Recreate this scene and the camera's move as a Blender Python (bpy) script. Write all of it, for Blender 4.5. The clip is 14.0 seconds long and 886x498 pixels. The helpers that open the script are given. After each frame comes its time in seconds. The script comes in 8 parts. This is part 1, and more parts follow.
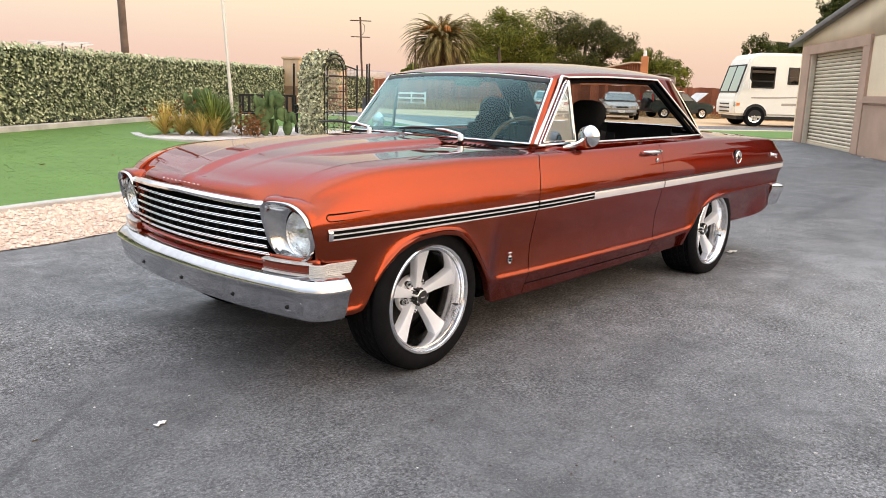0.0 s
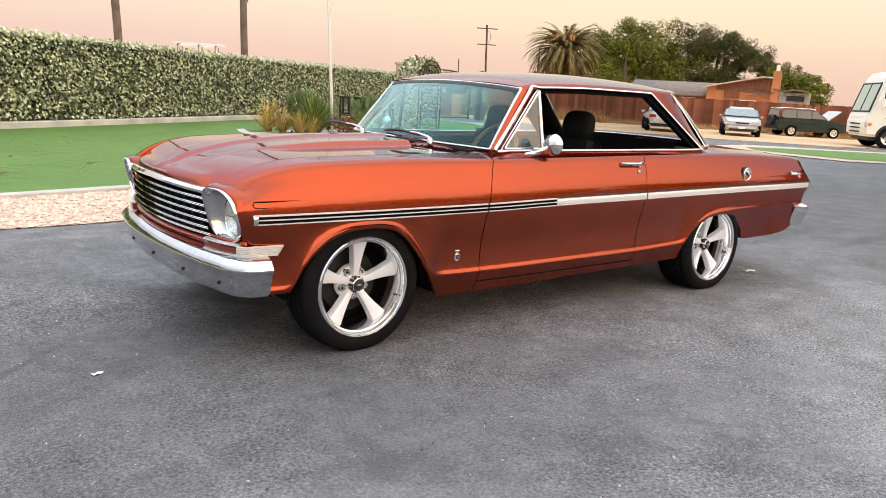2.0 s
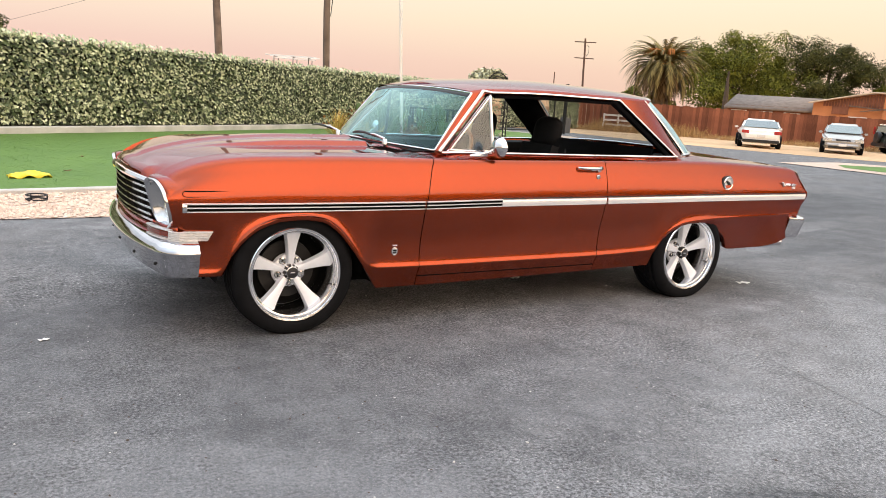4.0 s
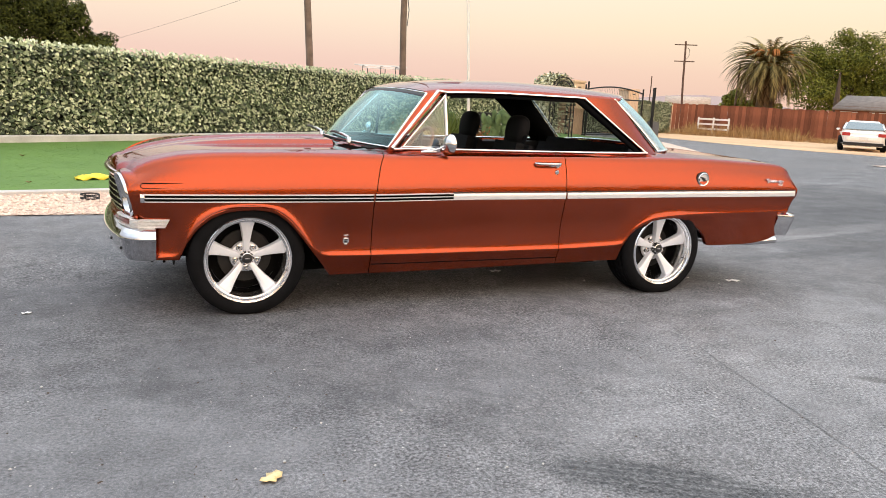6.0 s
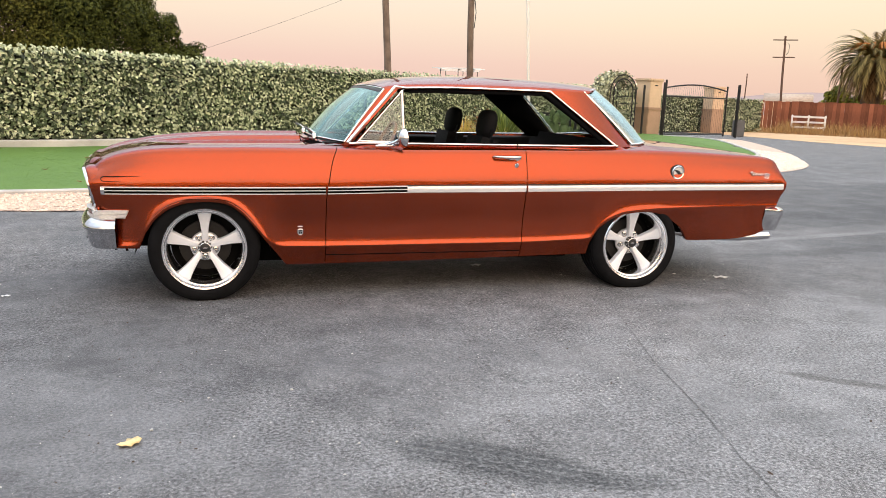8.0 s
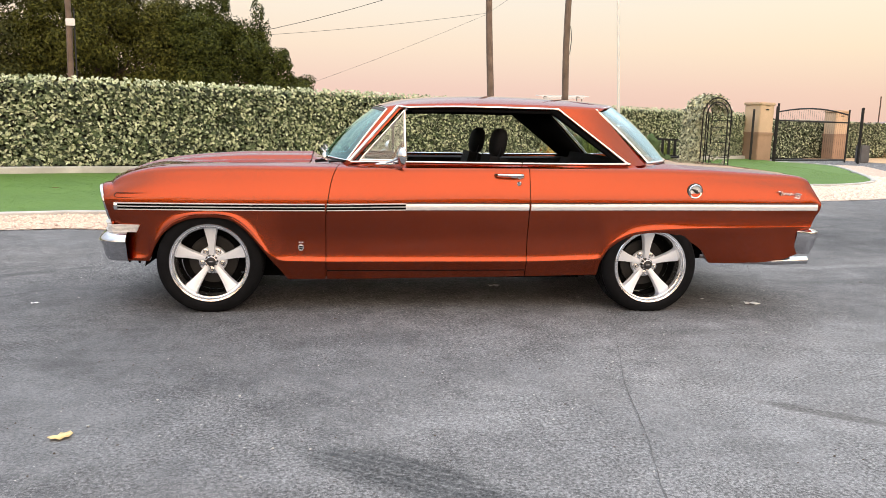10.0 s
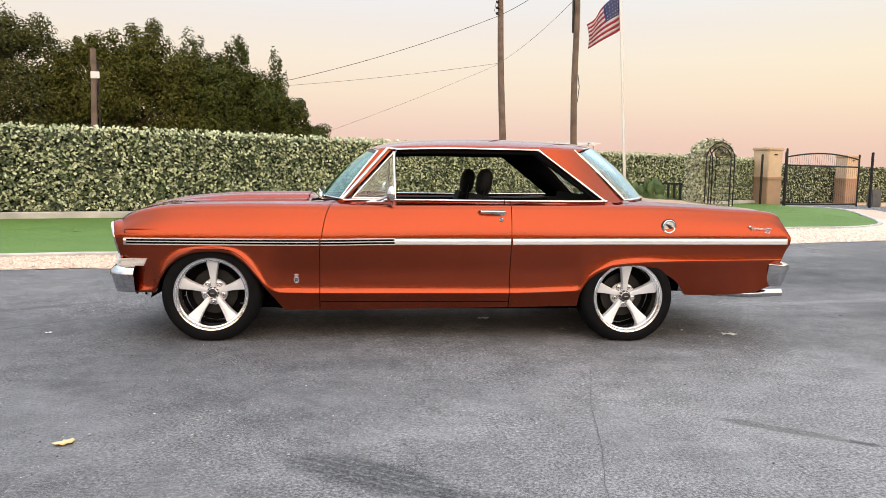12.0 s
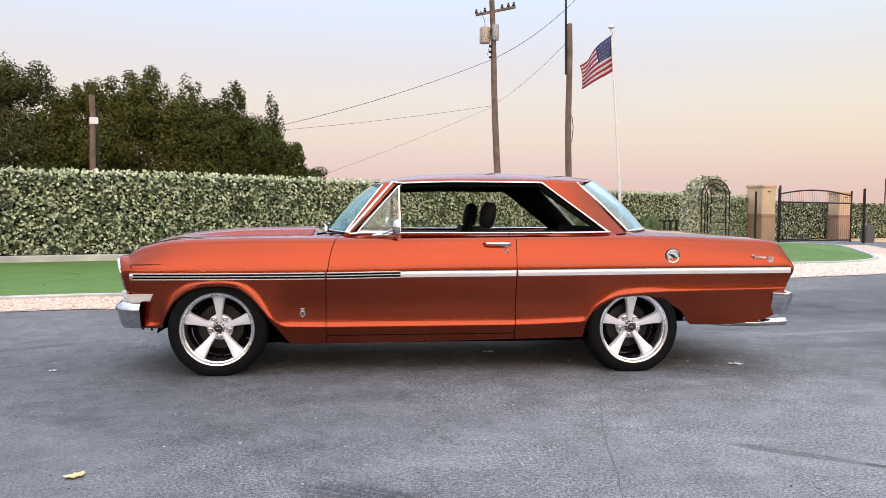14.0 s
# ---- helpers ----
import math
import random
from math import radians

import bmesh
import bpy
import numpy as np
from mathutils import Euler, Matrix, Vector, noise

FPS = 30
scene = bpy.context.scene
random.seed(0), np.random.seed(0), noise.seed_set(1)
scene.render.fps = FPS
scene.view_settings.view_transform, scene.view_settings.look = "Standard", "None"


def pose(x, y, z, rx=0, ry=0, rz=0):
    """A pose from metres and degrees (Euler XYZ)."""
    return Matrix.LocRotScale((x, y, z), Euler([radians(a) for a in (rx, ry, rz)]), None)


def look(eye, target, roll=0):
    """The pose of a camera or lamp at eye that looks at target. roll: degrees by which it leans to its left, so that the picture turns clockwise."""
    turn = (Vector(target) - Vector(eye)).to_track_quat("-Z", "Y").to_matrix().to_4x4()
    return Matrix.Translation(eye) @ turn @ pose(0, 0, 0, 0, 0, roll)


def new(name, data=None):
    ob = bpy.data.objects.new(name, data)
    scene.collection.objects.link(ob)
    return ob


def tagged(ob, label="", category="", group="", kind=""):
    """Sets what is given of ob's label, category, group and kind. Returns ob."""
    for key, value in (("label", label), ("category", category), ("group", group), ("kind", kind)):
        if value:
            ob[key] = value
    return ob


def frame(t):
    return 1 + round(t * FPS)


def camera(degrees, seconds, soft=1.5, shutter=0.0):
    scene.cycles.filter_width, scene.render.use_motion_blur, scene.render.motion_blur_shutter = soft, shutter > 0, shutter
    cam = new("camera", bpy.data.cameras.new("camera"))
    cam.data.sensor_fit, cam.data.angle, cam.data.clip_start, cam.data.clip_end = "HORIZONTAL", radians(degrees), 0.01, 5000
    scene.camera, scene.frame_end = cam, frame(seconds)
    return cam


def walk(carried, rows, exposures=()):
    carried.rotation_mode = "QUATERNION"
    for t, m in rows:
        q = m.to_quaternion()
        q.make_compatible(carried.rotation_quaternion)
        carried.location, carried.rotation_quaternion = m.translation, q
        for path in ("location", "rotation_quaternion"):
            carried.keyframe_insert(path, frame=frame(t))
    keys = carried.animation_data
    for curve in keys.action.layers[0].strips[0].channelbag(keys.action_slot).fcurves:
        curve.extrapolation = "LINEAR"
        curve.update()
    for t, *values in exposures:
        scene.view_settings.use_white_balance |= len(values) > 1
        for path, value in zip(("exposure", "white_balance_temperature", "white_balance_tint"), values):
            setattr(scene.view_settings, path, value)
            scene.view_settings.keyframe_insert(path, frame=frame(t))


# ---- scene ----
cam = camera(59.8, 14.0, soft=0.7)
PATH = [
    (0, (-2.348, -3.017, 1.209), (-0.902, -1.697, 0.802), 1.7),
    (0.5, (-2.272, -3.274, 1.229), (-0.882, -1.893, 0.827), 2.1),
    (1, (-2.204, -3.511, 1.229), (-0.865, -2.082, 0.822), 2.7),
    (1.5, (-2.04, -3.638, 1.22), (-0.762, -2.155, 0.812), 3.1),
    (2, (-1.896, -3.776, 1.239), (-0.678, -2.242, 0.837), 3.5),
    (2.5, (-1.776, -4.044, 1.254), (-0.617, -2.462, 0.861), 3.7),
    (3, (-1.657, -4.205, 1.253), (-0.551, -2.584, 0.866), 4.0),
    (3.2, (-1.58, -4.234, 1.233), (-0.494, -2.598, 0.851), 4.0),
    (5.3, (-0.924, -4.807, 1.258), (-0.063, -3.046, 0.864), 3.5),
    (5.5, (-0.851, -4.852, 1.249), (-0.018, -3.075, 0.863), 3.3),
    (6, (-0.65, -5.057, 1.249), (0.123, -3.252, 0.866), 3.1),
    (6.5, (-0.489, -5.192, 1.25), (0.232, -3.366, 0.866), 3.0),
    (7, (-0.289, -5.221, 1.233), (0.381, -3.376, 0.847), 2.6),
    (7.5, (-0.083, -5.303, 1.234), (0.528, -3.438, 0.847), 2.3),
    (8, (0.124, -5.437, 1.237), (0.666, -3.551, 0.851), 2.1),
    (8.2, (0.19, -5.458, 1.235), (0.701, -3.563, 0.849), 2.0),
    (10.3, (0.866, -5.656, 1.189), (1.092, -3.693, 0.878), 1.4),
    (10.5, (0.862, -5.712, 1.188), (1.08, -3.747, 0.884), 1.4),
    (11, (0.869, -5.825, 1.186), (1.075, -3.854, 0.91), 1.4),
    (11.5, (0.951, -5.893, 1.177), (1.152, -3.918, 0.933), 1.2),
    (12, (1.01, -5.923, 1.147), (1.21, -3.943, 0.945), 1.1),
    (12.5, (1.002, -5.942, 1.106), (1.198, -3.958, 0.942), 1.0),
    (13, (0.965, -5.95, 1.087), (1.162, -3.964, 0.955), 0.8),
    (13.5, (0.941, -5.95, 1.086), (1.145, -3.963, 0.976), 0.7),
    (14, (0.939, -5.942, 1.08), (1.151, -3.955, 0.988), 0.4),
]
LIGHT_KEYS = [(0, 0.05, 6500, 10), (11, 0.0, 6500, 10), (12.25, -0.05, 6450, 10), (13.0, -0.09, 6080, 10), (13.5, -0.10, 5990, 11), (14, -0.11, 5950, 13)]
walk(cam, [(t, look(eye, target, roll)) for t, eye, target, roll in PATH], LIGHT_KEYS)

# ---- light ----
world = bpy.data.worlds.new("dusk_sky")
scene.world = world
world.use_nodes = True
wn, wl = world.node_tree.nodes, world.node_tree.links
wn.clear()
w_out = wn.new("ShaderNodeOutputWorld")
w_bg = wn.new("ShaderNodeBackground")
w_co = wn.new("ShaderNodeTexCoord")
w_sep = wn.new("ShaderNodeSeparateXYZ")
w_ramp = wn.new("ShaderNodeValToRGB")
w_sky = wn.new("ShaderNodeTexSky")
w_sky.sky_type, w_sky.sun_disc = "NISHITA", False
w_sky.sun_elevation, w_sky.sun_rotation = radians(4), radians(200)
w_mix = wn.new("ShaderNodeMix")
w_mix.data_type, w_mix.blend_type = "RGBA", "ADD"
w_mix.inputs["Factor"].default_value = 0.02
wl.new(w_co.outputs["Generated"], w_sep.inputs[0])
wl.new(w_sep.outputs["Z"], w_ramp.inputs[0])
SKY = [(0.0, (0.78, 0.53, 0.48)), (0.045, (0.84, 0.59, 0.52)), (0.095, (0.92, 0.73, 0.58)), (0.14, (0.93, 0.80, 0.66)), (0.18, (0.89, 0.80, 0.74)), (0.26, (0.83, 0.89, 0.96)), (0.40, (0.98, 1.04, 1.15)), (0.7, (1.42, 1.60, 1.84)), (1.0, (1.90, 2.12, 2.45))]
els = w_ramp.color_ramp.elements
els[0].position, els[0].color = SKY[0][0], (*SKY[0][1], 1)
els[1].position, els[1].color = SKY[-1][0], (*SKY[-1][1], 1)
for p, c in SKY[1:-1]:
    e = els.new(p)
    e.color = (*c, 1)
GLOW_WAY = Vector((0.16, -0.96, 0.17)).normalized()
w_dot = wn.new("ShaderNodeVectorMath")
w_dot.operation = "DOT_PRODUCT"
w_dot.inputs[1].default_value = GLOW_WAY
wl.new(w_co.outputs["Generated"], w_dot.inputs[0])
w_gr = wn.new("ShaderNodeMapRange")
w_gr.interpolation_type = "SMOOTHSTEP"
w_gr.inputs["From Min"].default_value, w_gr.inputs["From Max"].default_value = 0.42, 1.0
wl.new(w_dot.outputs["Value"], w_gr.inputs["Value"])
w_glow = wn.new("ShaderNodeMix")
w_glow.data_type = "RGBA"
w_glow.inputs["B"].default_value = (3.10, 2.36, 1.78, 1)
wl.new(w_gr.outputs["Result"], w_glow.inputs["Factor"])
w_east = wn.new("ShaderNodeMapRange")
w_east.interpolation_type = "SMOOTHSTEP"
w_east.inputs["From Min"].default_value, w_east.inputs["From Max"].default_value = 0.15, 0.85
wl.new(w_sep.outputs["X"], w_east.inputs["Value"])
w_warm = wn.new("ShaderNodeMix")
w_warm.data_type, w_warm.blend_type = "RGBA", "MULTIPLY"
w_warm.inputs["B"].default_value = (1.03, 1.03, 0.93, 1)
wl.new(w_east.outputs["Result"], w_warm.inputs["Factor"])
wl.new(w_ramp.outputs[0], w_warm.inputs["A"])
wl.new(w_warm.outputs["Result"], w_glow.inputs["A"])
wl.new(w_glow.outputs["Result"], w_mix.inputs["A"])
wl.new(w_sky.outputs[0], w_mix.inputs["B"])
wl.new(w_mix.outputs["Result"], w_bg.inputs["Color"])
w_bg.inputs["Strength"].default_value = 1.0
wl.new(w_bg.outputs[0], w_out.inputs[0])

sun = new("sun", bpy.data.lights.new("sun", "SUN"))
sun.data.energy, sun.data.angle, sun.data.color = 0.55, radians(90), (1.0, 0.94, 0.88)
sun.matrix_world = look((1.5, 8.0, 14), (1, 0, 0))


# ---- materials ----
def surf(name, col, rough=0.6, metal=0.0, var=0.15, scale=4.0, bump=0.0, bscale=60.0, coat=0.0, col2=None, island=0.0, world_co=False, spec=0.5, coat_rough=0.03, fine=0.08):
    """A Principled material: colour varied at two scales, grain as bump, optional clear coat; island varies it from piece to piece."""
    m = bpy.data.materials.new(name)
    m.use_nodes = True
    n, l = m.node_tree.nodes, m.node_tree.links
    b = n["Principled BSDF"]
    if world_co:
        co = n.new("ShaderNodeNewGeometry").outputs["Position"]
    else:
        co = n.new("ShaderNodeTexCoord").outputs["Object"]
    n1, n2 = n.new("ShaderNodeTexNoise"), n.new("ShaderNodeTexNoise")
    n1.inputs["Scale"].default_value, n1.inputs["Detail"].default_value = scale, 5
    n2.inputs["Scale"].default_value, n2.inputs["Detail"].default_value = bscale, 3
    l.new(co, n1.inputs["Vector"]), l.new(co, n2.inputs["Vector"])
    mix = n.new("ShaderNodeMix")
    mix.data_type = "RGBA"
    d = col2 or tuple(c * (1 - var) for c in col)
    a = col if col2 else tuple(min(1, c * (1 + var)) for c in col)
    mix.inputs["A"].default_value, mix.inputs["B"].default_value = (*a, 1), (*d, 1)
    rm = n.new("ShaderNodeMapRange")
    rm.inputs["From Min"].default_value, rm.inputs["From Max"].default_value = 0.3, 0.7
    l.new(n1.outputs["Fac"], rm.inputs["Value"])
    fac = rm.outputs["Result"]
    if island:
        g = n.new("ShaderNodeNewGeometry")
        ad = n.new("ShaderNodeMix")
        ad.data_type = "FLOAT"
        ad.inputs["Factor"].default_value = island
        l.new(fac, ad.inputs["A"]), l.new(g.outputs["Random Per Island"], ad.inputs["B"])
        fac = ad.outputs["Result"]
    l.new(fac, mix.inputs["Factor"])
    out = mix.outputs["Result"]
    if fine:
        hv = n.new("ShaderNodeHueSaturation")
        mr = n.new("ShaderNodeMapRange")
        mr.inputs["From Min"].default_value, mr.inputs["From Max"].default_value = 0.3, 0.7
        mr.inputs["To Min"].default_value, mr.inputs["To Max"].default_value = 1 - fine, 1 + fine
        l.new(n2.outputs["Fac"], mr.inputs["Value"]), l.new(mr.outputs["Result"], hv.inputs["Value"]), l.new(out, hv.inputs["Color"])
        out = hv.outputs["Color"]
    l.new(out, b.inputs["Base Color"])
    b.inputs["Roughness"].default_value, b.inputs["Metallic"].default_value = rough, metal
    b.inputs["Specular IOR Level"].default_value = spec
    b.inputs["Coat Weight"].default_value, b.inputs["Coat Roughness"].default_value = coat, coat_rough
    if bump:
        bp = n.new("ShaderNodeBump")
        bp.inputs["Strength"].default_value, bp.inputs["Distance"].default_value = bump, 0.01
        l.new(n2.outputs["Fac"], bp.inputs["Height"]), l.new(bp.outputs["Normal"], b.inputs["Normal"])
    return m


def glass(name, tint, rough=0.0, base=0.05, power=3.5, gloss=(1, 1, 1)):
    """Thin window glass: it lets light through tinted, and mirrors more towards a grazing view; gloss tints the
    reflection.
    """
    m = bpy.data.materials.new(name)
    m.use_nodes = True
    n, l = m.node_tree.nodes, m.node_tree.links
    n.clear()
    o, mx, lw = n.new("ShaderNodeOutputMaterial"), n.new("ShaderNodeMixShader"), n.new("ShaderNodeLayerWeight")
    t, g = n.new("ShaderNodeBsdfTransparent"), n.new("ShaderNodeBsdfGlossy")
    t.inputs["Color"].default_value, g.inputs["Roughness"].default_value = (*tint, 1), rough
    g.inputs["Color"].default_value = (*gloss, 1)
    lw.inputs["Blend"].default_value = 0.5
    pw, rm = n.new("ShaderNodeMath"), n.new("ShaderNodeMapRange")
    pw.operation = "POWER"
    pw.inputs[1].default_value = power
    rm.inputs["To Min"].default_value = base
    l.new(lw.outputs["Facing"], pw.inputs[0]), l.new(pw.outputs[0], rm.inputs["Value"]), l.new(rm.outputs["Result"], mx.inputs[0])
    l.new(t.outputs[0], mx.inputs[1]), l.new(g.outputs[0], mx.inputs[2]), l.new(mx.outputs[0], o.inputs[0])
    return m


M_PAINT = surf("copper_metallic_paint", (0.305, 0.043, 0.0075), 0.24, 1.0, var=0.03, scale=1.5, bscale=900, fine=0.04, coat=1.0, coat_rough=0.015)
M_PAINT.node_tree.nodes["Principled BSDF"].inputs["Coat IOR"].default_value = 1.41
M_PAINT.node_tree.nodes["Principled BSDF"].inputs["Specular Tint"].default_value = (0.42, 0.20, 0.21, 1)
M_CHROME = surf("chrome", (0.72, 0.72, 0.73), 0.07, 1.0, var=0.04, scale=6, fine=0.02)
M_CHROME_WORN = surf("worn_chrome", (0.56, 0.56, 0.58), 0.06, 1.0, var=0.06, scale=9, bscale=30, bump=0.006, fine=0.05)
M_ALU = surf("machined_aluminium", (0.84, 0.84, 0.85), 0.16, 1.0, var=0.06, scale=5, bscale=120, fine=0.03)
M_SPOKE = surf("cast_aluminium", (0.80, 0.83, 0.88), 0.30, 0.25, var=0.04, scale=8, fine=0.02)
M_SILVER = surf("brushed_silver_trim", (0.88, 0.86, 0.85), 0.26, 0.55, var=0.02, scale=9, fine=0.015)
M_BLACK = surf("black_trim", (0.012, 0.012, 0.013), 0.45, var=0.2, scale=20)
M_RUBBER = surf("tyre_rubber", (0.0060, 0.0062, 0.0070), 0.75, spec=0.10, var=0.25, scale=14, bscale=160, bump=0.15)
M_DARK = surf("underbody_black", (0.004, 0.004, 0.004), 0.95, var=0.2, spec=0.1)
M_VINYL = surf("black_vinyl", (0.007, 0.007, 0.008), 0.8, spec=0.2, var=0.25, scale=10, bscale=260, bump=0.1)
M_LINER = surf("black_headliner", (0.004, 0.004, 0.0045), 0.98, var=0.2, spec=0.1)
M_WOOD_RIM = surf("varnished_wood_rim", (0.22, 0.09, 0.035), 0.3, var=0.3, scale=30, coat=0.6)
M_BRAKE = surf("brake_iron", (0.022, 0.021, 0.020), 0.55, 0.6, var=0.2)
M_AMBER = surf("amber_lens", (0.17, 0.020, 0.004), 0.2, var=0.1, coat=0.8)
M_SHIELD = surf("satin_grey_metal", (0.62, 0.62, 0.62), 0.16, 1.0, var=0.06, scale=20)
M_LAMP = surf("lamp_reflector", (0.80, 0.80, 0.78), 0.16, 0.9, var=0.05, scale=40, bscale=90, bump=0.3)
M_WHITE_TRIM = surf("pale_ribbed_trim", (0.80, 0.79, 0.77), 0.3, 0.4, var=0.05)
# Blue-green gloss puts the mirrored sky's tint into these panes' reflections.
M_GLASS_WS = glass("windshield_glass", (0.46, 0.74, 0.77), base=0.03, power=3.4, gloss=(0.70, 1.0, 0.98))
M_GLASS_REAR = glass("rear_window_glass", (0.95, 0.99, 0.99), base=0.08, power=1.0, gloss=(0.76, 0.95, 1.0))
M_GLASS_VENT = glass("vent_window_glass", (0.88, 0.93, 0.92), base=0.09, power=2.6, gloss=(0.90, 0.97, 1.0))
M_GLASS_LAMP = glass("lamp_glass", (0.94, 0.95, 0.95))
M_GLASS_CAR = glass("car_window_glass", (0.10, 0.12, 0.125), base=0.10, power=2.6, gloss=(0.9, 0.98, 0.98))
M_GLASS_DARK = glass("dark_window_glass", (0.08, 0.085, 0.09), base=0.035, power=4)

M_CONCRETE = surf("pale_concrete", (0.50, 0.48, 0.45), 0.85, var=0.2, scale=2.5, bscale=70, bump=0.25, world_co=True)
M_TURF = surf("artificial_turf", (0.118, 0.218, 0.036), 0.8, scale=1.2, col2=(0.090, 0.176, 0.029), bscale=240, bump=0.25, world_co=True, fine=0.08)
M_TURF_BLADE = surf("turf_blades", (0.145, 0.255, 0.042), 0.7, scale=0.8, col2=(0.110, 0.205, 0.034), island=0.3, world_co=True)
M_GRAVEL = surf("pink_gravel_bed", (0.70, 0.54, 0.43), 0.9, scale=18, col2=(0.48, 0.35, 0.27), bscale=90, bump=0.8, world_co=True, fine=0.3)
M_STONE = surf("pink_gravel_stones", (0.86, 0.70, 0.57), 0.85, scale=30, col2=(0.56, 0.41, 0.32), island=0.9, world_co=True, bscale=150, bump=0.2)
M_WHITE_GRAVEL = surf("white_gravel", (0.66, 0.61, 0.58), 0.9, scale=25, col2=(0.45, 0.40, 0.37), bscale=110, bump=0.7, world_co=True, fine=0.25)
# Near-black backing stands in for the shade in gaps between leaves.
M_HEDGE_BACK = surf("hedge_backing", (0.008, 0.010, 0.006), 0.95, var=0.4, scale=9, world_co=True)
M_STUCCO = surf("tan_stucco", (0.60, 0.44, 0.30), 0.9, var=0.12, scale=1.5, bscale=110, bump=0.3)
M_STUCCO_DARK = surf("brown_stucco", (0.36, 0.235, 0.16), 0.9, var=0.12, scale=1.5, bscale=110, bump=0.3)
M_IRON = surf("black_iron", (0.016, 0.016, 0.017), 0.5, 0.3, var=0.2, scale=12)
M_POLE = surf("weathered_pole_wood", (0.16, 0.115, 0.085), 0.9, var=0.35, scale=3, bscale=40, bump=0.4)
M_POLE_FAR = surf("dark_pole_wood", (0.10, 0.06, 0.045), 0.9, var=0.3, scale=3)
M_WHITE = surf("white_paint", (0.76, 0.75, 0.72), 0.4, var=0.06, scale=2)
M_DIRT = surf("dry_dirt", (0.66, 0.44, 0.25), 0.95, scale=0.35, col2=(0.48, 0.31, 0.17), bscale=9, bump=0.5, world_co=True, fine=0.25)
M_BARK = surf("bark", (0.075, 0.055, 0.04), 0.95, var=0.35, scale=6, bscale=30, bump=0.6)


def leafy(name, dark, light, rough=0.55, island=0.85):
    return surf(name, light, rough, col2=dark, island=island, scale=0.9, world_co=True, fine=0.1, bscale=30, spec=0.12)


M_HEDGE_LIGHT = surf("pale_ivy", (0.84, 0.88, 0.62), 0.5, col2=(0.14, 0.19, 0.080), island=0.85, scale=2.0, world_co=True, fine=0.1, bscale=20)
# Dark green inner leaves, with gap shade mixed into their darkest tones.
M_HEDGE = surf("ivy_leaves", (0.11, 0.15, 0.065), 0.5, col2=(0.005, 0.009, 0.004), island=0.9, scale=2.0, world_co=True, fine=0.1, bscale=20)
M_TREE_DARK = leafy("dark_tree_leaves", (0.008, 0.014, 0.003), (0.110, 0.128, 0.026))
M_TREE_OLIVE = leafy("olive_tree_leaves", (0.008, 0.013, 0.003), (0.150, 0.152, 0.030))
M_TREE_GREEN = leafy("green_tree_leaves", (0.016, 0.026, 0.004), (0.250, 0.262, 0.040))
M_PINE = leafy("pine_needles", (0.009, 0.013, 0.004), (0.125, 0.128, 0.036))
M_PALM = leafy("palm_leaflets", (0.042, 0.036, 0.012), (0.330, 0.260, 0.095))
M_PALM_DRY = leafy("dry_palm_fronds", (0.040, 0.024, 0.010), (0.190, 0.120, 0.052))
M_AGAVE = leafy("yucca_leaves", (0.035, 0.060, 0.014), (0.26, 0.32, 0.075))
M_YELLOW_GRASS = leafy("yellow_grass_blades", (0.24, 0.24, 0.05), (0.78, 0.56, 0.20))
M_CACTUS = surf("cactus_skin", (0.085, 0.130, 0.050), 0.7, spec=0.2, var=0.4, scale=7, bscale=60, bump=0.3)
M_DRY_GRASS = leafy("dry_grass", (0.150, 0.075, 0.030), (0.56, 0.36, 0.15))


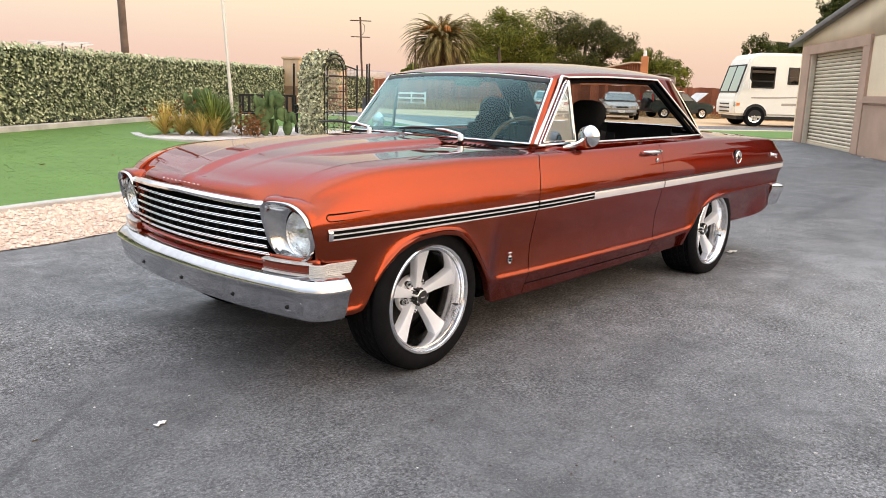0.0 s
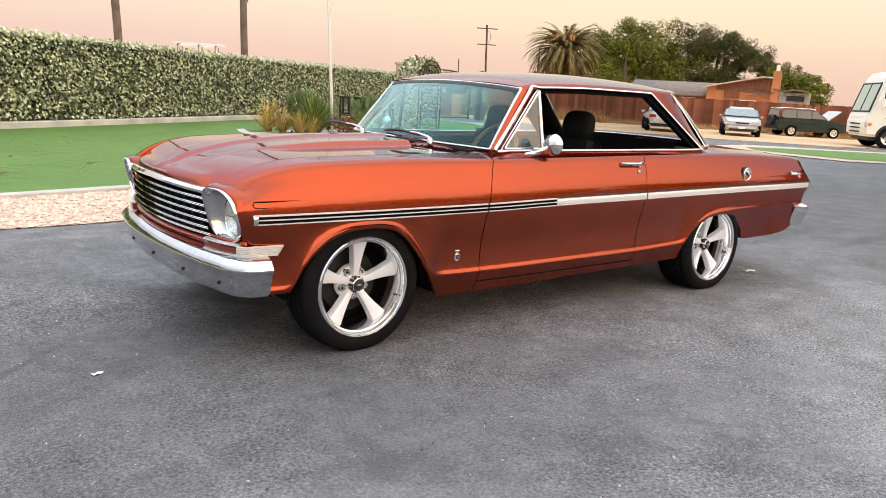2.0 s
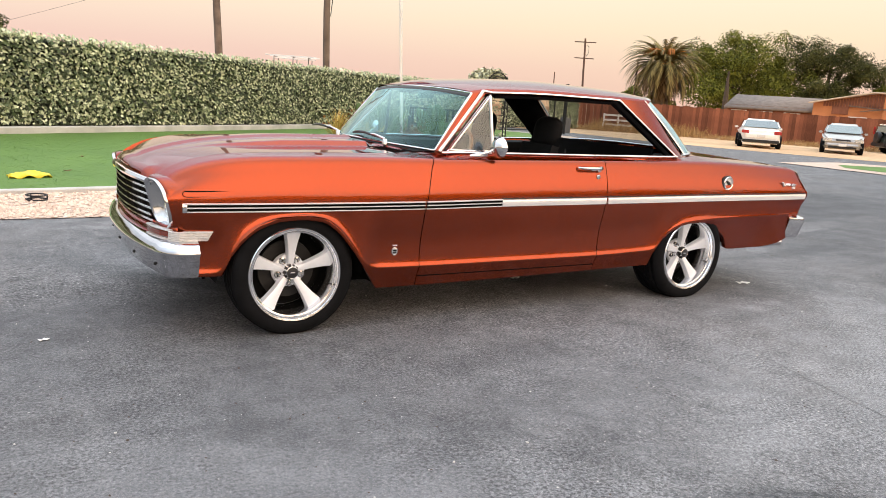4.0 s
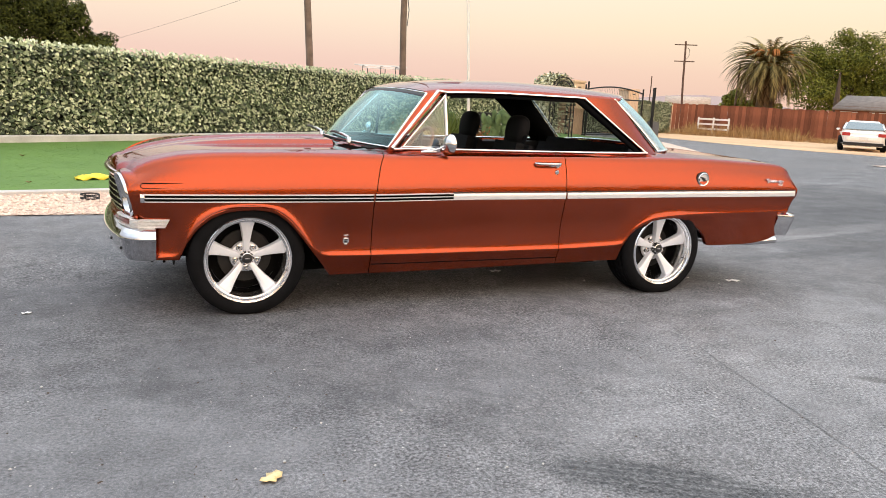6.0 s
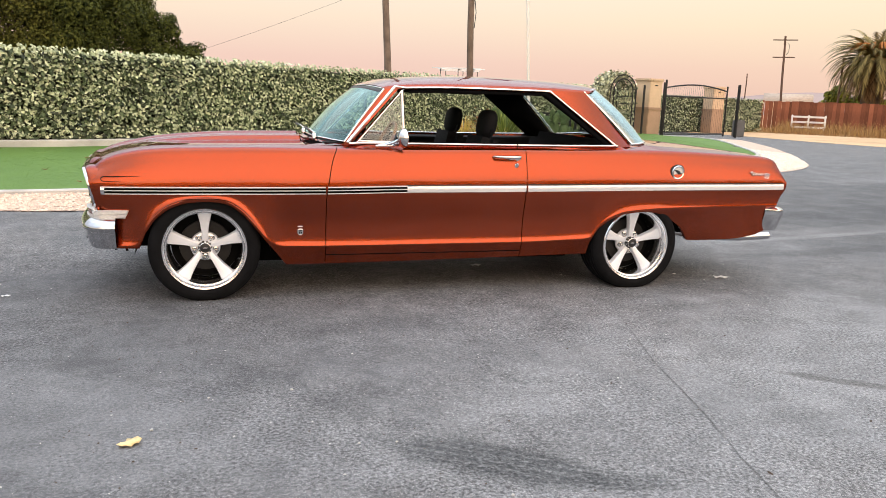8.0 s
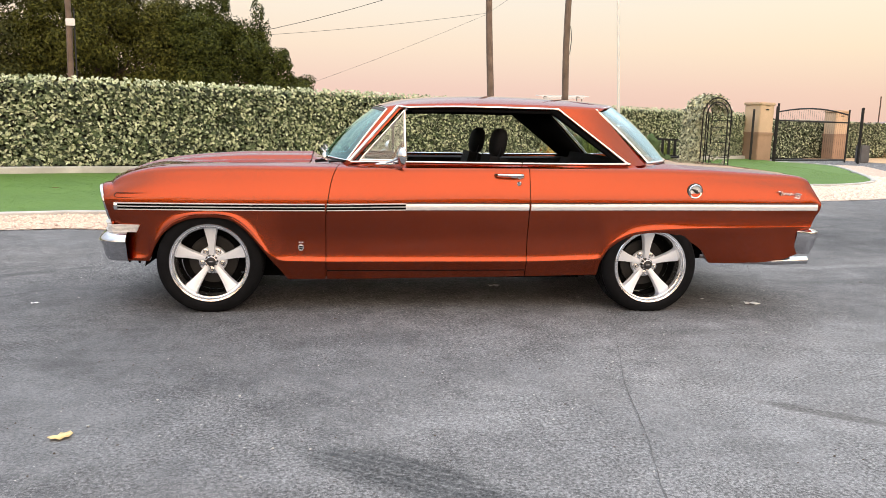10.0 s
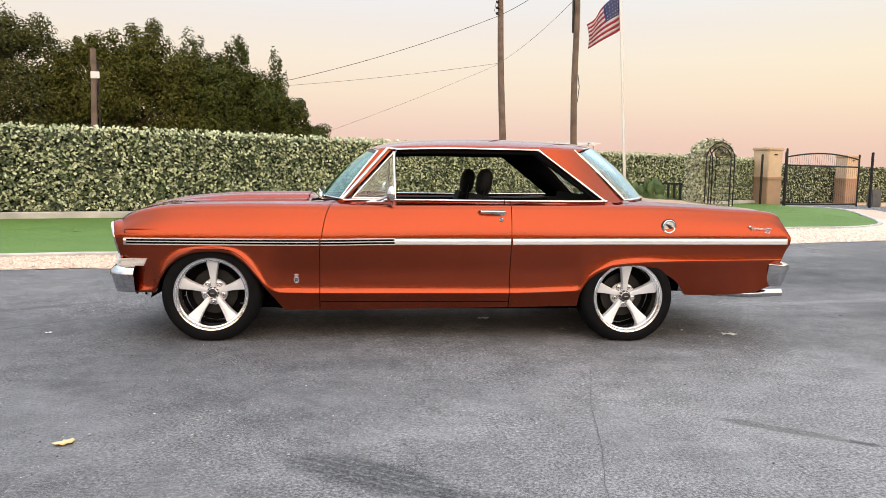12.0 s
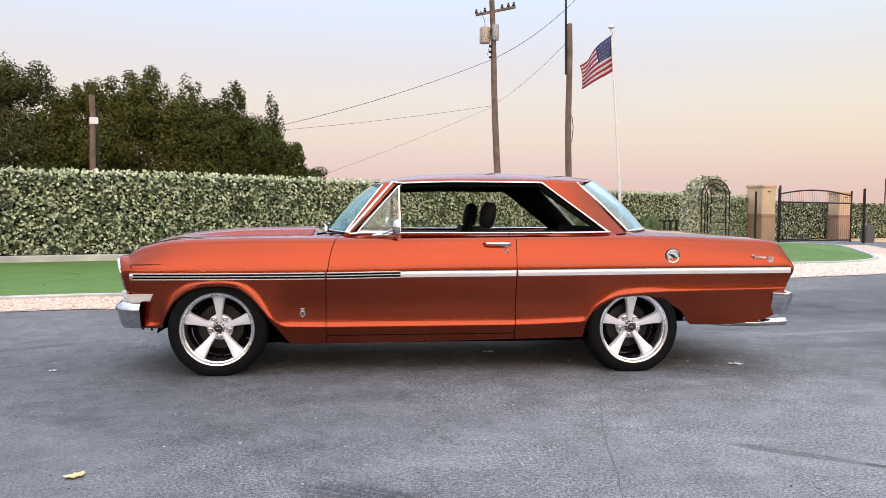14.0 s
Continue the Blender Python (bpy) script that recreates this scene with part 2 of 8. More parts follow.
def asphalt_material():
    m = bpy.data.materials.new("worn_asphalt")
    m.use_nodes = True
    n, l = m.node_tree.nodes, m.node_tree.links
    b = n["Principled BSDF"]
    pos = n.new("ShaderNodeNewGeometry").outputs["Position"]

    def noise_(scale, detail=4, rough=0.55, vec=None):
        t = n.new("ShaderNodeTexNoise")
        t.inputs["Scale"].default_value, t.inputs["Detail"].default_value, t.inputs["Roughness"].default_value = scale, detail, rough
        l.new(vec or pos, t.inputs["Vector"])
        return t.outputs["Fac"]

    def rng(v, a, c, lo, hi):
        t = n.new("ShaderNodeMapRange")
        for k, x in zip(("From Min", "From Max", "To Min", "To Max"), (a, c, lo, hi)):
            t.inputs[k].default_value = x
        l.new(v, t.inputs["Value"])
        return t.outputs["Result"]

    def mixc(f, a, c):
        t = n.new("ShaderNodeMix")
        t.data_type = "RGBA"
        for k, x in (("Factor", f), ("A", a), ("B", c)):
            if isinstance(x, (tuple, float)):
                t.inputs[k].default_value = x
            else:
                l.new(x, t.inputs[k])
        return t.outputs["Result"]

    def calc(op, a, c):
        t = n.new("ShaderNodeMath")
        t.operation = op
        for i, x in enumerate((a, c)):
            if isinstance(x, (int, float)):
                t.inputs[i].default_value = x
            else:
                l.new(x, t.inputs[i])
        return t.outputs[0]

    mp = n.new("ShaderNodeMapping")
    mp.inputs["Rotation"].default_value, mp.inputs["Scale"].default_value = (0, 0, radians(-25)), (0.35, 1.6, 1)
    l.new(pos, mp.inputs["Vector"])
    streak = noise_(0.9, 5, 0.6, mp.outputs["Vector"])
    big, mid, fine_ = noise_(0.28, 4), noise_(1.7, 6, 0.65), noise_(120, 3, 0.7)
    speck, mott = noise_(260, 2), noise_(3.2, 8, 0.75)
    c = mixc(rng(big, 0.35, 0.65, 0, 1), (0.140, 0.140, 0.142, 1), (0.215, 0.214, 0.216, 1))
    c = mixc(rng(mid, 0.42, 0.7, 0, 0.6), c, (0.275, 0.271, 0.270, 1))
    c = mixc(rng(streak, 0.52, 0.72, 0, 0.7), c, (0.40, 0.40, 0.402, 1))
    c = mixc(rng(streak, 0.44, 0.28, 0, 0.7), c, (0.085, 0.085, 0.088, 1))
    worn = rng(noise_(1.1, 5, 0.6), 0.44, 0.60, 0.25, 1.0)
    c = mixc(rng(noise_(0.55, 3), 0.48, 0.62, 0, 0.55), c, (0.215, 0.195, 0.178, 1))
    c = mixc(rng(mott, 0.50, 0.36, 0, 0.50), c, (0.062, 0.062, 0.064, 1))
    patch = noise_(13, 6, 0.7)
    c = mixc(rng(patch, 0.50, 0.38, 0, 0.38), c, (0.075, 0.075, 0.077, 1))
    c = mixc(rng(patch, 0.53, 0.66, 0, 0.38), c, (0.42, 0.415, 0.41, 1))
    c = mixc(rng(mott, 0.52, 0.68, 0, 0.6), c, (0.38, 0.378, 0.376, 1))
    vor = n.new("ShaderNodeTexVoronoi")
    vor.inputs["Scale"].default_value = 95
    l.new(pos, vor.inputs["Vector"])
    cell = n.new("ShaderNodeSeparateXYZ")
    l.new(vor.outputs["Color"], cell.inputs[0])
    c = mixc(calc("MULTIPLY", rng(cell.outputs["X"], 0.42, 0.0, 0, 0.60), worn), c, (0.045, 0.045, 0.047, 1))
    c = mixc(calc("MULTIPLY", rng(cell.outputs["Y"], 0.70, 1.0, 0, 0.62), worn), c, (0.58, 0.575, 0.56, 1))
    c = mixc(rng(fine_, 0.52, 0.38, 0, 0.45), c, (0.035, 0.035, 0.037, 1))
    coarse = noise_(42, 5, 0.68)
    rough_ = rng(noise_(0.9, 5, 0.65), 0.46, 0.58, 0.15, 1.0)
    c = mixc(calc("MULTIPLY", rng(coarse, 0.49, 0.38, 0, 0.70), rough_), c, (0.050, 0.050, 0.053, 1))
    c = mixc(calc("MULTIPLY", rng(coarse, 0.55, 0.68, 0, 0.55), rough_), c, (0.52, 0.515, 0.51, 1))
    c = mixc(rng(fine_, 0.54, 0.68, 0, 0.35), c, (0.50, 0.495, 0.485, 1))
    c = mixc(rng(speck, 0.59, 0.64, 0, 0.9), c, (0.66, 0.61, 0.59, 1))
    sep = n.new("ShaderNodeSeparateXYZ")
    l.new(pos, sep.inputs[0])
    X, Y = sep.outputs["X"], sep.outputs["Y"]

    def blot(cx, cy, rx, ry, ang, amount, col, grain=9.0, ridges=0):
        """A stain, streak or other patch of uneven outline about (cx, cy)."""
        nonlocal c
        s, k = math.sin(radians(ang)), math.cos(radians(ang))
        dx, dy = calc("SUBTRACT", X, cx), calc("SUBTRACT", Y, cy)
        u = calc("DIVIDE", calc("ADD", calc("MULTIPLY", dx, k), calc("MULTIPLY", dy, s)), rx)
        v = calc("DIVIDE", calc("SUBTRACT", calc("MULTIPLY", dy, k), calc("MULTIPLY", dx, s)), ry)
        r = calc("ADD", calc("MULTIPLY", u, u), calc("MULTIPLY", v, v))
        r = calc("ADD", r, calc("MULTIPLY", calc("SUBTRACT", noise_(grain, 4, 0.7), 0.5), 2.2))
        f = rng(r, 1.0, 0.35, 0, amount)
        if ridges:
            wob = calc("MULTIPLY", noise_(5, 5, 0.65), 11.0)
            bars = rng(calc("SINE", calc("ADD", calc("MULTIPLY", v, ridges), wob), 0), -0.85, 0.2, 0.55, 1)
            f = calc("MULTIPLY", f, calc("MULTIPLY", bars, rng(noise_(38, 5, 0.75), 0.36, 0.52, 0.25, 1)))
        c = mixc(f, c, col)

    blot(4.2, -2.7, 3.6, 1.7, 4, 0.30, (0.50, 0.498, 0.498, 1), 1.1)
    blot(-1.9, -1.6, 3.6, 2.4, 10, 0.44, (0.095, 0.096, 0.102, 1), 0.8)
    blot(2.9, -2.3, 2.6, 1.5, -6, 0.12, (0.46, 0.458, 0.462, 1), 0.9)
    blot(0.6, -3.9, 2.2, 0.7, -8, 0.15, (0.40, 0.40, 0.40, 1), 1.3)
    blot(9.5, 1.0, 6.0, 3.2, 20, 0.45, (0.075, 0.076, 0.080, 1), 0.7)
    blot(6.5, 1.2, 3.0, 0.25, 12, 0.25, (0.40, 0.39, 0.38, 1), 3.5)
    blot(8.5, -0.6, 3.5, 0.3, 8, 0.2, (0.38, 0.38, 0.38, 1), 3.5)
    blot(-0.6, -2.4, 1.6, 0.5, -30, 0.35, (0.34, 0.34, 0.345, 1), 2.5)
    blot(1.03, -3.11, 0.50, 0.15, -33, 0.80, (0.045, 0.050, 0.050, 1), 7, 21)
    blot(1.40, -3.33, 0.26, 0.07, -15, 0.6, (0.045, 0.048, 0.048, 1), 9, 14)
    blot(2.92, -2.68, 0.42, 0.05, -36, 0.6, (0.11, 0.10, 0.095, 1), 7)
    blot(5.6, 0.2, 1.3, 0.16, 8, 0.35, (0.07, 0.07, 0.073, 1), 3)
    blot(7.2, -0.3, 1.9, 0.12, 4, 0.5, (0.08, 0.08, 0.083, 1), 3)
    blot(9.0, 3.6, 4.0, 2.0, 25, 0.45, (0.075, 0.076, 0.080, 1), 0.9)
    # darker uneven patch beyond the tail
    blot(6.1, 2.5, 1.0, 0.55, 62, 0.55, (0.05, 0.05, 0.053, 1), 2.5)
    blot(5.9, 0.9, 1.6, 0.09, 11, 0.3, (0.50, 0.49, 0.48, 1), 6)
    blot(-1.9, 0.2, 1.2, 0.08, 35, 0.5, (0.06, 0.06, 0.062, 1), 5)
    blot(-1.54, -0.48, 0.5, 0.030, 46, 0.4, (0.04, 0.04, 0.042, 1), 5)
    blot(3.18, -2.87, 0.075, 0.035, -30, 0.8, (0.05, 0.048, 0.046, 1), 12)
    c = mixc(0.28, c, (0.030, 0.030, 0.036, 1))
    c = mixc(0.12, c, (0.155, 0.158, 0.165, 1))
    bare = rng(noise_(0.75, 5, 0.6), 0.44, 0.58, 0.45, 1.1)
    grit = calc("MULTIPLY", calc("SUBTRACT", noise_(70, 4, 0.75), 0.5), bare)
    grit = calc("ADD", rng(grit, -0.10, 0.10, 0.50, 1.46), rng(noise_(2.4, 7, 0.72), 0.40, 0.60, -0.13, 0.13))
    vm = n.new("ShaderNodeVectorMath")
    vm.operation = "SCALE"
    l.new(c, vm.inputs[0]), l.new(grit, vm.inputs["Scale"])
    c = vm.outputs["Vector"]
    l.new(c, b.inputs["Base Color"])
    l.new(rng(mid, 0.3, 0.7, 0.60, 0.80), b.inputs["Roughness"])
    b.inputs["Specular IOR Level"].default_value = 0.15
    bp = n.new("ShaderNodeBump")
    bp.inputs["Strength"].default_value, bp.inputs["Distance"].default_value = 0.7, 0.008
    l.new(calc("ADD", calc("MULTIPLY", fine_, 0.6), calc("MULTIPLY", coarse, 1.1)), bp.inputs["Height"])
    l.new(bp.outputs["Normal"], b.inputs["Normal"])
    return m


M_ASPHALT = asphalt_material()


# ---- building helpers ----
def link_mesh(name, me, material, parent=None, sharp=38):
    if material and not me.materials:
        me.materials.append(material)
    if sharp is not None:
        me.shade_smooth()
        me.set_sharp_from_angle(angle=radians(sharp))
    ob = new(name, me)
    ob.parent = parent
    return ob


def part(name, bm, material, parent, label="", sharp=38):
    me = bpy.data.meshes.new(name)
    bm.to_mesh(me)
    bm.free()
    ob = link_mesh(name, me, material, parent, sharp)
    if label:
        tagged(ob, label)
    return ob


def thing(name, label, category, at=(0, 0, 0), rz=0.0, group="", kind=""):
    ob = new(name)
    ob.matrix_basis = pose(*at, 0, 0, rz)
    ob.empty_display_size = 0.1
    return tagged(ob, label, category, group, kind)


def solo(name, bm, material, label, category, at=(0, 0, 0), rz=0.0, group="", kind="", sharp=38):
    ob = part(name, bm, material, None, "", sharp)
    ob.matrix_basis = pose(*at, 0, 0, rz)
    return tagged(ob, label, category, group, kind)


def box(bm, c, s, bev=0.0, m=None, taper=None):
    """A box about c with sides s, its edges bevelled; m turns it; taper shrinks its top in x and y."""
    r = bmesh.ops.create_cube(bm, size=1)
    vs = r["verts"]
    for v in vs:
        k = (1, 1)
        if taper and v.co.z > 0:
            k = taper
        v.co = Vector((v.co.x * s[0] * k[0], v.co.y * s[1] * k[1], v.co.z * s[2]))
        if m:
            v.co = m @ v.co
        v.co += Vector(c)
    if bev:
        es = list({e for v in vs for e in v.link_edges})
        bmesh.ops.bevel(bm, geom=es, offset=bev, segments=2, affect="EDGES", clamp_overlap=True)
    return bm


def tube(bm, pts, r, seg=8, closed=False, caps=True):
    """A round bar along pts; r is one radius or one for each point."""
    pts = [Vector(p) for p in pts]
    n = len(pts)
    rs = r if isinstance(r, (list, tuple)) else [r] * n
    rings = []
    up = None
    for i, p in enumerate(pts):
        a = pts[(i - 1) % n] if (closed or i) else p
        b = pts[(i + 1) % n] if (closed or i < n - 1) else p
        d = (b - a).normalized() if (b - a).length > 1e-9 else Vector((0, 0, 1))
        if up is None:
            up = d.orthogonal().normalized()
        up = (up - d * up.dot(d))
        up = up.normalized() if up.length > 1e-6 else d.orthogonal().normalized()
        side = d.cross(up)
        rings.append([bm.verts.new(p + (up * math.cos(2 * math.pi * k / seg) + side * math.sin(2 * math.pi * k / seg)) * rs[i]) for k in range(seg)])
    for i in range(n if closed else n - 1):
        A, B = rings[i], rings[(i + 1) % n]
        for k in range(seg):
            bm.faces.new((A[k], A[(k + 1) % seg], B[(k + 1) % seg], B[k]))
    if caps and not closed:
        bm.faces.new(list(reversed(rings[0])))
        bm.faces.new(rings[-1])
    return bm


def lathe(bm, prof, seg=48, axis="y", centre=(0, 0, 0), closed=False):
    """Turns the profile of (radius, along) about an axis."""
    rings = []
    c = Vector(centre)
    for r, a in prof:
        ring = []
        for k in range(seg):
            t = 2 * math.pi * k / seg
            x, z = r * math.cos(t), r * math.sin(t)
            v = Vector((x, a, z)) if axis == "y" else (Vector((a, x, z)) if axis == "x" else Vector((x, z, a)))
            ring.append(bm.verts.new(c + v))
        rings.append(ring)
    m = len(rings)
    for i in range(m if closed else m - 1):
        A, B = rings[i], rings[(i + 1) % m]
        for k in range(seg):
            bm.faces.new((A[k], A[(k + 1) % seg], B[(k + 1) % seg], B[k]))
    bmesh.ops.recalc_face_normals(bm, faces=bm.faces[:])
    return bm


def sheet(bm, rows, out=None):
    """A skin over rows of points; out: the way that its faces look on the whole."""
    V = [[bm.verts.new(p) for p in row] for row in rows]
    fs = []
    for A, B in zip(V, V[1:]):
        for k in range(len(A) - 1):
            try:
                fs.append(bm.faces.new((A[k], A[k + 1], B[k + 1], B[k])))
            except ValueError:
                pass
    if out is not None:
        bm.normal_update()
        tot = Vector((0, 0, 0))
        for f in fs:
            tot += f.normal * f.calc_area()
        if tot.dot(Vector(out)) < 0:
            bmesh.ops.reverse_faces(bm, faces=fs)
    return bm


def thick(ob, d, offset=-1, rim=True):
    md = ob.modifiers.new("thickness", "SOLIDIFY")
    md.thickness, md.offset, md.use_rim = d, offset, rim
    return ob


def smooth01(t):
    t = min(1.0, max(0.0, t))
    return t * t * (3 - 2 * t)


def curve_fn(*pts):
    """A smooth line through (x, y) pairs."""
    xs, ys = [p[0] for p in pts], [p[1] for p in pts]
    h = [b - a for a, b in zip(xs, xs[1:])]
    s = [(b - a) / k for a, b, k in zip(ys, ys[1:], h)]
    m = [s[0]] + [0 if p * q <= 0 else 2 * p * q / (p + q) for p, q in zip(s, s[1:])] + [s[-1]]

    def f(x):
        if x <= xs[0]:
            return ys[0]
        if x >= xs[-1]:
            return ys[-1]
        i = max(k for k in range(len(xs) - 1) if xs[k] <= x)
        t = (x - xs[i]) / h[i]
        return ys[i] * (2 * t**3 - 3 * t**2 + 1) + h[i] * m[i] * (t**3 - 2 * t**2 + t) + ys[i + 1] * (-2 * t**3 + 3 * t**2) + h[i] * m[i + 1] * (t**3 - t**2)

    return f


def leaf_mesh(name, P, N, L, W, rng, fold=0.25):
    """Many small pointed leaves: centres P, normals N, lengths L, widths W."""
    n = len(P)
    R = rng.normal(size=(n, 3))
    T = np.cross(N, R)
    T /= np.linalg.norm(T, axis=1)[:, None] + 1e-9
    B = np.cross(N, T)
    L, W = np.asarray(L)[:, None], np.asarray(W)[:, None]
    v = np.stack([P - T * L / 2, P + B * W / 2 + N * W * fold, P + T * L / 2, P - B * W / 2 + N * W * fold], 1).reshape(-1, 3)
    i = np.arange(n)[:, None] * 4
    f = np.concatenate([i + np.array([[0, 1, 2]]), i + np.array([[0, 2, 3]])])
    me = bpy.data.meshes.new(name)
    me.from_pydata(v.tolist(), [], f.tolist())
    return me


# ---- ground ----
KERB = [(-26, -6.0), (-14, -1.2), (-8, 1.6), (-3.4, 3.72), (-2.0, 4.08), (-0.6, 4.38), (0.6, 4.70), (1.8, 5.05), (4.5, 6.5), (7.5, 8.6), (9.2, 9.8), (10.6, 10.35), (12.1, 10.75), (13.6, 11.9), (14.7, 13.5), (16.0, 15.9), (17.4, 18.6), (18.3, 20.8), (18.0, 22.2), (17.0, 23.4)]
EDGE = [(-26, -7.6), (-14, -2.6), (-8, 0.4), (-2.9, 2.63), (-1.7, 2.77), (-0.2, 2.86), (0.4, 3.04), (2.0, 3.6), (5.0, 5.1), (8.45, 6.72), (10.7, 7.55), (12.5, 8.8), (14.0, 10.7), (16.9, 15.2), (18.9, 19.0), (19.8, 21.0)]
WALL = [(-25.3, -6.2), (-16.9, 0.07), (-10.2, 4.78), (-5.5, 7.93), (-2.65, 9.15), (-0.13, 10.8), (2.22, 12.5), (4.58, 14.27), (7.94, 16.75), (10.8, 18.4), (13.6, 20.2), (16.0, 22.0)]
LAWN_RISE = 0.18


def resample(pts, step):
    """Points along a polyline, rounded at its corners."""
    P = [Vector((*p, 0)) for p in pts]
    out = []
    for i in range(len(P) - 1):
        a, b, c, d = P[max(i - 1, 0)], P[i], P[i + 1], P[min(i + 2, len(P) - 1)]
        k = max(1, int((c - b).length / step))
        for j in range(k):
            t = j / k
            out.append(0.5 * ((2 * b) + (c - a) * t + (2 * a - 5 * b + 4 * c - d) * t * t + (3 * b - a - 3 * c + d) * t**3))
    out.append(P[-1])
    return out


def flat(name, pts, z, material, label, category):
    bm = bmesh.new()
    f = bm.faces.new([bm.verts.new((p[0], p[1], z)) for p in pts])
    bm.normal_update()
    if f.normal.z < 0:
        f.normal_flip()
    bmesh.ops.triangulate(bm, faces=bm.faces[:])
    return solo(name, bm, material, label, category, kind="structure", sharp=None)


bm = bmesh.new()
sheet(bm, [[(x, y, 0) for x in (-900, -60, -20, 0, 20, 60, 900)] for y in (-900, -60, -20, 0, 20, 60, 900)], (0, 0, 1))
solo("ground", bm, M_ASPHALT, "grey worn asphalt driveway with pale streaks and stains", "asphalt", kind="structure", sharp=None)
kerb_line, edge_line, wall_line = resample(KERB, 0.5), resample(EDGE, 0.5), resample(WALL, 0.5)
flat("gravel_bed", [p.to_tuple() for p in edge_line] + [p.to_tuple() for p in reversed(kerb_line)], 0.006, M_GRAVEL, "strip of pink and tan gravel beside the asphalt", "gravel")


def along(line, k):
    """k points at even steps of x over a line."""
    X, Y = [p.x for p in line], [p.y for p in line]
    return [(x, float(np.interp(x, X, Y))) for x in np.linspace(-24.5, 15.8, k)]


bm = bmesh.new()
ka, wa = along([p for p in kerb_line if p.x < 17.2 or p.y < 18], 120), along(wall_line, 120)
sheet(bm, [[(a[0], a[1] + (b[1] - a[1]) * t, 0.022 + LAWN_RISE * t**1.2) for a, b in zip(ka, wa)] for t in np.linspace(0, 1, 9)], (0, 0, 1))
solo("lawn", bm, M_TURF, "bright green artificial turf lawn", "lawn", kind="structure", sharp=None)
flat("lawn_end", [(15.6, 16.2), (16.2, 16.4), (17.4, 18.6), (18.3, 20.8), (18.0, 22.2), (17.0, 23.4), (15.6, 22.6)], 0.021, M_TURF, "end of the green turf lawn beside the gate", "lawn")


def ribbon(bm, line, w, z0, z1, bev=0.012):
    """A kerb of width w along a line."""
    rows = []
    for i, p in enumerate(line):
        a, b = line[max(i - 1, 0)], line[min(i + 1, len(line) - 1)]
        d = (b - a).normalized()
        nrm = Vector((-d.y, d.x, 0))
        q = [p + nrm * o + Vector((0, 0, z)) for o, z in ((-w / 2, z0), (-w / 2, z1 - bev), (-w / 2 + bev, z1), (w / 2 - bev, z1), (w / 2, z1 - bev), (w / 2, z0))]
        rows.append(q)
    sheet(bm, rows, (0, 0, 1))


bm = bmesh.new()
ribbon(bm, kerb_line, 0.11, 0.0, 0.055)
solo("lawn_kerb", bm, M_CONCRETE, "low pale concrete edging between lawn and gravel", "kerb", kind="structure")
bm = bmesh.new()
ribbon(bm, [p + Vector((0.10, -0.13, 0)) for p in wall_line], 0.26, 0.0, 0.12 + LAWN_RISE)
solo("wall_footing", bm, M_CONCRETE, "pale concrete footing along the foot of the hedge", "kerb", kind="structure")

# ---- the coupe: x runs from its front axle to its tail, y across, its nose towards -x ----
coupe = thing("coupe", "copper metallic two-door hardtop coupe from the sixties on asphalt", "car")
HUB_F, HUB_R, HUB_Z = 0.0, 2.794, 0.308
zc = curve_fn((-0.66, 0.70), (-0.60, 0.755), (-0.535, 0.808), (-0.436, 0.852), (-0.294, 0.880), (-0.116, 0.892), (0.06, 0.897), (0.25, 0.902), (0.76, 0.905), (1.36, 0.914), (2.13, 0.924), (2.9, 0.929), (3.13, 0.926), (3.54, 0.911), (3.76, 0.901), (3.84, 0.889), (3.88, 0.872), (3.91, 0.808), (3.94, 0.735))
yc = curve_fn((-0.66, 0.65), (-0.60, 0.675), (-0.5, 0.71), (-0.3, 0.745), (0, 0.765), (0.5, 0.785), (0.8, 0.795), (1.5, 0.802), (2.5, 0.805), (3.1, 0.805), (3.6, 0.806), (3.88, 0.814), (3.94, 0.835))
zm = curve_fn((-0.6, 0.656), (0.075, 0.660), (0.712, 0.666), (1.24, 0.677), (1.98, 0.684), (3.1, 0.698), (3.94, 0.705))
wm = curve_fn((-0.66, 0.755), (-0.56, 0.782), (-0.45, 0.795), (0, 0.822), (0.56, 0.842), (1.2, 0.853), (2, 0.855), (3, 0.866), (3.6, 0.876), (3.94, 0.872))
zl = curve_fn((0.4, 0.325), (0.71, 0.322), (1.2, 0.324), (1.93, 0.327), (2.5, 0.345))
ARCH_F = [(-0.362, 0.315), (-0.345, 0.345), (-0.315, 0.415), (-0.265, 0.49), (-0.188, 0.553), (-0.085, 0.590), (0.03, 0.598), (0.128, 0.585), (0.213, 0.53), (0.295, 0.437), (0.36, 0.352), (0.41, 0.29), (0.475, 0.203)]
ARCH_R = [(2.462, 0.236), (2.472, 0.325), (2.519, 0.414), (2.597, 0.474), (2.696, 0.513), (2.836, 0.528), (2.957, 0.514), (3.03, 0.488), (3.10, 0.450), (3.165, 0.405), (3.21, 0.350), (3.232, 0.318)]
af, ar = curve_fn(*ARCH_F), curve_fn(*ARCH_R)
lip_f = curve_fn((-0.66, 0.33), (-0.385, 0.332), (-0.362, 0.345), (-0.345, 0.368), (-0.315, 0.432), (-0.265, 0.504), (-0.188, 0.566), (-0.085, 0.603), (0.03, 0.611), (0.128, 0.598), (0.213, 0.544), (0.295, 0.452), (0.355, 0.375), (0.40, 0.338), (0.45, 0.325))
lip_r = curve_fn((2.44, 0.345), (2.472, 0.355), (2.519, 0.430), (2.597, 0.488), (2.696, 0.527), (2.836, 0.543), (3.0, 0.550), (3.94, 0.566))
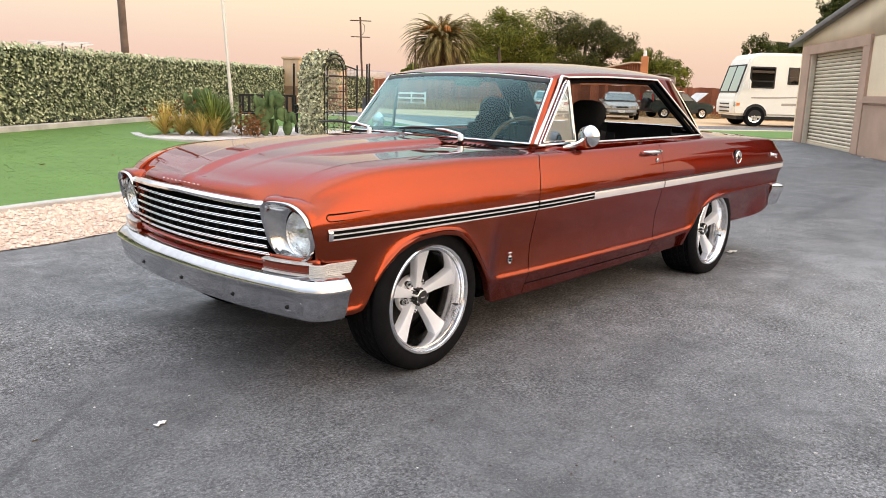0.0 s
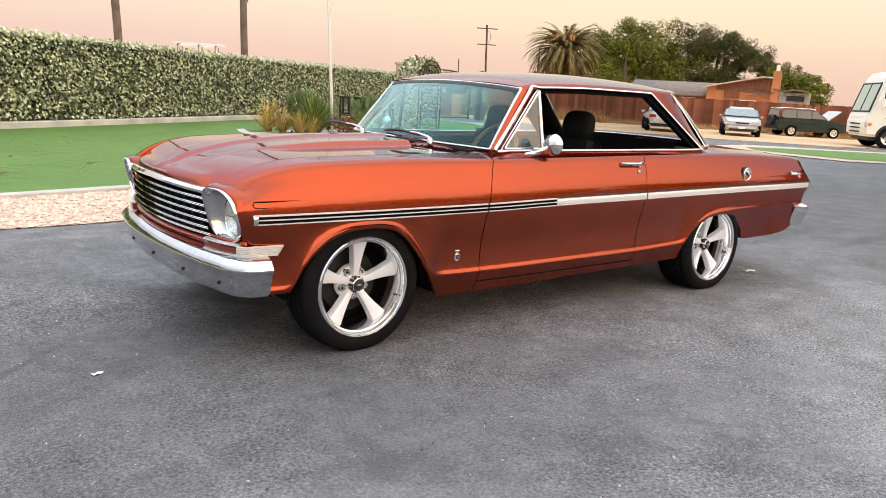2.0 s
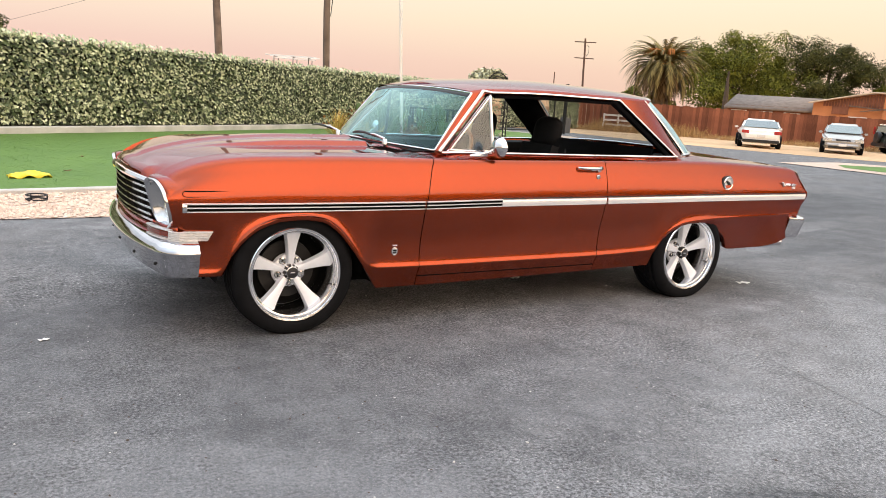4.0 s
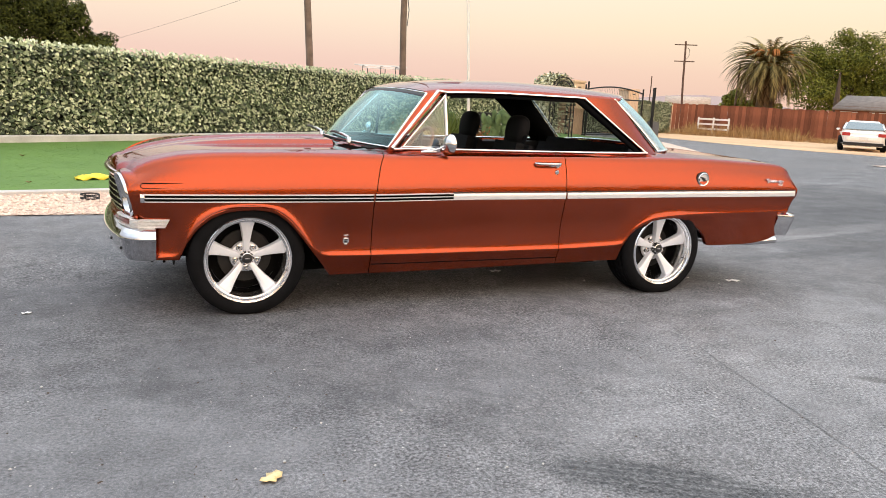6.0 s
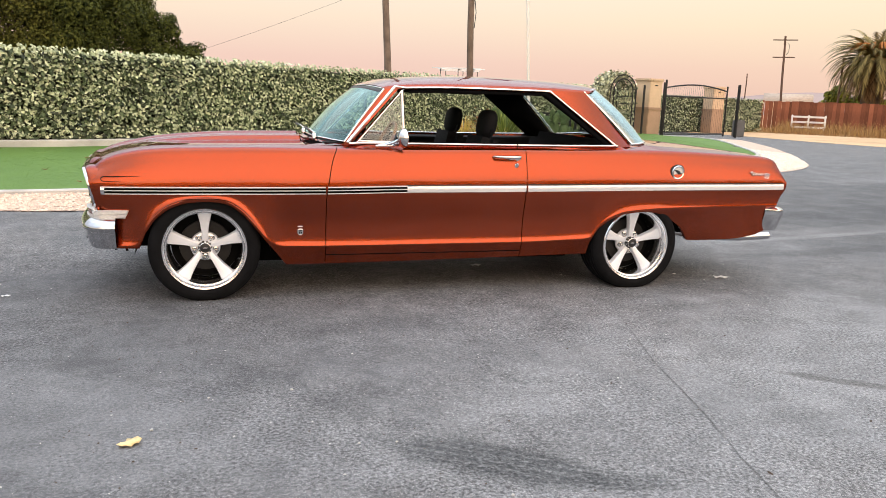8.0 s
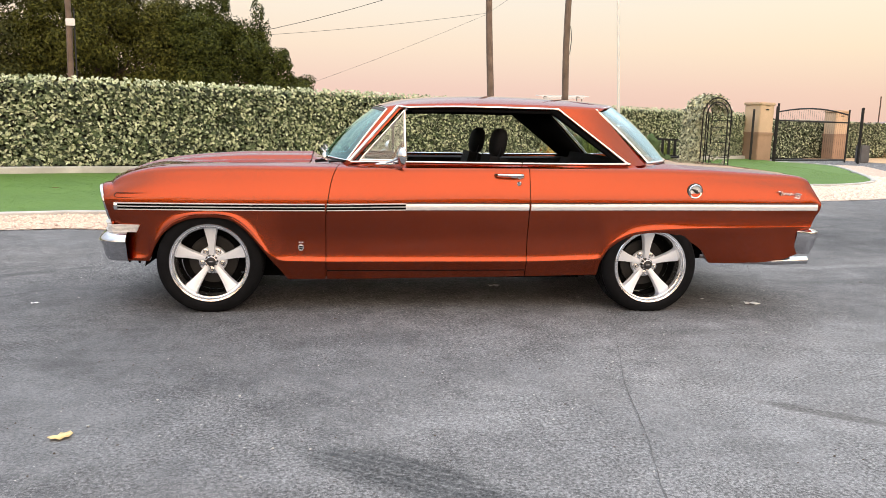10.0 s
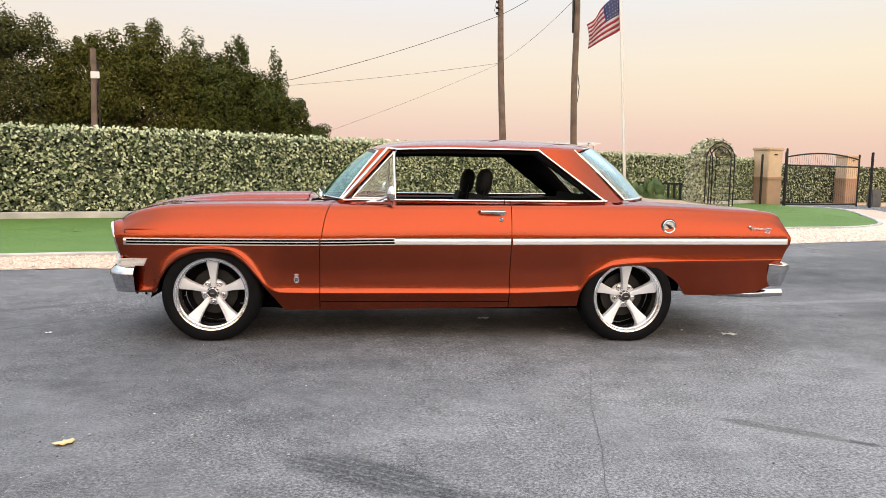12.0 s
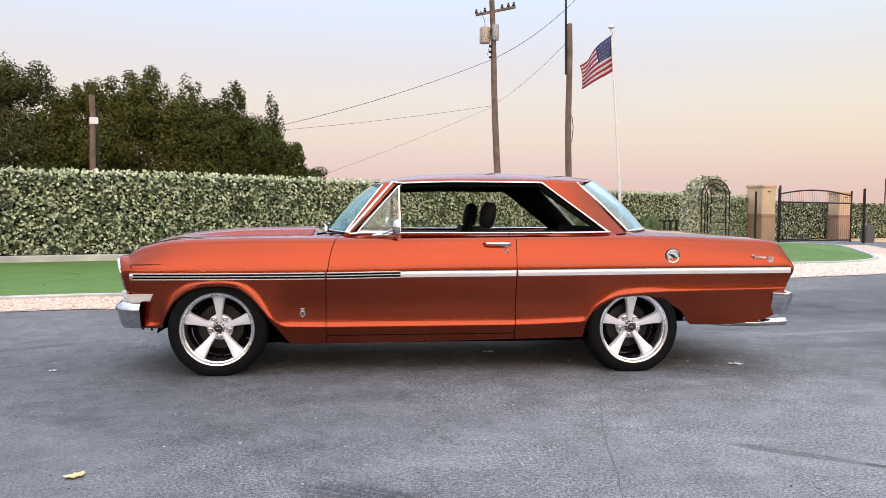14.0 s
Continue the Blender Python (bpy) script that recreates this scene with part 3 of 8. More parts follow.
sill = curve_fn((0.478, 0.203), (0.709, 0.205), (1.55, 0.218), (2.462, 0.236))
tail_low = curve_fn((3.232, 0.316), (3.30, 0.314), (3.55, 0.320), (3.80, 0.352), (3.94, 0.40))


def zb(x):
    if x < ARCH_F[0][0]:
        return 0.318
    if x <= ARCH_F[-1][0]:
        return af(x)
    if x < ARCH_R[0][0]:
        return sill(x)
    if x <= ARCH_R[-1][0]:
        return ar(x)
    return tail_low(x)


def z_lip(x):
    """Height of the raised line that runs along the sill and over both wheel arches."""
    return lip_f(x) if x < 0.45 else (zl(x) if x < 2.44 else lip_r(x))


lip_out = curve_fn((-0.66, -0.030), (-0.40, -0.024), (-0.25, 0.010), (0.03, 0.021), (0.3, 0.006), (0.48, -0.030), (2.42, -0.034), (2.52, -0.010), (2.8, 0.002), (3.1, -0.006), (3.94, -0.016))


def body_y(x, z):
    """Half the width of the body at x and height z, below the shoulder crease."""
    w, m, c, k = wm(x), zm(x), zc(x), yc(x)
    r, o = z_lip(x), lip_out(x)
    room = m - 0.022 - r
    f = 1 - 0.58 * smooth01((x - 3.45) / 0.4)
    side = [(r - 0.26, o - 0.085 * f), (r - 0.13, o - 0.050 * f), (r - 0.035, o - 0.018 * f), (r - 0.006, o - 0.003), (r + 0.006, o - 0.001)]
    if room > 0.012:
        slope = (z_lip(x + 0.01) - z_lip(x - 0.01)) / 0.02 if not 0.44 < x < 2.46 else 0.0
        e = min((0.045 if x < 0.45 else 0.050) * math.sqrt(1 + slope * slope), 0.7 * room)
        d = 0.011 if 0.45 < x < 2.4 else 0.010
        a = smooth01((o + 0.03) / 0.035)
        low = a * (-0.010 * smooth01(room / 0.15)) + (1 - a) * (o - d)
        top = m - 0.014
        side += [(r + 0.3 * e, o + (low - o) * 0.62), (r + e, low), (r + e + 0.3 * (top - r - e), low * 0.95), (r + e + 0.7 * (top - r - e), low * 0.45)]
    side += [(max(m - 0.010, r + 0.012), -0.002), (max(m, r + 0.018), 0.0), (m + 0.05, -0.002)]
    if c - m > 0.14:
        side += [((m + c) / 2 + 0.02, (k - w) * 0.34), (c - 0.03, (k - w) * 0.82), (c, k - w)]
    else:
        side += [(max(c, m + 0.06), k - w)]
    return w + curve_fn(*side)(z)


y_in = curve_fn((-0.66, 0.55), (-0.5, 0.585), (0, 0.63), (0.6, 0.665), (0.80, 0.70), (0.95, 0.722), (1.5, 0.728), (2.0, 0.735), (2.6, 0.752), (2.65, 0.750), (2.79, 0.662), (2.90, 0.650), (3.05, 0.645), (3.94, 0.635))
z_in = curve_fn((-0.66, 0.725), (-0.60, 0.785), (-0.535, 0.832), (-0.436, 0.872), (-0.294, 0.898), (0, 0.912), (0.6, 0.926), (0.80, 0.930), (0.95, 0.938), (2.0, 0.944), (2.62, 0.952), (2.90, 0.962), (3.1, 0.953), (3.54, 0.934), (3.76, 0.917), (3.87, 0.890), (3.92, 0.818), (3.94, 0.745))


def flank(x0, x1, sgn, bend0=0.0, bend1=0.0):
    """Rows of a body panel between two seams, from its lower edge over the shoulder to its inner edge."""
    xs = set(np.linspace(x0, x1, max(6, int((x1 - x0) / 0.035))).tolist())
    for x, _ in ARCH_F + ARCH_R:
        if x0 < x < x1:
            xs |= {x, max(x0, x - 0.003)}
    rows = []
    for x in sorted(xs):
        b, c = zb(x), zc(x)
        r = max(z_lip(x), b + 0.012)
        m = max(zm(x), r + 0.012)
        zs = [b + (r - 0.007 - b) * t for t in (0, 0.3, 0.6, 0.85, 1)] + [r - 0.002, r + 0.005]
        zs += [r + 0.005 + (m - r - 0.005) * t for t in (0.03, 0.06, 0.10, 0.15, 0.2, 0.3, 0.42, 0.55, 0.7, 0.85, 1)]
        zs += [m + (c - m) * t for t in (0.12, 0.25, 0.38, 0.5, 0.62, 0.74, 0.86, 0.95)]
        row = [(body_y(x, b) - 0.035, b + 0.006)] + [(body_y(x, z), z) for z in zs]
        k, zi, yi = yc(x), z_in(x), y_in(x)
        row += [(k - 0.004, c - 0.004), (k - 0.016, c + 0.004), (k - 0.04, c + 0.009), (yi + (k - yi) * 0.3, c + (zi - c) * 0.72), (yi, zi), (yi - 0.004, zi - 0.018)]
        r3 = []
        for y, z in row:
            s = curve_fn((0.62, 0), (0.81, 0.030), (0.906, 0.064), (0.95, 0.11))(z)
            xx = x + s * (bend0 * (1 - smooth01((x - x0) / 0.35)) + bend1 * smooth01((x - x1 + 0.35) / 0.35))
            if x1 > 3.5:
                xx -= 0.42 * max(0.0, 0.69 - max(z, 0.50)) * smooth01((x - 3.45) / 0.49)
            if x0 < 0:
                xx -= 0.23 * (min(max(z, 0.50), 0.80) - 0.70) * (1 - smooth01((x - x0) / 0.30))
            r3.append((xx, sgn * y, z))
        rows.append(r3)
    return rows


for sgn in (-1, 1):
    for nm, x0, x1, b0, b1 in (("front_fender", -0.610, 0.7075, 0, 1), ("door", 0.7125, 1.9815, 1, 0), ("quarter_panel", 1.9865, 3.94, 0, 0)):
        bm = bmesh.new()
        sheet(bm, flank(x0, x1, sgn, b0, b1), (0, sgn, 0.3))
        ob = part(nm, bm, M_PAINT, coupe, sharp=50)
        thick(ob, 0.008, rim=False)

# inner flange of each fender under the front corner of the hood
for sgn in (-1, 1):
    bm = bmesh.new()
    sheet(bm, [[(x, sgn * (y_in(x) + 0.002), z_in(x) - 0.005), (x, sgn * (y_in(x) - 0.03), z_in(x) - 0.011), (x, sgn * (y_in(x) - 0.07), z_in(x) - 0.022), (x, sgn * (y_in(x) - 0.10), z_in(x) - 0.06)] for x in np.linspace(-0.65, -0.36, 14)], (0, 0, 1))
    part("fender_flange", bm, M_PAINT, coupe, sharp=60)

# hood with its raised middle and centre ridge
hood_mid = curve_fn((-0.72, 0.775), (-0.66, 0.815), (-0.60, 0.846), (-0.486, 0.884), (-0.28, 0.926), (-0.07, 0.948), (0.136, 0.962), (0.346, 0.968), (0.62, 0.973))


def hood_z(x, y):
    e, k = z_in(x), hood_mid(x)
    t = abs(y) / y_in(x)
    grow = smooth01((x + 0.62) / 0.55)
    a = 0.20 + 0.06 * grow
    plateau = 1 - smooth01((abs(y) - a) / (0.022 + 0.028 * grow))
    s = (1 - t**2.2) * (1 - 0.82 * grow) + plateau * 0.82 * grow
    ridge = max(0.0, 1 - abs(y) / 0.055) * 0.015 * smooth01((x + 0.72) / 0.15)
    return e + (k - e - 0.012) * s + ridge


def hood_front(y):
    return -0.705 + 0.075 * (abs(y) / 0.57) ** 2.2


bm = bmesh.new()
rows = []
for s in [0, 0.004, 0.010, 0.018, 0.028, 0.04, 0.06] + np.linspace(0.085, 1, 40).tolist():
    row = []
    for t in np.linspace(-1, 1, 101):
        xf = hood_front(t * 0.57)
        x = xf + (0.60 - xf) * s
        y = t * (y_in(x) - 0.007)
        zf = 0.752 + 0.014 * (1 - abs(t))
        z = hood_z(max(x, -0.66), y)
        if s < 0.06:
            z = zf + (hood_z(max(xf + (0.6 - xf) * 0.06, -0.66), y) - zf) * math.sqrt(max(0, 1 - (1 - s / 0.06) ** 2))
            z += (min(z, z_in(x)) - z) * smooth01((abs(t) - 0.72) / 0.26)
        row.append((x, y, z))
    rows.append(row)
sheet(bm, rows, (0, 0, 1))
hood = part("hood", bm, M_PAINT, coupe, "copper hood with raised middle panel and ridge", sharp=60)
thick(hood, 0.003, rim=False)


# cowl, windshield and its chrome
def ws_low(t):
    return Vector((0.675 + 0.160 * abs(t) ** 2.3, 0.682 * t, 0.962 - 0.014 * t * t))


def ws_top(t):
    return Vector((1.035 + 0.052 * t * t, 0.622 * t, 1.300 - 0.024 * t * t))


bm = bmesh.new()
rows = []
for s in (0, 0.15, 0.4, 0.7, 1):
    row = []
    for t in np.linspace(-1, 1, 33):
        a = Vector((0.606, t * 0.665, hood_z(0.6, t * 0.66)))
        b = ws_low(t) + Vector((-0.012, 0, -0.012))
        p = a.lerp(b, s)
        p.z -= 0.012 * math.sin(math.pi * s)
        row.append(p)
    rows.append(row)
sheet(bm, rows, (0, 0, 1))
cowl = part("cowl", bm, M_PAINT, coupe, sharp=60)
for sgn in (-1, 1):
    for i in range(10):
        bm = bmesh.new()
        t = 0.30 + 0.24 * i / 9
        a = Vector((0.606, t * 0.665 / 0.66, hood_z(0.6, t)))
        b = ws_low(t / 0.665) + Vector((-0.012, 0, -0.012))
        line = [a.lerp(b, k) + Vector((0, 0, 0.001 - 0.012 * math.sin(math.pi * k))) for k in (0.2, 0.4, 0.6, 0.8)]
        tube(bm, [(p.x, sgn * p.y, p.z) for p in line], 0.0038, 5)
        part("vent_slot", bm, M_DARK, cowl)
bm = bmesh.new()
rows = []
for s in np.linspace(0, 1, 13):
    rows.append([ws_low(t).lerp(ws_top(t), s) + Vector((-0.5, 0, 0.5)) * 0.03 * math.sin(math.pi * s) * (1 - 0.85 * abs(t) ** 4) for t in np.linspace(-1, 1, 29)])
sheet(bm, rows, (-1, 0, 0.5))
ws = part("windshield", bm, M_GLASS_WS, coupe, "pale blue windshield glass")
ws.visible_shadow = False


def flat_bar(bm, pts, w, h, nrm):
    """A flat trim bar along pts, w wide and h proud, lying on the surface with the normals given."""
    rows = []
    n = len(pts)
    for i, p in enumerate(pts):
        p = Vector(p)
        d = (Vector(pts[min(i + 1, n - 1)]) - Vector(pts[max(i - 1, 0)])).normalized()
        k = Vector(nrm[i] if isinstance(nrm, list) else nrm).normalized()
        s = d.cross(k).normalized()
        k = s.cross(d)
        rows.append([p - s * w / 2 - k * 0.004, p - s * w / 2 + k * h * 0.5, p - s * w / 4 + k * h, p + s * w / 4 + k * h, p + s * w / 2 + k * h * 0.5, p + s * w / 2 - k * 0.004])
    V = [[bm.verts.new(p) for p in r] for r in rows]
    for A, B in zip(V, V[1:]):
        for j in range(6):
            bm.faces.new((A[j], A[(j + 1) % 6], B[(j + 1) % 6], B[j]))
    bm.faces.new(V[0])
    bm.faces.new(list(reversed(V[-1])))
    bmesh.ops.recalc_face_normals(bm, faces=bm.faces[:])


def bowed(s, t):
    return ws_low(t).lerp(ws_top(t), s) + Vector((-0.5, 0, 0.5)) * 0.03 * math.sin(math.pi * s) * (1 - 0.85 * abs(t) ** 4)


N_WS = (-0.75, 0, 0.65)
for nm, line in (("lower_trim", [ws_low(t) for t in np.linspace(-1, 1, 31)]), ("upper_trim", [ws_top(t) for t in np.linspace(-1, 1, 31)]), ("side_trim", [bowed(s, -1) for s in np.linspace(0, 1, 10)]), ("side_trim", [bowed(s, 1) for s in np.linspace(0, 1, 10)])):
    bm = bmesh.new()
    flat_bar(bm, line, 0.011, 0.006, N_WS)
    part(nm, bm, M_CHROME, ws, "bright chrome trim")
bm = bmesh.new()
flat_bar(bm, [bowed(0.955, t * 0.98) for t in np.linspace(-1, 1, 25)], 0.022, 0.004, N_WS)
part("gasket", bm, M_BLACK, ws, "black rubber gasket")

# roof
ROOF_E = curve_fn((1.03, 1.272), (1.09, 1.284), (1.20, 1.300), (1.7, 1.315), (2.2, 1.315), (2.5, 1.308), (2.72, 1.300))
ROOF_C = curve_fn((1.0, 1.290), (1.05, 1.310), (1.2, 1.349), (1.46, 1.375), (1.86, 1.389), (2.3, 1.381), (2.58, 1.362), (2.72, 1.338))


def roof_front(t):
    return ws_top(t).x - 0.004


def roof_back(t):
    return 2.458 + 0.243 * math.sqrt(max(0.0, 1 - min(1.0, abs(t)) ** 2))


roof_half = curve_fn((1.03, 0.628), (1.3, 0.640), (2.0, 0.642), (2.46, 0.614), (2.72, 0.60))


def roof_pt(s, t):
    x = roof_front(t) + (roof_back(t) - roof_front(t)) * s
    y = roof_half(x) * t
    e, c = ROOF_E(x), ROOF_C(x)
    return Vector((x, y, e + (c - e) * (1 - abs(t) ** 2.8) - 0.020 * smooth01((abs(t) - 0.965) / 0.035)))


bm = bmesh.new()
ts = sorted(np.linspace(-0.95, 0.95, 25).tolist() + [-1, -0.985, -0.97, 1, 0.985, 0.97])
sheet(bm, [[roof_pt(s, t) for t in ts] for s in np.linspace(0, 1, 34)], (0, 0, 1))
roof = part("roof", bm, M_PAINT, coupe, sharp=60)
thick(roof, 0.012, rim=False)
bm = bmesh.new()
sheet(bm, [[roof_pt(s, t) + Vector((0, 0, -0.035)) for t in np.linspace(-0.97, 0.97, 17)] for s in np.linspace(0.01, 0.985, 14)], (0, 0, -1))
part("headliner", bm, M_LINER, coupe)

# pillars, side openings and trim
W_F, W_T, W_R, W_B = (0.872, 0.700, 0.942), (1.185, 0.630, 1.290), (2.195, 0.636, 1.300), (2.648, 0.750, 0.957)


for sgn in (-1, 1):
    S = lambda p: Vector((p[0], sgn * p[1], p[2]))
    # windshield pillar
    bm = bmesh.new()
    rows = []
    for s in np.linspace(0, 1, 9):
        a = bowed(s, 1)
        b = Vector(W_F).lerp(Vector(W_T), s)
        a, b = Vector((a.x, abs(a.y), a.z)), Vector(b)
        mid = a + Vector((0.016, 0.026 - 0.016 * s, 0))
        rows.append([S(a), S(a.lerp(mid, 0.5) + Vector((-0.002, 0.002, 0))), S(mid), S(b), S(b + Vector((0.012, -0.02, 0))), S(b + Vector((0.0, -0.06, 0))), S(a + Vector((0.02, -0.03, 0)))])
    sheet(bm, rows, (-0.3, sgn, 0.2))
    part("windshield_pillar", bm, M_PAINT, coupe, sharp=60)
    # corner between cowl, fender and pillar
    bm = bmesh.new()
    outer = [S((x, y_in(x) - 0.001, z_in(x) - 0.002)) for x in np.linspace(0.604, 0.89, 9)]
    inner = [S((0.604, 0.64, hood_z(0.6, 0.64) - 0.002))] + [S((v.x - 0.010, v.y, v.z - 0.012)) for v in [ws_low(t) for t in np.linspace(0.86, 1.0, 7)]] + [S((0.90, 0.690, 0.936))]
    sheet(bm, [inner, outer], (0, 0, 1))
    part("cowl_corner", bm, M_PAINT, coupe, sharp=60)
    bm = bmesh.new()
    box(bm, S((0.850, 0.692, 0.932)), (0.062, 0.026, 0.030), 0.010)
    part("pillar_base", bm, M_PAINT, coupe)
    # sail panel behind the side window
    bm = bmesh.new()
    rows = []
    p00, p10, p01, p11 = Vector((2.185, 0.640, 1.306)), Vector((2.462, 0.606, 1.302)), Vector((2.652, 0.752, 0.952)), Vector((2.806, 0.662, 0.962))
    for v in np.linspace(0, 1.05, 12):
        row = []
        for u in np.linspace(0, 1, 12):
            p = p00.lerp(p10, u).lerp(p01.lerp(p11, u), v)
            p.y += 0.012 * math.sin(math.pi * min(1, u * 0.9 + 0.05))
            row.append(S(p))
        rows.append(row)
    sheet(bm, rows, (0.2, sgn, 0.3))
    ob = part("sail_panel", bm, M_PAINT, coupe, sharp=60)
    thick(ob, 0.012, rim=False)
    # black inner lining of sail panel and window frame
    bm = bmesh.new()
    sheet(bm, [[S(p00.lerp(p10, u).lerp(p01.lerp(p11, u), v) + Vector((-0.022 * (1 - u) - 0.03 * u, -0.05, -0.01))) for u in (-0.16, 0.5, 1)] for v in (0, 0.5, 1)], (0, -sgn, 0))
    thick(part("inner_lining", bm, M_LINER, coupe), 0.02)
    # opening trim: along the pillar, the roof edge and down the sail panel
    line = [S(Vector(W_F).lerp(Vector(W_T), s) + Vector((-0.022 - 0.008 * s, 0.010, 0.004))) for s in np.linspace(0, 1, 8)]
    line += [S((x, roof_half(x) - 0.004, ROOF_E(x) - 0.014)) for x in np.linspace(1.22, 2.15, 12)]
    line += [S(Vector(W_R).lerp(Vector(W_B), s) + Vector((0, 0.008, 0))) for s in np.linspace(0, 1, 9)]
    bm = bmesh.new()
    flat_bar(bm, line, 0.012, 0.007, [(0, sgn, 0.15)] * len(line))
    trim_ = part("window_trim", bm, M_CHROME, coupe, "bright chrome window trim")
    bm = bmesh.new()
    flat_bar(bm, line[:8], 0.019, 0.006, [(0, sgn, 0.15)] * 8)
    part("pillar_trim", bm, M_CHROME, trim_)
    bm = bmesh.new()
    inner = [S(Vector(W_F).lerp(Vector(W_T), s) + Vector((0.026, -0.010, -0.010))) for s in np.linspace(0, 1, 8)]
    inner += [S((x, roof_half(x) - 0.028, ROOF_E(x) - 0.034)) for x in np.linspace(1.25, 2.13, 8)]
    inner += [S(Vector(W_R).lerp(Vector(W_B), s) + Vector((-0.024, -0.012, -0.014))) for s in np.linspace(0, 1, 9)]
    flat_bar(bm, inner[8:], 0.026, 0.010, [(0, sgn, 0.1)] * len(inner[8:]))
    part("weather_strip", bm, M_LINER, coupe, "black rubber weather strip")
    bm = bmesh.new()
    flat_bar(bm, inner[:8], 0.022, 0.008, [(-0.7, sgn * 0.45, 0.6)] * 8)
    part("vent_channel", bm, M_CHROME, trim_)
    # belt sill strip
    for x0, x1 in ((0.86, 1.944), (1.952, 2.66)):
        bm = bmesh.new()
        flat_bar(bm, [S((x, y_in(x) + 0.004, z_in(x) + 0.006)) for x in np.linspace(x0, x1, 14)], 0.015, 0.008, (0, sgn, 0.5))
        part("belt_trim", bm, M_CHROME, coupe, "bright chrome belt trim")
    # vent window
    v0, v1, v2 = Vector((0.918, 0.702, 0.956)), Vector((1.196, 0.648, 1.268)), Vector((1.205, 0.706, 0.956))
    bm = bmesh.new()
    sheet(bm, [[S(v0), S(v2)], [S(v1 + Vector((-0.006, 0, 0))), S(v1)]], (0, sgn, 0))
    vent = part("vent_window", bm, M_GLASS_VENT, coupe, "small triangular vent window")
    vent.visible_shadow = False
    for a, b, w in ((v2, v1, 0.020), (v0, v1, 0.012), (v0, v2, 0.012)):
        bm = bmesh.new()
        flat_bar(bm, [S(a), S((a + b) / 2), S(b)], w, 0.010, (0, sgn, 0.1))
        part("vent_frame", bm, M_CHROME, vent)
    # side spear: chrome rails with black grooves, then a plain silver strip
    def strip(x0, x1, dz, h, proud, material, nm, parent, n=24):
        bm = bmesh.new()
        pts = [S((x, body_y(x, zm(x) + dz) + 0.002, zm(x) + dz)) for x in np.linspace(x0, x1, n)]
        flat_bar(bm, pts, h, proud, (0, sgn, 0))
        return part(nm, bm, material, parent)

    for x0, x1 in ((-0.540, 0.704), (0.716, 1.235)):
        sp = strip(x0, x1, 0, 0.044, 0.003, M_DARK, "side_spear", coupe)
        for dz in (-0.0175, 0.0, 0.0175):
            strip(x0, x1, dz * 1.06, 0.0085 if dz else 0.0070, 0.007, M_SILVER, "chrome_rail", sp)
        if x0 < 0:
            strip(x0 - 0.006, x0 + 0.014, 0, 0.044, 0.008, M_CHROME, "spear_tip", sp, 6)
    bm = bmesh.new()
    flat_bar(bm, [S((x, body_y(x, z_lip(x) - 0.058) + 0.0005, z_lip(x) - 0.058)) for x in np.linspace(0.716, 1.978, 24)], 0.007, 0.0012, (0, sgn, 0))
    part("sill_gap", bm, M_LINER, coupe)
    for x0, x1 in ((1.20, 1.978), (1.992, 3.912)):
        sp = strip(x0, x1, 0, 0.042, 0.007, M_SILVER, "side_moulding", coupe, 40)
        for dz in (-0.02, 0.02):
            strip(x0, x1, dz, 0.006, 0.010, M_CHROME, "chrome_edge", sp, 40)
        # Black strip along the moulding's upper edge stands in for its shadow line.
        strip(x0, x1, 0.0248, 0.004, 0.003, M_BLACK, "painted_shadow_line", sp, 40)
    # slash mark on the fender: dark lines stand in for shade in an embossed slot
    bm = bmesh.new()
    for z0, r in ((0.733, 0.0035), (0.708, 0.002)):
        tube(bm, [S((x, body_y(x, z0) + 0.001, z0 + 0.004 * smooth01((x + 0.53) / 0.2))) for x in np.linspace(-0.535, -0.335 if z0 > 0.72 else -0.42, 10)], [r * k for k in (0.8, 1, 1, 1, 0.9, 0.8, 0.6, 0.45, 0.3, 0.1)], 6)
    tube(bm, [S((x, body_y(x, z) + 0.001, z)) for x, z in ((-0.530, 0.734), (-0.541, 0.729), (-0.545, 0.7205), (-0.541, 0.712), (-0.530, 0.708))], 0.0022, 6)
    part("fender_slash_shade", bm, M_DARK, coupe)
    # fender badge
    bm = bmesh.new()
    y = body_y(0.557, 0.42)
    for dz, w, h in ((0.026, 0.034, 0.008), (0.014, 0.022, 0.006), (-0.005, 0.034, 0.030), (-0.024, 0.022, 0.010)):
        box(bm, S((0.557, y + 0.002, 0.418 + dz)), (w, 0.008, h), 0.003)
    fb_ = part("fender_badge", bm, M_CHROME, coupe, "small chrome fender badge")
    for dx, dz, w, h in ((0.0, 0.0035, 0.022, 0.007), (-0.005, -0.008, 0.009, 0.010), (0.006, -0.008, 0.007, 0.010)):
        bm = bmesh.new()
        box(bm, S((0.557 + dx, y + 0.0055, 0.414 + dz)), (w, 0.004, h), 0.001)
        part("badge_field", bm, M_DARK, fb_)
    # door handle and lock
    y = body_y(1.85, 0.875)
    bm = bmesh.new()
    box(bm, S((1.905, y + 0.004, 0.873)), (0.085, 0.012, 0.030), 0.006)
    handle = part("door_handle", bm, M_CHROME, coupe, "chrome door handle")
    bm = bmesh.new()
    tube(bm, [S((x, y + 0.006 + d, 0.882 - 0.004 * (x - 1.77))) for x, d in ((1.760, 0.0), (1.775, 0.022), (1.82, 0.030), (1.88, 0.030), (1.92, 0.026), (1.935, 0.014))], [0.006, 0.009, 0.010, 0.011, 0.012, 0.009], 8)
    part("grip", bm, M_CHROME, handle)
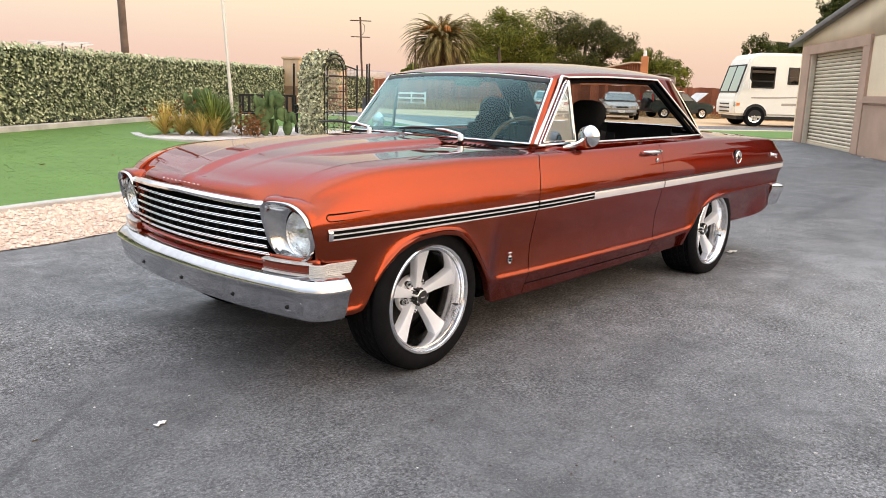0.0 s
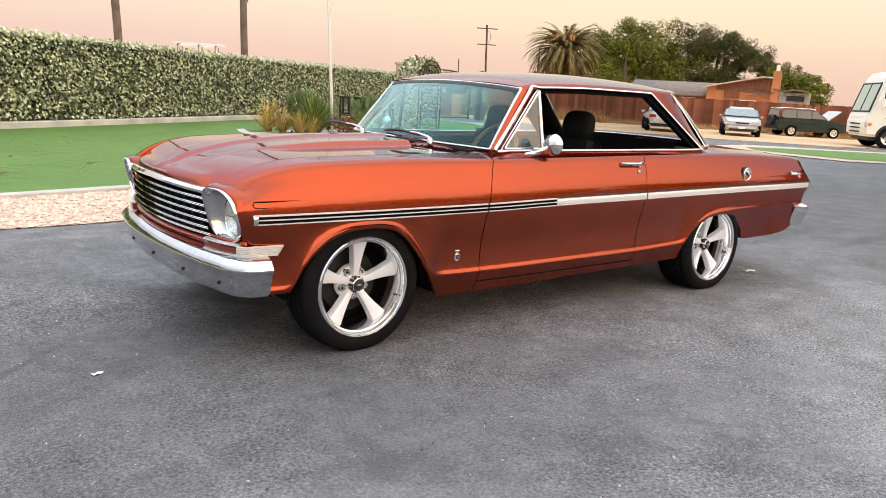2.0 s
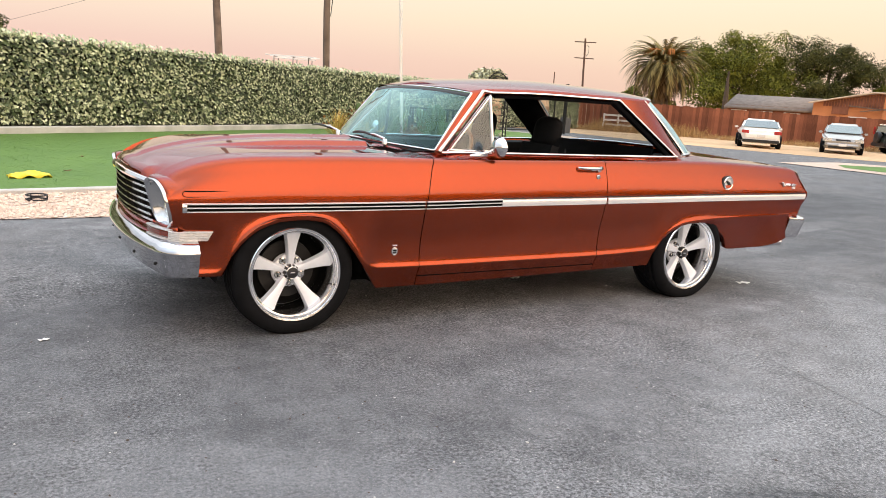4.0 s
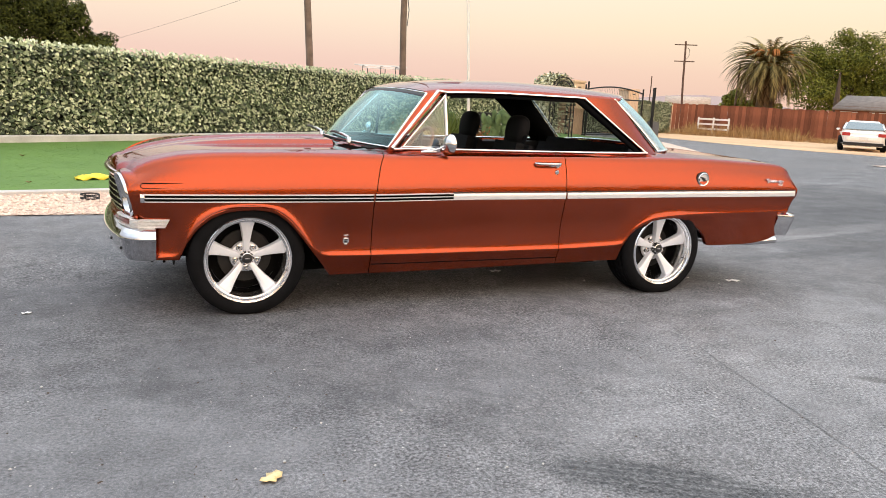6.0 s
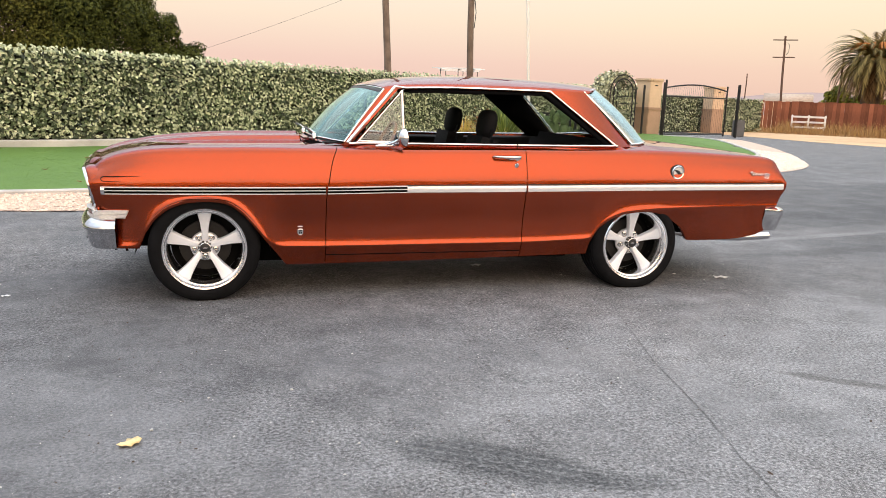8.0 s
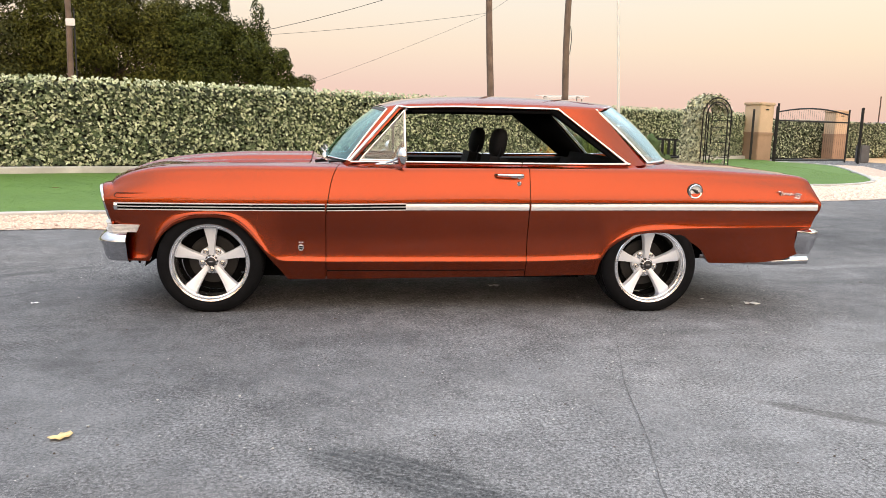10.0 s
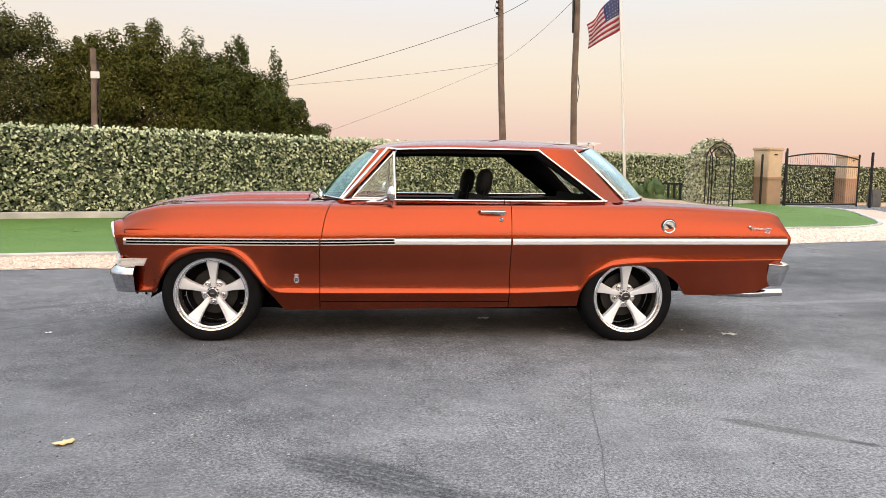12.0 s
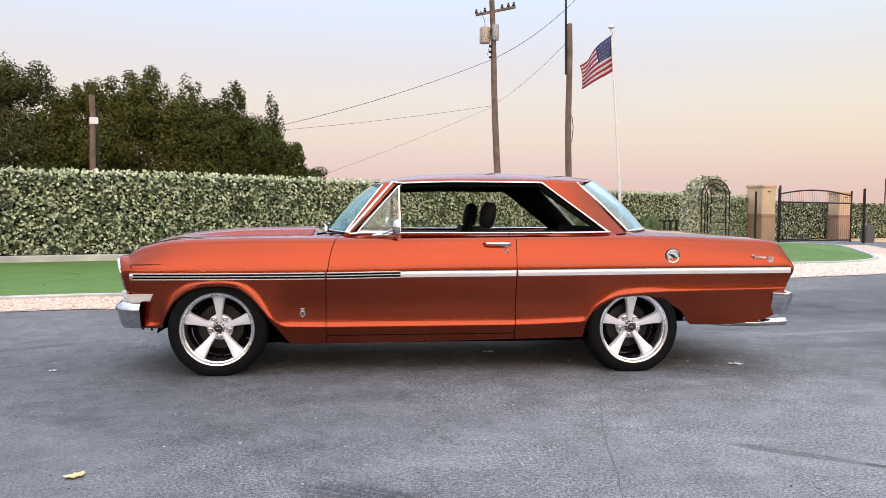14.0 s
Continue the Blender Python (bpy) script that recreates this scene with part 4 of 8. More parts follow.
    bm = bmesh.new()
    lathe(bm, [(0.0, 0.020), (0.012, 0.019), (0.014, 0.010), (0.014, 0.0)], 16, centre=S((1.915, 0, 0)))
    for v in bm.verts:
        v.co = Vector((v.co.x, sgn * (v.co.y + y), v.co.z + 0.868))
    part("push_button", bm, M_CHROME, handle)
    bm = bmesh.new()
    y = body_y(1.913, 0.826)
    lathe(bm, [(0.0, 0.008), (0.010, 0.008), (0.014, 0.004), (0.014, -0.004)], 16)
    for v in bm.verts:
        v.co = Vector((v.co.x + 1.913, sgn * (v.co.y + y), v.co.z + 0.829))
    part("door_lock", bm, M_CHROME, coupe)
    # round quarter emblem
    y = body_y(3.068, 0.797)
    em = None
    for nm, prof, mt, lab in (("quarter_emblem", [(0.047, -0.004), (0.047, 0.008), (0.042, 0.013), (0.036, 0.010), (0.035, 0.002)], M_CHROME, "round chrome emblem ring"), ("emblem_rim", [(0.053, -0.006), (0.053, 0.002), (0.050, 0.004), (0.0465, 0.004)], M_BLACK, "black emblem surround"), ("emblem_disc", [(0.0, 0.003), (0.0355, 0.003), (0.0355, -0.004)], M_WHITE_TRIM, "")):
        bm = bmesh.new()
        lathe(bm, prof, 32)
        for v in bm.verts:
            v.co = Vector((v.co.x + 3.068, sgn * (v.co.y + y), v.co.z + 0.797))
        ob = part(nm, bm, mt, em or coupe, lab)
        em = em or ob
    bm = bmesh.new()
    tube(bm, [S((3.068 + u, y + 0.005, 0.797 + v)) for u, v in ((-0.028, 0.013), (-0.014, 0.012), (0.0, 0.004), (0.012, -0.006), (0.020, -0.008), (0.029, -0.005))], [0.002, 0.006, 0.010, 0.009, 0.005, 0.002], 8)
    tube(bm, [S((3.068 + u, y + 0.005, 0.797 + v)) for u, v in ((-0.010, -0.004), (0.002, 0.002), (0.016, 0.008))], [0.002, 0.007, 0.002], 8)
    part("emblem_bird", bm, M_BLACK, em)
    # tail script, as plain strokes
    bm = bmesh.new()
    yy = body_y(3.7, 0.79)
    scr = [(3.632, 0.802), (3.645, 0.806), (3.652, 0.780), (3.660, 0.806), (3.668, 0.782), (3.680, 0.797), (3.690, 0.786), (3.700, 0.798), (3.710, 0.782), (3.722, 0.796), (3.735, 0.784)]
    tube(bm, [S((x, yy + 0.006, z)) for x, z in scr], 0.0050, 6)
    tube(bm, [S((x, yy + 0.006, z)) for x, z in ((3.772, 0.792), (3.758, 0.796), (3.752, 0.786), (3.764, 0.778), (3.760, 0.766), (3.746, 0.766))], 0.004, 6)
    tube(bm, [S((x, yy + 0.006, z)) for x, z in ((3.792, 0.788), (3.778, 0.792), (3.772, 0.782), (3.784, 0.774), (3.780, 0.762), (3.766, 0.762))], 0.004, 6)
    part("script_badge", bm, M_CHROME, coupe, "chrome script badge")
    # round mirror
    bm = bmesh.new()
    y = body_y(1.07, 0.9)
    tube(bm, [S((1.015, 0.762, 0.930)), S((1.05, 0.768, 0.934)), S((1.10, 0.768, 0.936)), S((1.135, 0.765, 0.934))], [0.006, 0.013, 0.014, 0.007], 10)
    mirror = part("side_mirror", bm, M_CHROME, coupe, "round chrome side mirror")
    bm = bmesh.new()
    tube(bm, [S((1.07, 0.770, 0.938)), S((1.12, 0.79, 0.955)), S((1.165, 0.81, 0.985))], [0.009, 0.008, 0.008], 8)
    part("stalk", bm, M_CHROME, mirror)
    bm = bmesh.new()
    lathe(bm, [(0.0, -0.040), (0.032, -0.034), (0.054, -0.018), (0.060, 0.0), (0.057, 0.005), (0.0, 0.005)], 28, axis="x")
    mt = Matrix.Rotation(radians(-14 * sgn), 3, "Z")
    for v in bm.verts:
        v.co = mt @ v.co + S((1.180, 0.812, 0.985))
    part("mirror_head", bm, M_CHROME, mirror)
    # inner door card and quarter card
    bm = bmesh.new()
    sheet(bm, [[S((x, y_in(x) - 0.035, z_in(x) - 0.006)), S((x, y_in(x) - 0.075, z_in(x) - 0.02)), S((x, y_in(x) - 0.085, 0.30))] for x in np.linspace(0.86, 2.66, 10)], (0, -sgn, 0))
    thick(part("door_card", bm, M_VINYL, coupe), 0.02)

# rear window, deck and tail
def rg_low(t):
    a = t * math.pi / 2
    return Vector((2.800 + 0.262 * max(0.0, math.cos(a)) ** 0.70, 0.655 * math.sin(a), 0.986 - 0.022 * abs(t) ** 3))


def rg_top(t):
    a = t * math.pi / 2
    return Vector((2.452 + 0.250 * max(0.0, math.cos(a)), 0.584 * math.sin(a), ROOF_C(2.70) - 0.004 - 0.042 * abs(t) ** 3))


bm = bmesh.new()
sheet(bm, [[rg_low(t).lerp(rg_top(t), s) + Vector((0.5, 0, 0.5)) * 0.035 * (1 - 0.85 * abs(t) ** 3) * math.sin(math.pi * s) for t in np.sin(np.linspace(-math.pi / 2, math.pi / 2, 41))] for s in np.linspace(0, 1, 11)], (1, 0, 0.5))
rg = part("rear_window", bm, M_GLASS_REAR, coupe, "clear rear window glass with a blue-tinted reflection")
rg.visible_shadow = False
for nm, line in (("lower_trim", [rg_low(t) for t in np.sin(np.linspace(-math.pi / 2, math.pi / 2, 41))]), ("upper_trim", [rg_top(t) for t in np.sin(np.linspace(-math.pi / 2, math.pi / 2, 41))]), ("side_trim", [rg_low(-1).lerp(rg_top(-1), s) + Vector((0.5, -0.1, 0.5)) * 0.009 * math.sin(math.pi * s) + Vector((0.008, -0.010, 0.010)) for s in np.linspace(0, 1, 9)]), ("side_trim", [rg_low(1).lerp(rg_top(1), s) + Vector((0.5, 0.1, 0.5)) * 0.009 * math.sin(math.pi * s) + Vector((0.008, 0.010, 0.010)) for s in np.linspace(0, 1, 9)])):
    bm = bmesh.new()
    flat_bar(bm, line, 0.012 if nm == "upper_trim" else 0.018, 0.004 if nm == "upper_trim" else 0.008, (0.7, 0, 0.7))
    part(nm, bm, M_CHROME, rg, "bright chrome trim")


def deck_z(x, t):
    e = z_in(x)
    return e + 0.018 * (1 - t * t) * smooth01((3.9 - x) / 0.5)


bm = bmesh.new()
rows = []
for s in np.linspace(0, 1, 30):
    row = []
    for t in np.sin(np.linspace(-math.pi / 2, math.pi / 2, 45)):
        x0 = 2.785 + 0.274 * max(0.0, 1 - t * t) ** 0.35
        x = x0 + (3.945 - x0) * (1 - (1 - s) ** 1.25)
        z = deck_z(x, t)
        z += (0.982 - 0.022 * abs(t) ** 3 - z) * (1 - smooth01(s / 0.12))
        row.append((x, t * (y_in(x) - 0.004), z))
    rows.append(row)
sheet(bm, rows, (0, 0, 1))
thick(part("deck_lid", bm, M_PAINT, coupe, sharp=60), 0.012, rim=False)
bm = bmesh.new()
sheet(bm, [[(3.940 - 0.16 * (1 - k), y, 0.36 + 0.38 * k) for y in np.linspace(-0.80, 0.80, 9)] for k in np.linspace(0, 1, 5)], (1, 0, 0))
thick(part("tail_panel", bm, M_PAINT, coupe), 0.02)


# bumpers
def bumper(nm, fx, prof, half, wrap, sg, label, r=0.10, tuck=0.0):
    """A chrome bumper: prof gives (out, z) of its section; fx(y) its front line; its ends wrap by wrap metres round the corners."""
    line = []
    for t in np.linspace(0, 1, 24):
        y = t * (half - r)
        line.append((fx(y), y, (1.0 * sg, 0.0)))
    x1, y1 = line[-1][0], line[-1][1]
    for a in np.linspace(0.15, 1, 8):
        an = a * math.pi / 2
        line.append((x1 - sg * (r - r * math.cos(an)), y1 + r * math.sin(an), (math.cos(an) * sg, math.sin(an))))
    xe = line[-1][0]
    for d in np.linspace(0.3, 1, 5):
        line.append((xe - sg * d * wrap, y1 + r - tuck * d, (0.0, 1.0)))
    rows = []
    for x, y, (nx, ny) in line:
        rows.append([(x + nx * o, y + ny * o, z) for o, z in prof])
    mz = sum(z for _, z in prof) / len(prof)
    xe, ye = line[-1][0], line[-1][1]
    rows.append([(xe + sg * 0.012, ye - 0.035, mz + (z - mz) * 0.9) for o, z in prof])
    full = [[(x, -y, z) for x, y, z in r_] for r_ in reversed(rows[1:])] + rows
    bm = bmesh.new()
    sheet(bm, full, (sg, 0, 0))
    ob = part(nm, bm, M_CHROME_WORN, coupe, label, sharp=45)
    thick(ob, 0.006)
    return ob


fb = bumper("front_bumper", lambda y: -0.715 + 0.085 * (y / 0.75) ** 2.4, [(-0.075, 0.484), (-0.050, 0.497), (-0.026, 0.495), (-0.006, 0.483), (0.012, 0.463), (0.020, 0.447), (0.018, 0.438), (0.006, 0.428), (0.000, 0.400), (-0.012, 0.352), (-0.026, 0.325), (-0.055, 0.317)], 0.825, 0.035, -1, "worn chrome front bumper with blank bolt holes", 0.135)
for y in (-0.66, -0.36, 0.02, 0.40):
    bm = bmesh.new()
    lathe(bm, [(0.0, -0.006), (0.006, -0.005), (0.010, 0.003)], 12, axis="x", centre=(-0.715 + 0.085 * abs(y / 0.75) ** 2.4 + 0.006, y, 0.372))
    part("bumper_bolt", bm, M_BRAKE, fb, "dark bolt head")
bumper("rear_bumper", lambda y: 3.985 - 0.05 * (y / 0.8) ** 2, [(-0.05, 0.548), (-0.01, 0.556), (0.012, 0.545), (0.016, 0.52), (0.006, 0.49), (-0.012, 0.43), (-0.03, 0.392), (-0.06, 0.388)], 0.900, 0.075, 1, "worn chrome rear bumper", 0.055, 0.056)

# front end: grille, lamps, valance
def gx(y):
    return -0.690 + 0.060 * (abs(y) / 0.54) ** 2


bm = bmesh.new()
sheet(bm, [[(gx(y) + 0.06, y, z) for y in np.linspace(-0.55, 0.55, 15)] for z in (0.52, 0.76)], (-1, 0, 0))
grille = part("grille", bm, M_DARK, coupe, "chrome grille of horizontal bars over black")
thick(grille, 0.01)
for i in range(6):
    z = 0.552 + 0.0315 * i
    bm = bmesh.new()
    for dx, dz in ((-0.001, 0.0032), (0.001, -0.0034)):
        flat_bar(bm, [(gx(y) - 0.004 + dx + 0.012 * (z < 0.57), y, z + dz) for y in np.linspace(-0.530, 0.530, 25)], 0.0066, 0.009, (-1, 0, 0.65))
    part("grille_bar", bm, M_CHROME, grille)
bm = bmesh.new()
flat_bar(bm, [(hood_front(y) - 0.004, y, 0.748 + 0.012 * (1 - abs(y) / 0.57)) for y in np.linspace(-0.555, 0.555, 25)], 0.030, 0.014, (-1, 0, 0.7))
part("grille_header", bm, M_CHROME, grille)
for y in np.linspace(-0.45, 0.45, 13):
    bm = bmesh.new()
    box(bm, (gx(y) + 0.010, y, 0.632), (0.014, 0.0045, 0.165), 0.001)
    part("grille_rib", bm, M_BRAKE, grille)
# nose lettering, as plain blocks
for i in range(9):
    bm = bmesh.new()
    y = 0.155 - 0.036 * i
    box(bm, (hood_front(y) + 0.006, y, 0.791), (0.006, 0.014, 0.010), 0.002, Matrix.Rotation(radians(-35), 3, "Y"))
    part("nose_letter", bm, M_CHROME, hood)
for sgn in (-1, 1):
    S = lambda p: Vector((p[0], sgn * p[1], p[2]))
    # lamp housing: an upright oval whose brow leans forward
    C = Vector((-0.618, 0.645, 0.657))
    L = C + Vector((0.026, 0.020, -0.006))

    def rim(a, ky, kz, dx):
        ca, sa = math.cos(a), math.sin(a)
        e = 0.55 if ca < 0 and sa > 0 else 0.85
        y = math.copysign(abs(ca) ** e, ca) * 0.121 * ky
        z = math.copysign(abs(sa) ** e, sa) * 0.119 * kz
        if y < 0 and z > 0:
            y *= 1 + 0.10 * (z / 0.119)
        return S(C + Vector((dx + 0.16 * y - 0.24 * z, y, z)))

    def ring(a, r, dx):
        return S(L + Vector((dx - 0.12 * r * math.sin(a), r * math.cos(a), r * math.sin(a))))

    bm = bmesh.new()
    an = [2 * math.pi * k / 48 for k in range(49)]
    rows = [[rim(a, k, k, d) for a in an] for k, d in ((0.97, 0.035), (1.00, 0.010), (1.01, -0.004), (0.985, -0.013), (0.93, -0.012), (0.90, -0.002))]
    shield = [[rim(a, 0.90, 0.90, -0.002) for a in an]]
    shield += [[rim(a, 0.90, 0.90, -0.004).lerp(ring(a, 0.093, 0.012), t) + Vector((0.012 * math.sin(math.pi * t), 0, 0)) for a in an] for t in (0.2, 0.4, 0.6, 0.8, 1.0)]
    sheet(bm, rows, (-1, 0, 0))
    bz = bmesh.new()
    sheet(bz, [[rim(math.radians(d), k + g * math.exp(-(((d - 135) / 32) ** 2)), k + g * math.exp(-(((d - 135) / 32) ** 2)), o) for d in range(16, 226, 7)] for k, g, o in ((0.99, 0, 0.002), (1.03, 0.01, 0.004), (1.07, 0.06, 0.016), (1.09, 0.12, 0.04), (1.09, 0.14, 0.07))], (-1, 0, 0.4))
    part("lamp_brow", bz, M_PAINT, coupe, sharp=60)
    bezel = part("headlamp_bezel", bm, M_CHROME_WORN, coupe, "chrome teardrop headlamp surround", sharp=60)
    bm = bmesh.new()
    sheet(bm, shield, (-1, 0, 0))
    part("bezel_shield", bm, M_SHIELD, bezel, "dished satin grey metal", sharp=60)
    bm = bmesh.new()
    lathe(bm, [(0.0, 0.050), (0.05, 0.040), (0.076, 0.016), (0.080, 0.006), (0.086, 0.0), (0.094, 0.004), (0.096, 0.03)], 36, axis="x")
    for v in bm.verts:
        v.co = v.co + S(L + Vector((0.006, 0, 0)))
    lamp = part("headlamp", bm, M_LAMP, coupe, "round clear headlamp")
    bm = bmesh.new()
    lathe(bm, [(0.0, -0.018), (0.04, -0.013), (0.068, -0.004), (0.081, 0.006)], 36, axis="x")
    for v in bm.verts:
        v.co = v.co + S(L + Vector((0.006, 0, 0)))
    gl = part("headlamp_glass", bm, M_GLASS_LAMP, lamp)
    gl.visible_shadow = False
    bm = bmesh.new()
    lathe(bm, [(0.0, -0.004), (0.014, -0.002), (0.020, 0.012), (0.020, 0.03)], 14, axis="x", centre=S(L + Vector((0.016, 0.0, 0.0))))
    box(bm, S(L + Vector((0.022, 0, 0))), (0.02, 0.12, 0.006), 0.001)
    part("bulb_shield", bm, M_CHROME, lamp)
    # corner lamp strip under the headlamp, ribbed round the side
    bm = bmesh.new()
    pts = [S((-0.640 + 0.09 * ((y - 0.5) / 0.22) ** 2 * 0.6, y, 0.521)) for y in np.linspace(0.52, 0.735, 8)]
    flat_bar(bm, pts, 0.036, 0.016, (-1, sgn * 0.1, 0))
    turn = part("turn_lamp", bm, M_AMBER, coupe, "amber turn lamp in a chrome frame")
    for dz in (-0.022, 0.022):
        bm = bmesh.new()
        flat_bar(bm, [p + Vector((0, 0, dz)) for p in pts], 0.010, 0.022, (-1, sgn * 0.1, 0))
        part("lamp_frame", bm, M_WHITE_TRIM, turn)
    for i in range(6):
        z = 0.499 + 0.0080 * i
        bm = bmesh.new()
        line = [S((-0.597, 0.740, z)), S((-0.586, 0.760, z)), S((-0.562, 0.780, z))] + [S((x, body_y(x, z) + 0.004, z)) for x in np.linspace(-0.53, -0.425 + 0.0040 * i, 6)]
        flat_bar(bm, line, 0.0078, 0.006, [(-0.8, sgn * 0.5, 0), (-0.7, sgn * 0.7, 0), (-0.5, sgn, 0)] + [(-0.1, sgn, 0)] * 6)
        part("trim_rib", bm, M_WHITE_TRIM, turn)
    # fender nose under the lamp
    bm = bmesh.new()
    sheet(bm, [[S((-0.625 + 0.055 * max(0, (y - 0.52) / 0.24) ** 2, y, z)) for y in np.linspace(0.45, 0.765, 9)] for z in (0.33, 0.42, 0.50, 0.545, 0.56)], (-1, 0, 0))
    thick(part("fender_nose", bm, M_PAINT, coupe), 0.012)
    bm = bmesh.new()
    sheet(bm, [[S((-0.53 + 0.02 * k, y, z)) for y in (0.50, 0.60, 0.70)] for k, z in ((0, 0.54), (0, 0.64), (1, 0.74))], (-1, 0, 0))
    thick(part("lamp_bucket", bm, M_DARK, coupe), 0.01)
bm = bmesh.new()
sheet(bm, [[(gx(y) + d, y, z) for y in np.linspace(-0.56, 0.56, 19)] for d, z in ((0.03, 0.545), (0.002, 0.538), (-0.006, 0.528), (0.0, 0.515), (0.004, 0.505), (-0.008, 0.498), (0.01, 0.47), (0.02, 0.40), (0.05, 0.34))], (-1, 0, 0))
thick(part("valance", bm, M_PAINT, coupe), 0.01)

# underbody with added low boxes that block light under the car, wheel wells, exhaust
for nm, c_, s_ in (("floor_pan", (1.46, 0, 0.265), (1.90, 1.30, 0.15)), ("low_block_mid", (1.46, 0, 0.20), (2.2, 0.62, 0.14)), ("engine_bay", (-0.08, 0, 0.42), (0.98, 1.02, 0.28)), ("low_block_front", (0.20, 0, 0.30), (0.60, 0.90, 0.28)), ("trunk_floor", (3.0, 0, 0.44), (1.55, 1.05, 0.28)), ("low_block_rear", (2.68, 0, 0.30), (0.70, 0.90, 0.28)), ("splash_pan", (-0.46, 0, 0.42), (0.20, 1.36, 0.18)), ("tail_pan", (3.5, 0, 0.45), (0.62, 1.46, 0.14))):
    bm = bmesh.new()
    box(bm, c_, s_, 0.02)
    part(nm, bm, M_DARK, coupe)
for hx in (HUB_F, HUB_R):
    for sgn in (-1, 1):
        bm = bmesh.new()
        sheet(bm, [[(hx + (0.385 if hx < 1 else 0.325) * math.cos(a), sgn * y, HUB_Z - 0.04 + (0.325 if hx < 1 else 0.245) * math.sin(a)) for a in np.linspace(0.05, math.pi - 0.05, 15)] for y in (0.50, 0.775)], (0, 0, -1))
        part("wheel_well", bm, M_DARK, coupe)
bm = bmesh.new()
tube(bm, [(3.30, -0.50, 0.33), (3.55, -0.56, 0.300), (3.78, -0.62, 0.300), (4.02, -0.64, 0.313)], 0.028, 14)
part("exhaust_tip", bm, M_CHROME_WORN, coupe, "chrome exhaust pipe")
for x, y, z in ((-0.50, -0.70, 0.30), (-0.44, -0.71, 0.295)):
    bm = bmesh.new()
    tube(bm, [(x, y, 0.35), (x + 0.01, y, z)], [0.006, 0.008], 6)
    part("bolt", bm, M_DARK, coupe)

# cabin
bm = bmesh.new()
box(bm, (0.86, 0, 0.86), (0.30, 1.30, 0.13), 0.04)
box(bm, (0.80, 0, 0.925), (0.18, 1.28, 0.03), 0.012)
part("dashboard", bm, M_VINYL, coupe)
bm = bmesh.new()
box(bm, (1.7, 0, 0.34), (1.9, 1.36, 0.05), 0.01)
box(bm, (2.80, 0, 0.93), (0.34, 1.26, 0.03), 0.01)
box(bm, (0.72, 0, 0.6), (0.06, 1.3, 0.6), 0.01)
part("cabin_floor", bm, M_LINER, coupe)


def seat(cy, fore=0.0):
    bm = bmesh.new()
    box(bm, (1.50 - fore, cy, 0.52), (0.52, 0.50, 0.17), 0.06)
    s = part("front_seat", bm, M_VINYL, coupe, "black vinyl bucket seat")
    bm = bmesh.new()
    box(bm, (1.800 - fore, cy, 0.778), (0.15, 0.50, 0.53), 0.072, Matrix.Rotation(radians(12), 3, "Y"), taper=(0.8, 0.86))
    part("backrest", bm, M_VINYL, s)
    bm = bmesh.new()
    bmesh.ops.create_uvsphere(bm, u_segments=20, v_segments=12, radius=1)
    for v in bm.verts:
        q = v.co
        v.co = Vector((math.copysign(abs(q.x) ** 0.8, q.x) * 0.053, math.copysign(abs(q.y) ** 0.7, q.y) * 0.125, math.copysign(abs(q.z) ** 0.7, q.z) * 0.100))
        v.co = Matrix.Rotation(radians(10), 3, "Y") @ v.co + Vector((1.862 - fore, cy, 1.068))
    part("headrest", bm, M_VINYL, s, "rounded black headrest")
    for dy in (-0.06, 0.06):
        bm = bmesh.new()
        tube(bm, [(1.84 - fore, cy + dy, 0.94), (1.855 - fore, cy + dy, 1.03)], 0.006, 6)
        part("headrest_post", bm, M_BLACK, s)


seat(-0.36), seat(0.36, 0.028)
bm = bmesh.new()
box(bm, (2.35, 0, 0.52), (0.50, 1.22, 0.18), 0.06)
rs = part("rear_seat", bm, M_VINYL, coupe, "black vinyl rear bench")
bm = bmesh.new()
box(bm, (2.58, 0, 0.77), (0.14, 1.22, 0.46), 0.06, Matrix.Rotation(radians(16), 3, "Y"))
part("backrest", bm, M_VINYL, rs)
# steering wheel
bm = bmesh.new()
RW = Matrix.Translation((1.13, -0.36, 0.895)) @ Matrix.Rotation(radians(-62), 4, "Y")
tube(bm, [RW @ Vector((0.185 * math.cos(a), 0.185 * math.sin(a), 0)) for a in np.linspace(0, 2 * math.pi, 40, endpoint=False)], 0.012, 8, closed=True)
wheel_ = part("steering_wheel", bm, M_WOOD_RIM, coupe, "thin wood-rimmed steering wheel")
for a in (0.5, math.pi - 0.5, -math.pi / 2):
    bm = bmesh.new()
    tube(bm, [RW @ Vector((0, 0, -0.02)), RW @ Vector((0.18 * math.cos(a), 0.18 * math.sin(a), 0))], [0.016, 0.009], 6)
    part("wheel_spoke", bm, M_BRAKE, wheel_)
bm = bmesh.new()
tube(bm, [RW @ Vector((0, 0, 0.01)), RW @ Vector((0, 0, -0.30))], [0.03, 0.025], 10)
part("steering_column", bm, M_BLACK, wheel_)
bm = bmesh.new()
box(bm, (1.13, 0.0, 1.255), (0.02, 0.20, 0.055), 0.012)
tube(bm, [(1.13, 0, 1.27), (1.11, 0, 1.315)], 0.006, 6)
part("rear_view_mirror", bm, M_CHROME, coupe)
